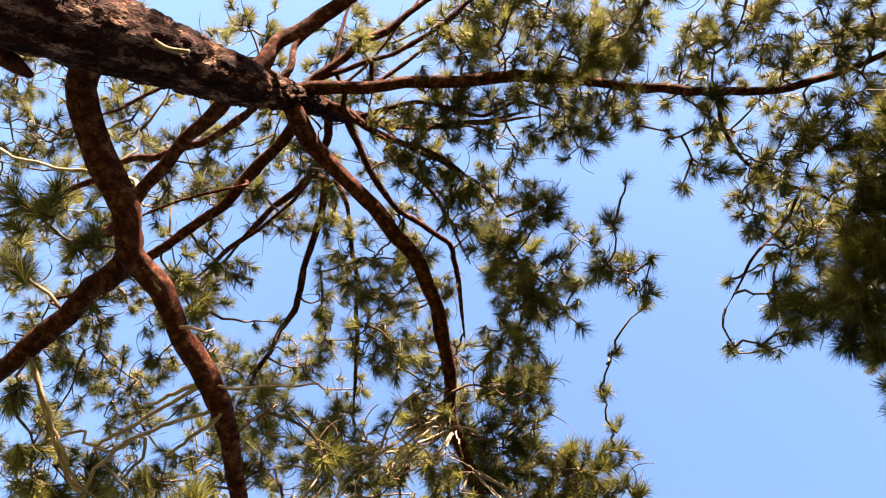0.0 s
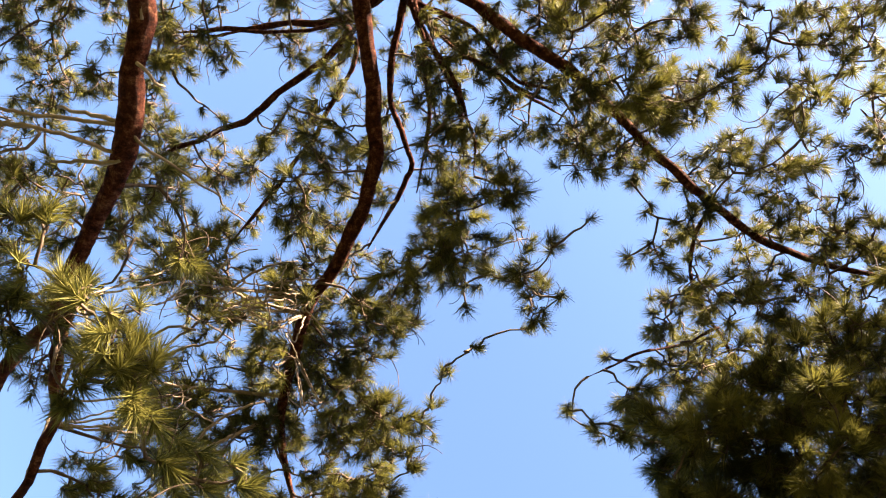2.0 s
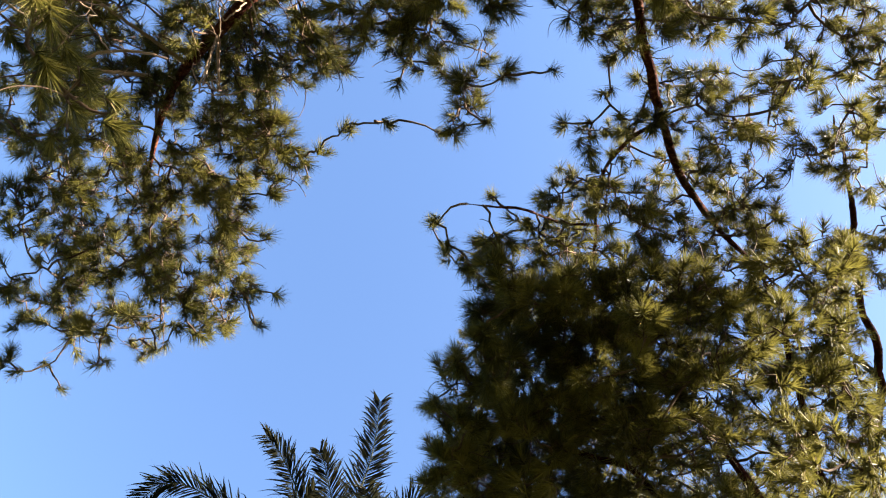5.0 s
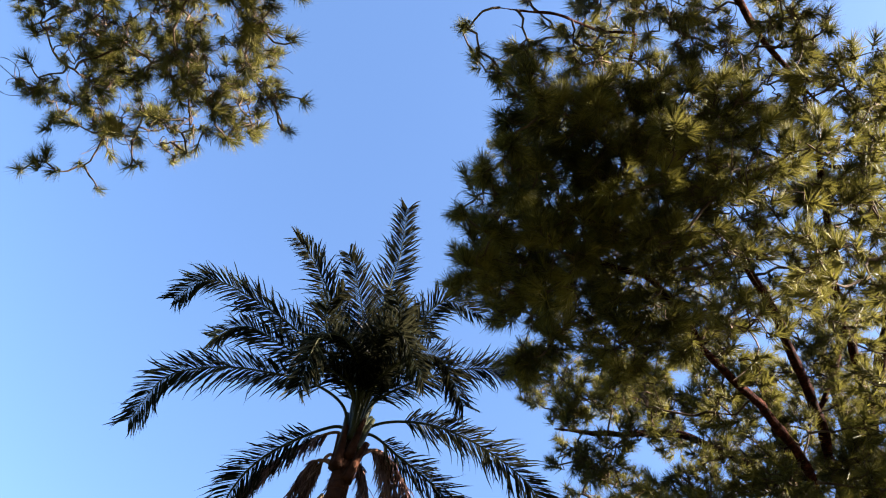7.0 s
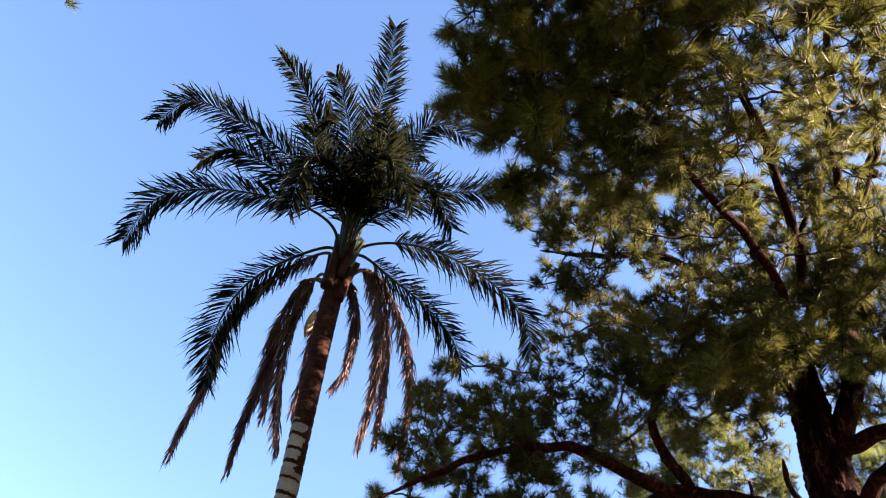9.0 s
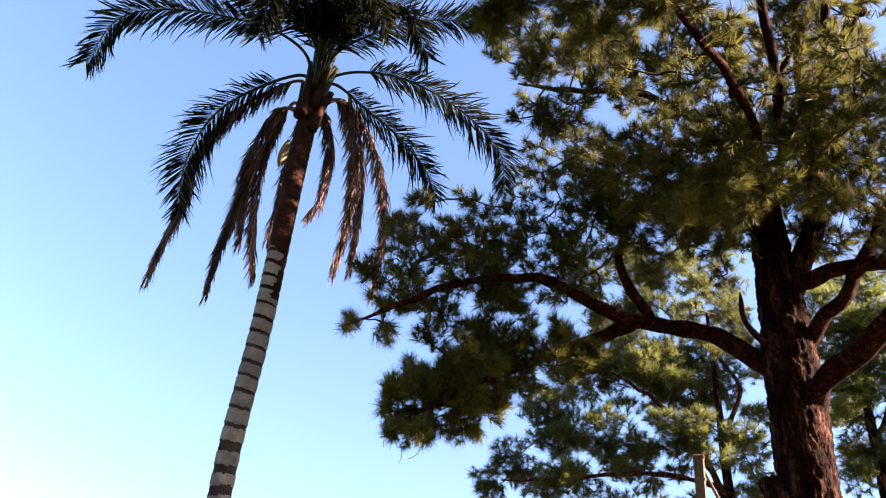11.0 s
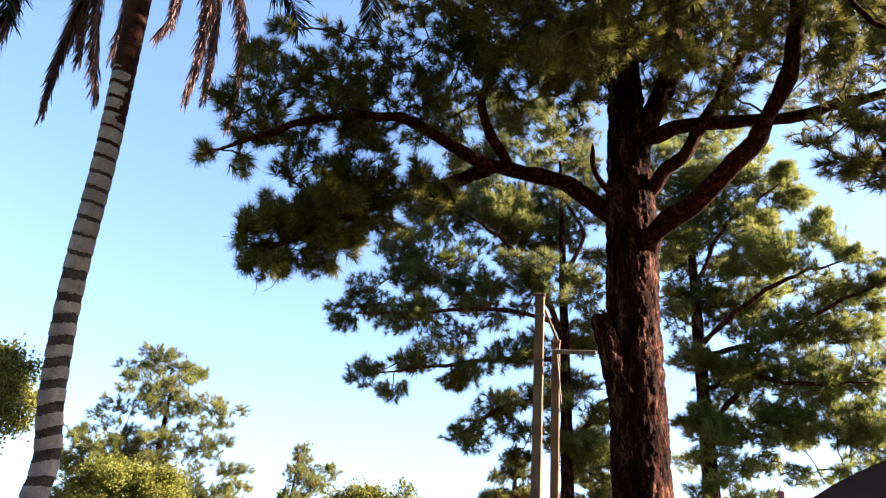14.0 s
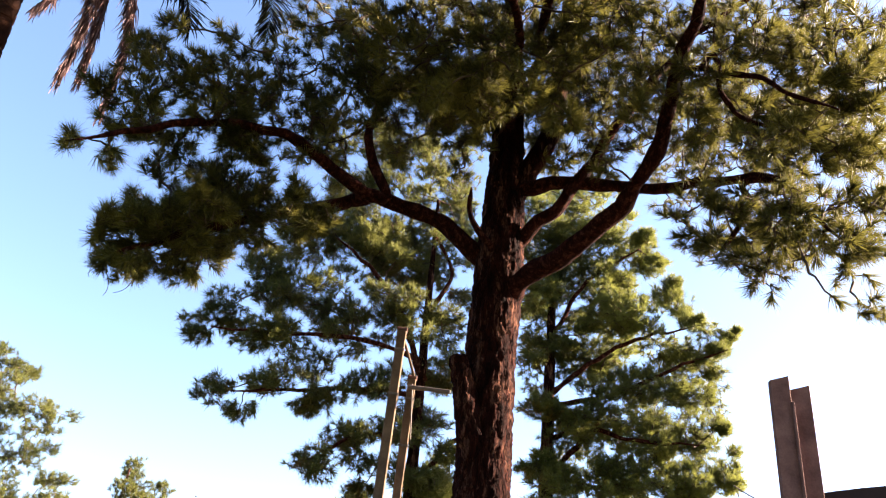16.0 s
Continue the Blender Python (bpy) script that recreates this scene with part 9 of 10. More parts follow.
young = Tree("pine_tree", (-12.0, 34.0, 0.0), "young distant conifer with a pointed top", "tree", "pines")
young.trunk([(-12.0, 34.0, -0.1), (-12.0, 34.0, 4.0), (-11.9, 34.0, 9.3)], [0.16, 0.12, 0.03], 10, 0.0, 0.4)
bough = lambda x, y, z, r, n: young.bough(x, y, z, r, 2 * n, 1.0)
bough(-11.94, 34.63, 9.32, 0.54, 34)
bough(-11.68, 33.51, 8.33, 0.62, 43)
bough(-10.59, 34.71, 8.91, 0.27, 11)
bough(-11.71, 33.11, 7.17, 0.76, 62)
bough(-10.84, 33.42, 7.99, 0.51, 31)
bough(-11.36, 34.37, 7.75, 0.47, 12)
bough(-10.92, 33.75, 8.09, 0.46, 12)
bough(-10.80, 34.99, 8.26, 0.48, 12)
bough(-11.76, 33.20, 7.35, 0.46, 12)
bough(-11.92, 34.76, 9.69, 0.48, 12)
bough(-10.41, 34.61, 8.65, 0.47, 12)
bough(-11.14, 34.12, 8.60, 0.47, 12)
bough(-11.61, 34.01, 8.68, 0.47, 12)
bough(-12.22, 34.53, 7.18, 0.48, 12)
young.finish(FAR_TUFTS, FAR_NEEDLE, near=0)

hedge = Tree("shrub", (-6.9, 29.0, 0.0), "rounded olive shrubs beyond the wall", "shrub")
hedge.trunk([(-6.9, 29.0, -0.1), (-6.9, 29.0, 3.0), (-7.2, 29.0, 5.4)], [0.14, 0.1, 0.04], 8, 0.0, 0.4)
bough = lambda x, y, z, r, n: hedge.bough(x, y, z, r, n, 1.4)
bough(-8.19, 27.94, 6.07, 0.34, 10)
bough(-7.78, 28.18, 6.38, 0.26, 7)
bough(-7.87, 29.53, 6.83, 0.11, 2)
bough(-7.11, 28.88, 6.31, 0.31, 8)
bough(-6.69, 29.23, 6.60, 0.27, 7)
bough(-6.34, 29.22, 6.33, 0.31, 9)
bough(-5.75, 28.85, 6.86, 0.14, 3)
bough(-5.88, 28.49, 7.10, 0.11, 2)
bough(-6.07, 28.73, 6.58, 0.14, 3)
bough(-8.90, 29.40, 6.09, 0.28, 7)
bough(-8.96, 28.29, 5.78, 0.18, 4)
bough(-7.28, 28.94, 5.95, 0.35, 10)
bough(-8.92, 29.56, 6.45, 0.49, 14)
bough(-6.52, 30.17, 6.50, 0.49, 14)
bough(-6.92, 28.28, 6.14, 0.46, 14)
bough(-9.18, 28.93, 5.95, 0.48, 14)
bough(-5.46, 28.77, 6.20, 0.47, 14)
bough(-8.05, 28.36, 6.37, 0.47, 14)
bough(-7.16, 29.18, 6.76, 0.48, 14)
bough(-7.40, 28.40, 6.66, 0.47, 14)
hedge.finish(LEAF_TUFTS, BROAD, name="leaf_clump", near=0)

bush = Tree("shrub", (-13.2, 22.5, 0.0), "yellow-green leafy bush in sunlight behind the wall", "shrub")
bush.trunk([(-13.2, 22.5, -0.1), (-13.2, 22.5, 2.4), (-13.3, 22.5, 4.4)], [0.14, 0.1, 0.04], 8, 0.0, 0.4)
bough = lambda x, y, z, r, n: bush.bough(x, y, z, r, n, 1.2)
bough(-14.32, 23.64, 5.59, 0.40, 9)
bough(-11.38, 24.21, 4.91, 0.39, 9)
bough(-13.93, 22.85, 4.52, 0.38, 9)
bough(-15.11, 23.52, 4.74, 0.40, 9)
bough(-13.67, 24.15, 5.31, 0.40, 9)
bough(-13.17, 24.50, 5.04, 0.40, 9)
bough(-12.62, 23.14, 4.65, 0.38, 9)
bough(-14.86, 23.34, 5.49, 0.40, 9)
bough(-12.81, 23.88, 5.70, 0.39, 9)
bough(-13.01, 22.85, 4.76, 0.38, 9)
bough(-12.59, 24.12, 6.18, 0.39, 9)
bough(-14.52, 23.29, 4.79, 0.39, 9)
bough(-14.27, 22.85, 5.13, 0.39, 9)
bough(-12.13, 23.23, 5.44, 0.38, 9)
bough(-13.78, 23.54, 5.06, 0.39, 9)
bough(-12.61, 23.93, 5.92, 0.39, 9)
bough(-14.28, 23.50, 4.96, 0.40, 9)
bough(-11.64, 23.31, 5.30, 0.38, 9)
bough(-12.86, 24.27, 5.19, 0.40, 9)
bough(-13.68, 23.02, 4.64, 0.39, 9)
bough(-12.51, 24.43, 5.92, 0.40, 9)
bough(-12.46, 24.79, 5.21, 0.40, 9)
bough(-14.09, 22.36, 6.00, 0.38, 9)
bough(-12.21, 25.16, 5.01, 0.40, 9)
bough(-13.86, 23.87, 5.91, 0.40, 9)
bough(-13.46, 22.25, 5.75, 0.38, 9)
bough(-14.11, 22.82, 5.76, 0.39, 9)
bough(-13.03, 23.27, 6.06, 0.39, 9)
bough(-13.86, 23.36, 6.13, 0.39, 9)
bough(-14.59, 22.55, 4.86, 0.39, 9)
bough(-14.12, 22.94, 6.18, 0.39, 9)
bough(-13.91, 24.22, 4.69, 0.40, 9)
bough(-14.65, 22.56, 5.66, 0.39, 9)
bough(-13.22, 24.52, 6.11, 0.40, 9)
bush.finish(LEAF_TUFTS, BROAD, name="leaf_clump", near=0)

dark_pine = Tree("pine_tree", (-1.4, 28.0, 0.0), "dark green conifer beside the red roof", "tree", "pines")
dark_pine.trunk([(-1.9, 27.9, -0.1), (-1.9, 27.9, 4.0), (-1.9, 27.9, 8.6)], [0.2, 0.15, 0.04], 10, 0.0, 0.4)
bough = lambda x, y, z, r, n: dark_pine.bough(x, y, z, r, 2 * n, 1.05)
bough(-1.97, 27.46, 7.54, 0.46, 31)
bough(-2.38, 28.38, 6.74, 0.73, 67)
bough(-1.60, 28.36, 6.97, 0.52, 37)
bough(-2.87, 27.62, 6.19, 0.42, 27)
bough(-2.05, 27.50, 6.21, 0.44, 16)
bough(-2.28, 26.99, 6.55, 0.43, 16)
bough(-2.57, 27.29, 6.26, 0.44, 16)
bough(-2.54, 28.67, 7.58, 0.46, 16)
bough(-2.79, 28.73, 6.87, 0.46, 16)
bough(-1.55, 27.22, 6.90, 0.44, 16)
bough(-1.75, 27.23, 7.72, 0.44, 16)
bough(-2.07, 27.62, 7.98, 0.45, 16)
bough(-1.41, 27.04, 7.41, 0.44, 16)
dark_pine.finish(FAR_TUFTS, FAR_NEEDLE, near=0)

dusky = Tree("pine_tree", (0.75, 28.6, 0.0), "dark green conifer in shade behind the poles", "tree", "pines")
dusky.trunk([(0.75, 28.6, -0.1), (0.75, 28.6, 5.0), (0.7, 28.6, 10.0)], [0.2, 0.15, 0.04], 10, 0.0, 0.4)
crown_side(dusky, (0.65, 28.4, 7.2), (0.9, 1.1, 2.8), 60, 0.5, 16, 36, 1.05)
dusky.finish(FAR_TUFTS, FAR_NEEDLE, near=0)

leafy = Tree("broadleaf_tree", (-15.6, 18.2, 0.0), "dense broadleaf tree with sunlit yellow-green top", "tree")
leafy.trunk([(-15.6, 18.2, -0.1), (-15.6, 18.2, 3.0), (-15.5, 18.2, 6.6)], [0.2, 0.16, 0.05], 10, 0.0, 0.4)
leafy.fullness = lambda y: 0.7
bough = lambda x, y, z, r, n: leafy.bough(x, y, z, r, n, 1.3)
bough(-15.36, 18.45, 8.03, 0.27, 8)
bough(-15.51, 18.10, 7.82, 0.16, 4)
bough(-15.11, 18.80, 7.99, 0.27, 8)
bough(-14.91, 19.00, 7.57, 0.34, 11)
bough(-15.36, 18.60, 7.51, 0.31, 9)
bough(-16.44, 18.36, 7.30, 0.09, 2)
bough(-16.32, 18.57, 7.11, 0.24, 7)
bough(-15.07, 17.74, 6.70, 0.32, 10)
bough(-14.70, 18.73, 7.01, 0.47, 18)
bough(-14.75, 17.99, 6.56, 0.39, 13)
bough(-15.70, 17.89, 6.42, 0.26, 7)
bough(-14.79, 19.51, 7.09, 0.17, 4)
bough(-14.42, 18.14, 6.50, 0.27, 8)
bough(-14.44, 18.67, 6.53, 0.28, 8)
bough(-14.71, 18.17, 8.03, 0.28, 8)
bough(-14.65, 18.23, 7.14, 0.27, 8)
bough(-15.27, 18.90, 7.55, 0.29, 8)
bough(-15.89, 18.95, 5.82, 0.29, 8)
bough(-15.04, 17.83, 6.52, 0.27, 8)
bough(-15.18, 17.44, 5.88, 0.27, 8)
bough(-15.58, 18.70, 7.98, 0.29, 8)
bough(-15.40, 18.15, 6.99, 0.28, 8)
bough(-15.21, 18.58, 5.76, 0.28, 8)
bough(-15.81, 19.01, 6.11, 0.29, 8)
bough(-15.78, 18.89, 7.62, 0.29, 8)
bough(-15.13, 19.26, 7.59, 0.29, 8)
bough(-15.23, 18.91, 6.09, 0.28, 8)
bough(-14.91, 19.70, 7.22, 0.29, 8)
bough(-15.50, 18.70, 7.04, 0.28, 8)
bough(-14.71, 19.23, 6.41, 0.28, 8)
bough(-15.70, 18.08, 5.60, 0.28, 8)
bough(-15.53, 18.94, 8.05, 0.29, 8)
bough(-15.83, 18.60, 5.51, 0.28, 8)
bough(-14.79, 18.21, 6.28, 0.27, 8)
bough(-15.45, 17.26, 6.81, 0.20, 6)
bough(-15.81, 17.59, 6.80, 0.21, 6)
bough(-15.66, 17.99, 6.88, 0.21, 6)
bough(-15.22, 18.20, 7.95, 0.22, 6)
bough(-14.62, 18.00, 7.72, 0.22, 6)
bough(-15.82, 18.00, 7.15, 0.22, 6)
bough(-15.83, 18.40, 7.60, 0.22, 6)
bough(-14.17, 18.20, 7.61, 0.22, 6)
bough(-15.75, 17.80, 6.70, 0.22, 6)
leafy.finish(LEAF_TUFTS, BROAD, name="leaf_clump", near=0)

leafy = Tree("broadleaf_tree", (-18.0, 15.8, 0.0), "low broadleaf tree behind the garden wall", "tree")
leafy.trunk([(-18.0, 15.8, -0.1), (-18.0, 15.8, 2.6), (-18.0, 15.8, 5.6)], [0.2, 0.16, 0.05], 10, 0.0, 0.4)
bough = lambda x, y, z, r, n: leafy.bough(x, y, z, r, n, 1.3)
bough(-17.47, 17.17, 7.08, 0.27, 8)
bough(-17.72, 17.01, 7.10, 0.28, 8)
bough(-16.63, 16.93, 6.93, 0.09, 2)
bough(-16.62, 17.24, 6.93, 0.09, 1)
bough(-16.85, 16.32, 6.22, 0.56, 23)
bough(-16.96, 17.17, 6.40, 0.41, 14)
bough(-16.09, 16.81, 6.17, 0.18, 5)
leafy.finish(LEAF_TUFTS, BROAD, name="leaf_clump", near=0)

# ---- palm ----
TRUNK = [(-6.11, 8.54, 2.16), (-5.97, 8.46, 3.25), (-6.00, 8.25, 3.99), (-6.01, 7.99, 5.36), (-5.96, 7.78, 7.01), (-5.92, 7.56, 8.17), (-5.99, 7.37, 10.18), (-6.02, 7.28, 11.47)]
palm = tagged(new("palm_tree"), "tall feather palm with ringed grey trunk and hanging dead fronds", "palm tree")
palm.location = (TRUNK[0][0], TRUNK[0][1], 0)
PALM_BASE = np.array(palm.location)


def palm_trunk():
    pts = [(TRUNK[0][0], TRUNK[0][1] + 0.1, -0.1)] + TRUNK
    path = spline(pts, 0.014)
    z = path[:, 2]
    rad = np.interp(z, [0, 2, 5, 8, 9.4, 10.4, 11.2, 11.6], [0.2, 0.155, 0.15, 0.15, 0.155, 0.165, 0.16, 0.13])
    ring, dark = np.zeros(len(path)), []
    nxt, is_dark = 0.1, False
    along = np.concatenate([[0], np.cumsum(np.linalg.norm(np.diff(path, axis=0), axis=1))])
    for i, a in enumerate(along):
        if a > nxt:
            is_dark = not is_dark
            thin = path[i][2] > 5.4
            nxt = a + (rng.uniform(0.03, 0.055) if thin else rng.uniform(0.095, 0.135)) if is_dark else a + rng.uniform(0.12, 0.18)
        dark.append(is_dark)
        ring[i] = -0.008 if is_dark else 0.0
    sides = 32
    v, f = tube(path, rad + ring, sides, 0.004, 0.05)
    idx = []
    for q in f[:-2]:
        i, j = q[0] // sides, q[0] % sides
        a = 2 * math.pi * j / sides
        sway = 0.025 * math.cos(a + 0.7 * z[i]) + 0.03 * noise.noise(Vector((math.cos(a), math.sin(a), z[i] * 0.8)))
        scar = dark[min(len(dark) - 1, max(0, i + round(sway / 0.014)))]
        fibre = z[i] + 2.5 * sway > 8.2 or (z[i] > 7.0 and scar) or (z[i] > 7.5 and 3 * sway + 0.08 * noise.noise(Vector((a, z[i] * 9, 4))) > 0.02)
        idx.append(2 if fibre else (1 if scar else 0))
    idx += [2, 0]
    link_mesh("trunk", np.array(v) - PALM_BASE, f, [PALM_TRUNK, PALM_RING, PALM_BOOT], palm, False, mat_index=idx)


palm_trunk()
HEART = np.array(TRUNK[-1])


def crown_base():
    """Overlapping leaf bases that wrap the top of the trunk."""
    for i in range(14):
        a = i * 2.4
        h = -0.55 + 0.09 * i
        r = 0.17 - 0.008 * i
        d = np.array([math.cos(a), math.sin(a), 0])
        p0 = HEART + d * r + np.array([0, 0, h - 0.35])
        path = spline([p0, p0 + d * 0.05 + np.array([0, 0, 0.4]), p0 + d * 0.14 + np.array([0, 0, 0.85])], 0.1)
        v, f = tube(path, np.linspace(0.1, 0.035, len(path)), 8)
        link_mesh("leaf_base", np.array(v) - PALM_BASE, f, PALM_BOOT if i < 7 else PALM_STEM, palm, True)


crown_base()


def frond(pts, kind):
    """A feather leaf: a curved midrib and its leaflets in several ranks."""
    pts = [tuple(HEART + np.array([0, 0, -0.25 if kind == "green" else -0.6]))] + list(pts)
    path = spline(pts, 0.03)
    n = len(path)
    v, f = tube(path, np.linspace(0.034, 0.005, n), 6)
    rib = link_mesh("frond", np.array(v) - PALM_BASE, f, PALM_STEM if kind == "green" else PALM_DEAD_STEM, palm, True,
                    {"green": "green arching feather frond", "dead": "dead brown hanging frond", "dry": "dry drooping frond"}[kind])
    tan = np.gradient(path, axis=0)
    verts, tris = [], []
    first = int(n * (0.3 if kind == "green" else 0.22))
    for i in range(first, n):
        u = (i - first) / max(1, n - 1 - first)
        base_len = (0.46 + 0.44 * math.sin(math.pi * min(1, 0.12 + u * 0.88))) * (0.73 if kind == "green" else 0.5)
        t = unit(tan[i])
        s = unit(np.cross(t, np.array([0, 0, 1.0]) + rng.normal(0, 0.05, 3)))
        up = np.cross(s, t)
        for sgn in (-1, 1):
            for _ in range(2 if kind == "green" else 3):
                ln = base_len * rng.uniform(0.6, 1.12)
                lift = rng.normal(0.08, 0.3) if kind == "green" else rng.normal(-0.5, 0.3)
                d = unit(sgn * s * (1.0 if kind == "green" else 0.3) + up * lift + t * (0.7 + 0.5 * u))
                drop = np.array([0, 0, -1.0]) * (rng.uniform(0.05, 0.5) if kind == "green" else rng.uniform(0.7, 1.2))
                p0 = path[i]
                p1 = p0 + d * ln * 0.45 + drop * ln * 0.1
                curl = rng.normal(0, 0.1, 3) * ln
                p2 = p0 + d * ln * (0.74 if kind == "green" else 0.6) + drop * ln * 0.36 + curl * 0.4
                p3 = p0 + d * ln * (0.9 if kind == "green" else 0.7) + drop * ln * 0.74 + curl
                w = unit(np.cross(d, drop + rng.normal(0, 0.3, 3))) * (0.0135 if kind == "green" else 0.0105)
                k = len(verts)
                verts += [p0 - w * 0.5, p0 + w * 0.5, p1 - w, p1 + w, p2 - w * 0.7, p2 + w * 0.7, p3]
                tris += [(k, k + 1, k + 3), (k, k + 3, k + 2), (k + 2, k + 3, k + 5), (k + 2, k + 5, k + 4), (k + 4, k + 5, k + 6)]
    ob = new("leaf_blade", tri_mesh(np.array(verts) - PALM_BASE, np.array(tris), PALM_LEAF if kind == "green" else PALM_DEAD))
    ob.parent = rib
    tagged(ob, kind="stuff")


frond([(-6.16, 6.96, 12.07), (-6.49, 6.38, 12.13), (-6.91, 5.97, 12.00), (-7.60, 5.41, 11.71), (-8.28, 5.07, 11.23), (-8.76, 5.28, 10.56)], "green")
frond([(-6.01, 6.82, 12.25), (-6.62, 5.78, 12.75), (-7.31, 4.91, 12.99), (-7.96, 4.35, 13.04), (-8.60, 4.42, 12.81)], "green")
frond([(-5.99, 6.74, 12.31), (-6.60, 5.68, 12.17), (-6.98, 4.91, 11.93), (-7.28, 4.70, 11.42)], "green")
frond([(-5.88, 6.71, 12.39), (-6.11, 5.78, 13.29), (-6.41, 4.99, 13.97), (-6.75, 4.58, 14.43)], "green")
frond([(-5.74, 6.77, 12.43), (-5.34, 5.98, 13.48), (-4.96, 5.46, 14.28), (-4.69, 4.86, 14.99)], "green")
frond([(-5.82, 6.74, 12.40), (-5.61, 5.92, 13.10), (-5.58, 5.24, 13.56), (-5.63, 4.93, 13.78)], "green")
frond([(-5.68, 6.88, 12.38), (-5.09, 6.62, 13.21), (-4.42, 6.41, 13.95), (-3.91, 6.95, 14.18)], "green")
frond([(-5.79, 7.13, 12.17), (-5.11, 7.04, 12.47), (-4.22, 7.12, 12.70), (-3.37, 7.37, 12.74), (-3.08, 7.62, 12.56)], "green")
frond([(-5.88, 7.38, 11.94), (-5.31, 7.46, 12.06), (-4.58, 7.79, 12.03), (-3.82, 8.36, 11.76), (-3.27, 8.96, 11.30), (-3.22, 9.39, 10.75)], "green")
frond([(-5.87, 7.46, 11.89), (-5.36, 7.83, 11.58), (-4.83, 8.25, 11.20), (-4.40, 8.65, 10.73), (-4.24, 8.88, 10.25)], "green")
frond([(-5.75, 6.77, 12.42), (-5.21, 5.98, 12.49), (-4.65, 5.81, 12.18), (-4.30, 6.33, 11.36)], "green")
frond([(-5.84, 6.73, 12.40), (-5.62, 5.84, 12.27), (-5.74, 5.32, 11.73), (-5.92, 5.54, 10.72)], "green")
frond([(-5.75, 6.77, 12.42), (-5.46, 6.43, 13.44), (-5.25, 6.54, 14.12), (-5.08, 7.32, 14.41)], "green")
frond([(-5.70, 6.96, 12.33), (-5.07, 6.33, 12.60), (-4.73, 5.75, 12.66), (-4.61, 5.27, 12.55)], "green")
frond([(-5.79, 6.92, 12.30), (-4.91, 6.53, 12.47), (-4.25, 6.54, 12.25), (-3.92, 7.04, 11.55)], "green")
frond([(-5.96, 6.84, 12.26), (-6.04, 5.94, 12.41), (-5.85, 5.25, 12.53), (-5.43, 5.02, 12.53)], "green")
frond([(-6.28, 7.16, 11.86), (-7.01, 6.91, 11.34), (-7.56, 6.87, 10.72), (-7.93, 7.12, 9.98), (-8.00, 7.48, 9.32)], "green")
frond([(-6.34, 7.21, 11.79), (-7.33, 7.14, 11.24), (-8.04, 7.40, 10.54), (-8.32, 7.80, 10.03), (-8.73, 8.13, 9.37), (-9.04, 8.41, 8.82)], "dead")
frond([(-6.55, 7.44, 11.49), (-7.23, 7.89, 10.70), (-7.70, 8.33, 9.98), (-8.03, 8.70, 9.34), (-8.25, 9.01, 8.83)], "dead")
frond([(-5.84, 7.70, 11.73), (-5.67, 8.33, 11.18), (-5.87, 9.02, 10.24), (-6.16, 9.44, 9.39)], "dead")
frond([(-5.79, 7.72, 11.74), (-5.62, 8.37, 11.36), (-5.81, 9.20, 10.52), (-6.07, 9.81, 9.71)], "dead")
frond([(-5.75, 7.74, 11.75), (-5.38, 8.50, 11.29), (-5.34, 9.36, 10.43), (-5.67, 10.08, 9.32)], "dead")
frond([(-6.65, 7.47, 11.40), (-7.12, 7.93, 10.57), (-7.31, 8.48, 9.79), (-7.36, 8.96, 9.09)], "dry")
frond([(-6.73, 7.42, 11.38), (-7.33, 7.81, 10.77), (-7.57, 8.35, 10.24), (-7.78, 8.81, 9.75)], "dry")
frond([(-6.09, 7.74, 11.55), (-6.12, 8.30, 11.26), (-6.43, 8.87, 10.74), (-6.76, 9.10, 10.47)], "dry")
frond([(-6.29, 7.56, 11.56), (-6.79, 8.18, 11.01), (-7.24, 8.86, 10.35), (-7.51, 9.17, 10.13)], "dry")

def spathe():
    """The pale woody boat-shaped bract that hangs under the crown."""
    base = HEART + np.array([-0.42, 0.28, -0.75])
    path = spline([base, base + np.array([-0.06, 0.05, -0.22]), base + np.array([-0.1, 0.1, -0.5])], 0.04)
    v, f = tube(path, 0.075 * np.sin(np.linspace(0.35, 2.9, len(path))), 10)
    link_mesh("spathe", np.array(v) - PALM_BASE, f, DEADWOOD, palm, True, "pale woody boat-shaped bract")


spathe()

# ---- poles beside the forked pine ----
def pole(name, x, y, top, w, label):
    root = tagged(new(name), label, "pole", "poles")
    root.location = (x, y, 0)
    part("shaft", box_bm(-w / 2, w / 2, -w * 0.4, w * 0.4, -0.1, top, 0.015), CONCRETE, root)
    part("cap", box_bm(-w / 2 - 0.01, w / 2 + 0.01, -w * 0.4 - 0.01, w * 0.4 + 0.01, top, top + 0.05, 0.01), TIMBER, root)
    for h in (top - 0.35, top - 1.1):
        part("band", box_bm(-w / 2 - 0.006, w / 2 + 0.006, -w * 0.4 - 0.006, w * 0.4 + 0.006, h, h + 0.04, 0.004), METAL, root)
    return root


pole("utility_pole", -0.49, 11.7, 6.92, 0.15, "slim weathered pole with a dark cap near the pine")
second = pole("utility_pole", -0.23, 11.9, 6.2, 0.13, "shorter pale pole carrying a timber crossarm")
part("crossarm", box_bm(-0.06, 0.62, -0.14, -0.09, 6.0, 6.06, 0.01), METAL, second)


def cable(name, a, b, sag, r, label):
    p = [np.array(a) * (1 - u) + np.array(b) * u + np.array([0, 0, -sag * 4 * u * (1 - u)]) for u in np.linspace(0, 1, 24)]
    v, f = tube(p, [r] * 24, 6)
    return tagged(link_mesh(name, v, f, METAL), label, "cable")


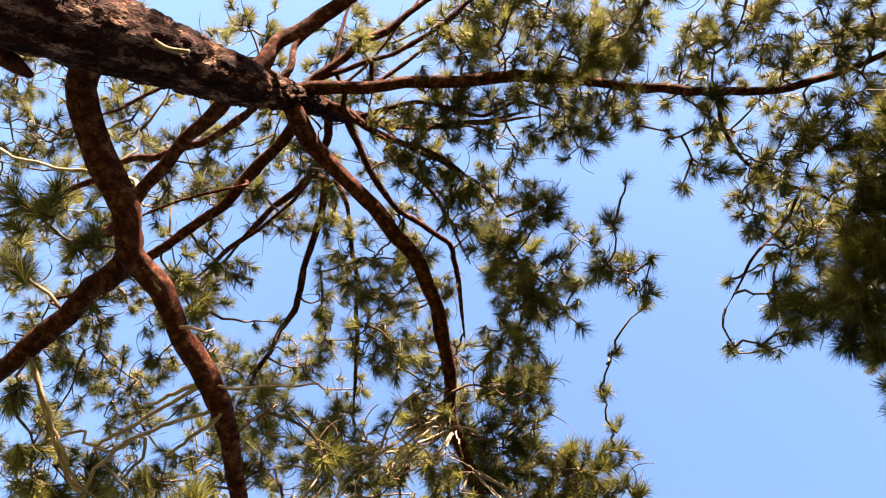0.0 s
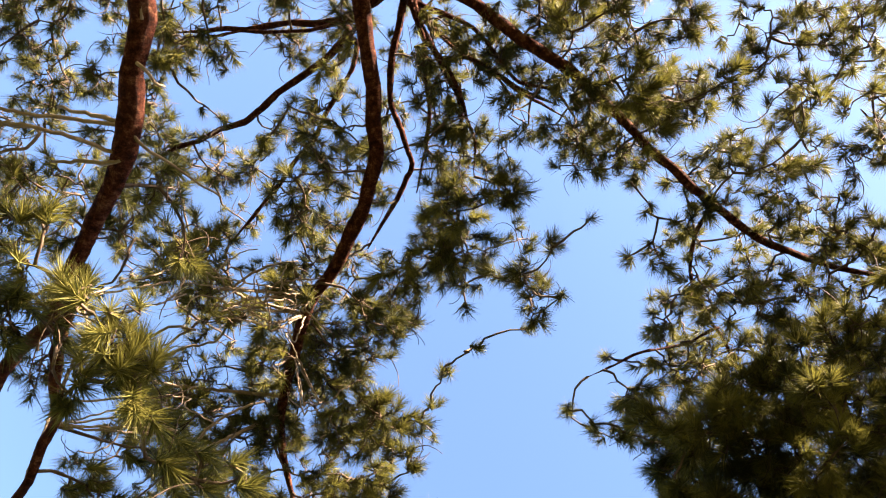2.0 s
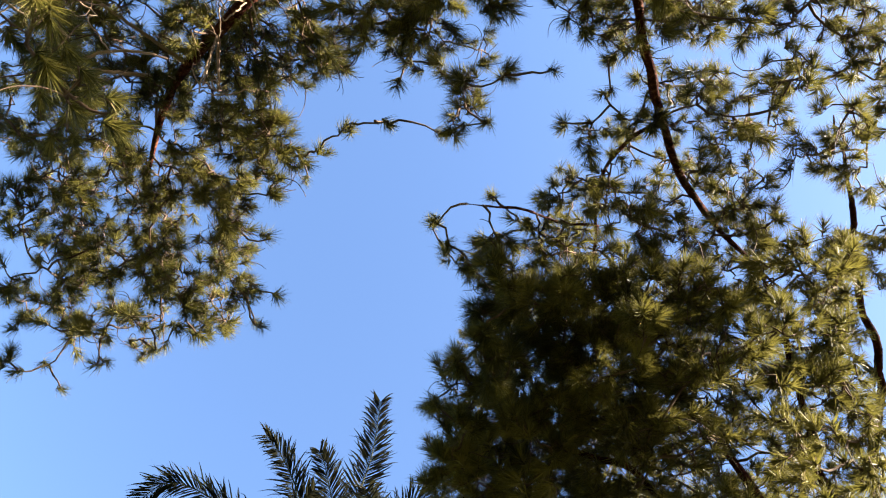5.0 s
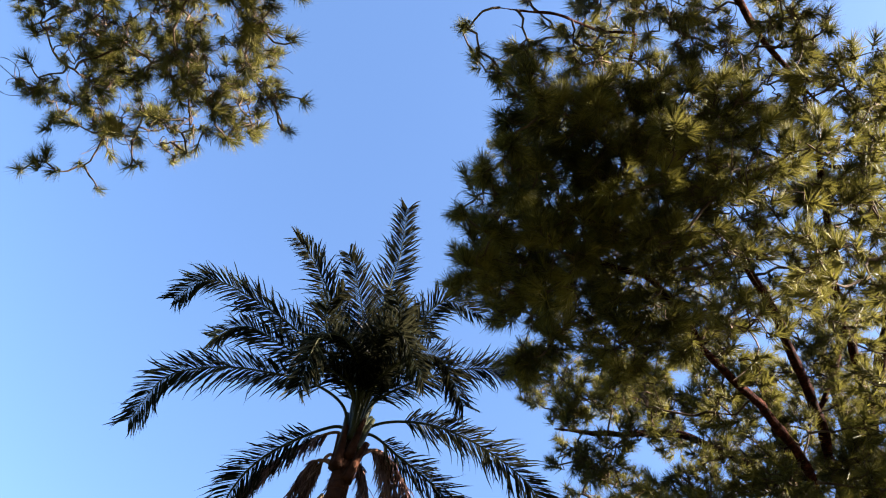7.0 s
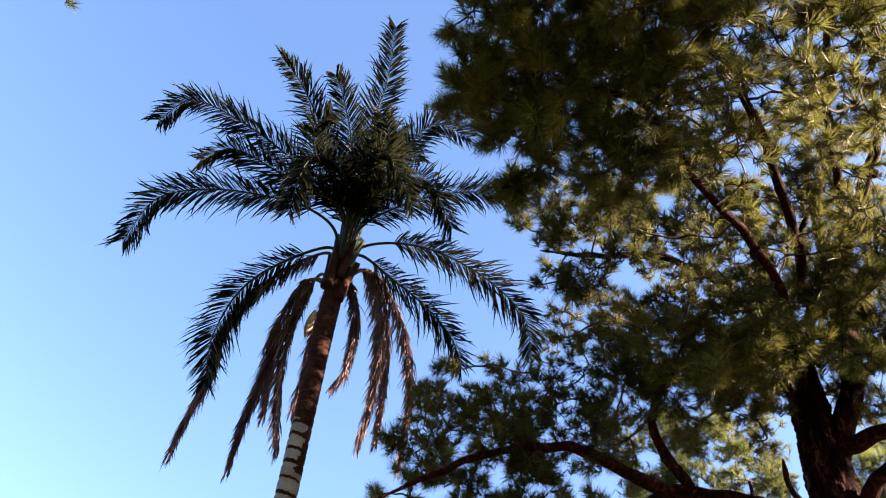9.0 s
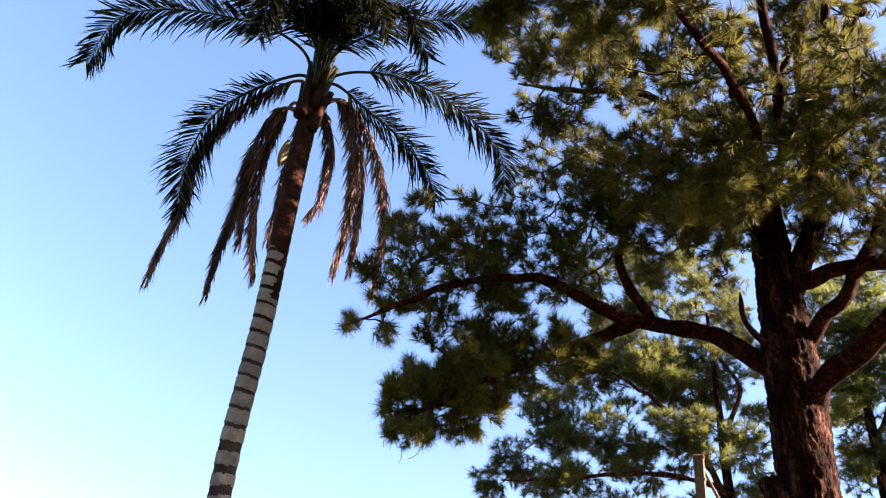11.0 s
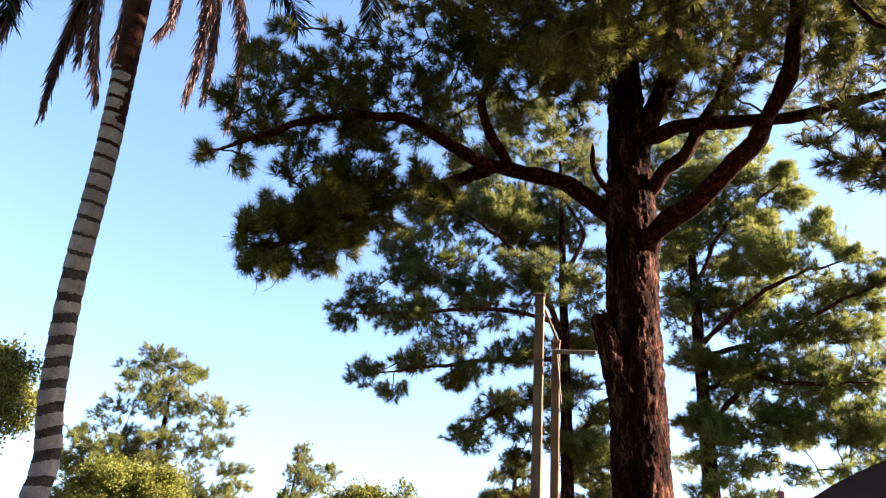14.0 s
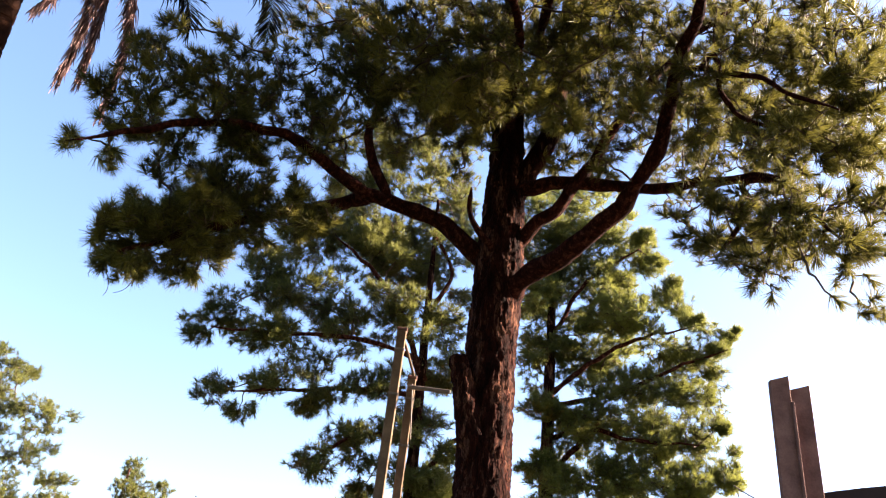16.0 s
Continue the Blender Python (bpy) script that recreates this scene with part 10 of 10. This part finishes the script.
v, f = tube([(-0.27, -0.13, 6.95), (-0.13, -0.13, 6.6), (0.02, -0.13, 6.22)], [0.022] * 3, 8)
link_mesh("brace", v, f, CONCRETE, second, True, "pale diagonal brace")
cable("loop_cable", (-0.22, 11.82, 6.1), (-0.14, 11.82, 5.2), -0.0, 0.012, "dark cable running down the shorter pole")


# ---- timber post by the outbuilding ----
def board_post():
    root = tagged(new("timber_post"), "brown weathered post made of two upright boards", "post")
    root.location = (3.03, 6.2, 0)

    def board(x0, x1, y0, y1, top_l, top_r):
        bm = box_bm(x0, x1, y0, y1, -0.1, top_l, 0.004)
        for v in bm.verts:
            if v.co.z > 1:
                v.co.z += (top_r - top_l) * (v.co.x - x0) / (x1 - x0)
        part("board", bm, TIMBER, root)

    board(-0.13, 0.035, -0.02, 0.03, 4.38, 4.44)
    board(0.04, 0.235, 0.035, 0.085, 4.33, 4.4)
    part("batten", box_bm(0.022, 0.044, -0.05, -0.022, -0.1, 4.2, 0.003), TIMBER, root)
    part("strap", box_bm(-0.14, 0.24, -0.028, -0.022, 3.2, 3.24, 0.001), METAL, root)


board_post()
cable("tie_wire", (3.02, 6.15, 3.28), (2.62, 6.45, 3.52), 0.04, 0.005, "thin wire tied to the timber post")


# ---- outbuilding with an arched gable ----
def outbuilding():
    root = tagged(new("outbuilding"), "grey plastered outbuilding with an arched gable in shade", "building")
    root.location = (6.3, 6.5, 0)
    half, eave, rise = 5.1, 2.06, 1.86

    def arch(u):
        return eave + rise * math.sqrt(max(0.0, 1 - abs(u) ** 1.9)) if abs(u) < 1 else eave

    us = np.linspace(-1, 1, 41)
    verts, faces = [], []
    for y in (0.0, 0.22):
        for u in us:
            verts += [(u * half, y, -0.1), (u * half, y, arch(u))]
    n = len(us)
    for i in range(n - 1):
        a, b = 2 * i, 2 * n + 2 * i
        faces += [(a, a + 2, a + 3, a + 1), (b, b + 1, b + 3, b + 2), (a + 1, a + 3, b + 3, b + 1)]
    faces += [(0, 1, 2 * n + 1, 2 * n), (2 * n - 2, 4 * n - 2, 4 * n - 1, 2 * n - 1)]
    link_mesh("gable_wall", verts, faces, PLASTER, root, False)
    verts, faces = [], []
    for y in (0.225, 5.0):
        for u in us:
            z = arch(u)
            verts += [(u * half, y, z - 0.1), (u * half, y, z - 0.03)]
    for i in range(n - 1):
        a, b = 2 * i, 2 * n + 2 * i
        faces += [(a + 1, a + 3, b + 3, b + 1), (a, b, b + 2, a + 2)]
    link_mesh("roof", verts, faces, SHEET, root, True)
    for x in (-half, half - 0.2):
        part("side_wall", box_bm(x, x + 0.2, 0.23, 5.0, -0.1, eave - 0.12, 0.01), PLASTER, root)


outbuilding()

# ---- small post and box behind the wall ----
stub = tagged(new("fence_post"), "thin dark post with a small grey box", "post")
stub.location = (2.95, 12.1, 0)
part("shaft", box_bm(-0.04, 0.04, -0.04, 0.04, -0.1, 4.12, 0.008), TIMBER, stub)
part("meter_box", box_bm(-0.3, -0.05, -0.08, 0.08, 3.5, 3.82, 0.01), SHEET, stub)


# ---- house with a red hip roof ----
def house():
    root = tagged(new("house"), "low house with a red clay tile hip roof", "house")
    root.location = (-3.2, 26, 0)
    part("wall", box_bm(-5.2, 5.2, -3.4, 3.4, -0.1, 3.75, 0.01), WALLPAINT, root)
    apex = [(-0.65, 0, 6.05), (0.9, 0, 6.05)]
    eave = [(-5.8, -4, 3.7), (6.2, -4, 3.7), (6.2, 4, 3.7), (-5.8, 4, 3.7)]
    under = [(x * 0.99, y * 0.99, 3.62) for x, y, z in eave]
    roof = link_mesh("roof", eave + apex + under, [(0, 1, 5, 4), (1, 2, 5), (2, 3, 4, 5), (3, 0, 4), (6, 9, 8, 7), (0, 6, 7, 1), (1, 7, 8, 2), (2, 8, 9, 3), (3, 9, 6, 0)],
                     TILE, root, False)
    for a, b in ((eave[0], apex[0]), (eave[3], apex[0]), (apex[0], apex[1]), (apex[1], eave[1]), (apex[1], eave[2])):
        p = [np.array(a) * (1 - u) + np.array(b) * u + np.array([0, 0, 0.03]) for u in np.linspace(0, 1, 24)]
        v, f = tube(p, [0.09 + 0.012 * (i % 2) for i in range(24)], 8)
        link_mesh("ridge_cap", v, f, RIDGE, roof, True)


house()

# ---- garden wall of clay blocks ----
W0, W1 = np.array((-15.0, 6.42)), np.array((0.6, 8.95))
W_DIR = (W1 - W0) / np.linalg.norm(W1 - W0)
W_LEN = float(np.linalg.norm(W1 - W0))
wall = tagged(new("wall_garden"), "garden wall of orange clay blocks with dark joints", "wall", kind="structure")
wall.matrix_basis = Matrix.Translation((W0[0], W0[1], 0)) @ Matrix.Rotation(math.atan2(W_DIR[1], W_DIR[0]), 4, "Z")
part("mortar_core", box_bm(0, W_LEN, 0.012, 0.14, -0.1, 2.785, 0), MORTAR, wall)
bm = box_bm(0, 0.385, 0, 0.152, 0, 0.188, 0.007)
block_mesh = bpy.data.meshes.new("block")
bm.to_mesh(block_mesh)
bm.free()
block_mesh.materials.append(BLOCK)
for row in range(7):
    for i in range(int(W_LEN / 0.4) - 1):
        ob = new("block", block_mesh)
        ob.parent = wall
        ob.location = (0.02 + i * 0.4 + (0.2 if row % 2 else 0), random.uniform(-0.003, 0.003), 2.6 - row * 0.2 + random.uniform(-0.003, 0.003))
        ob.rotation_euler = (0, random.uniform(-0.006, 0.006), random.uniform(-0.006, 0.006))
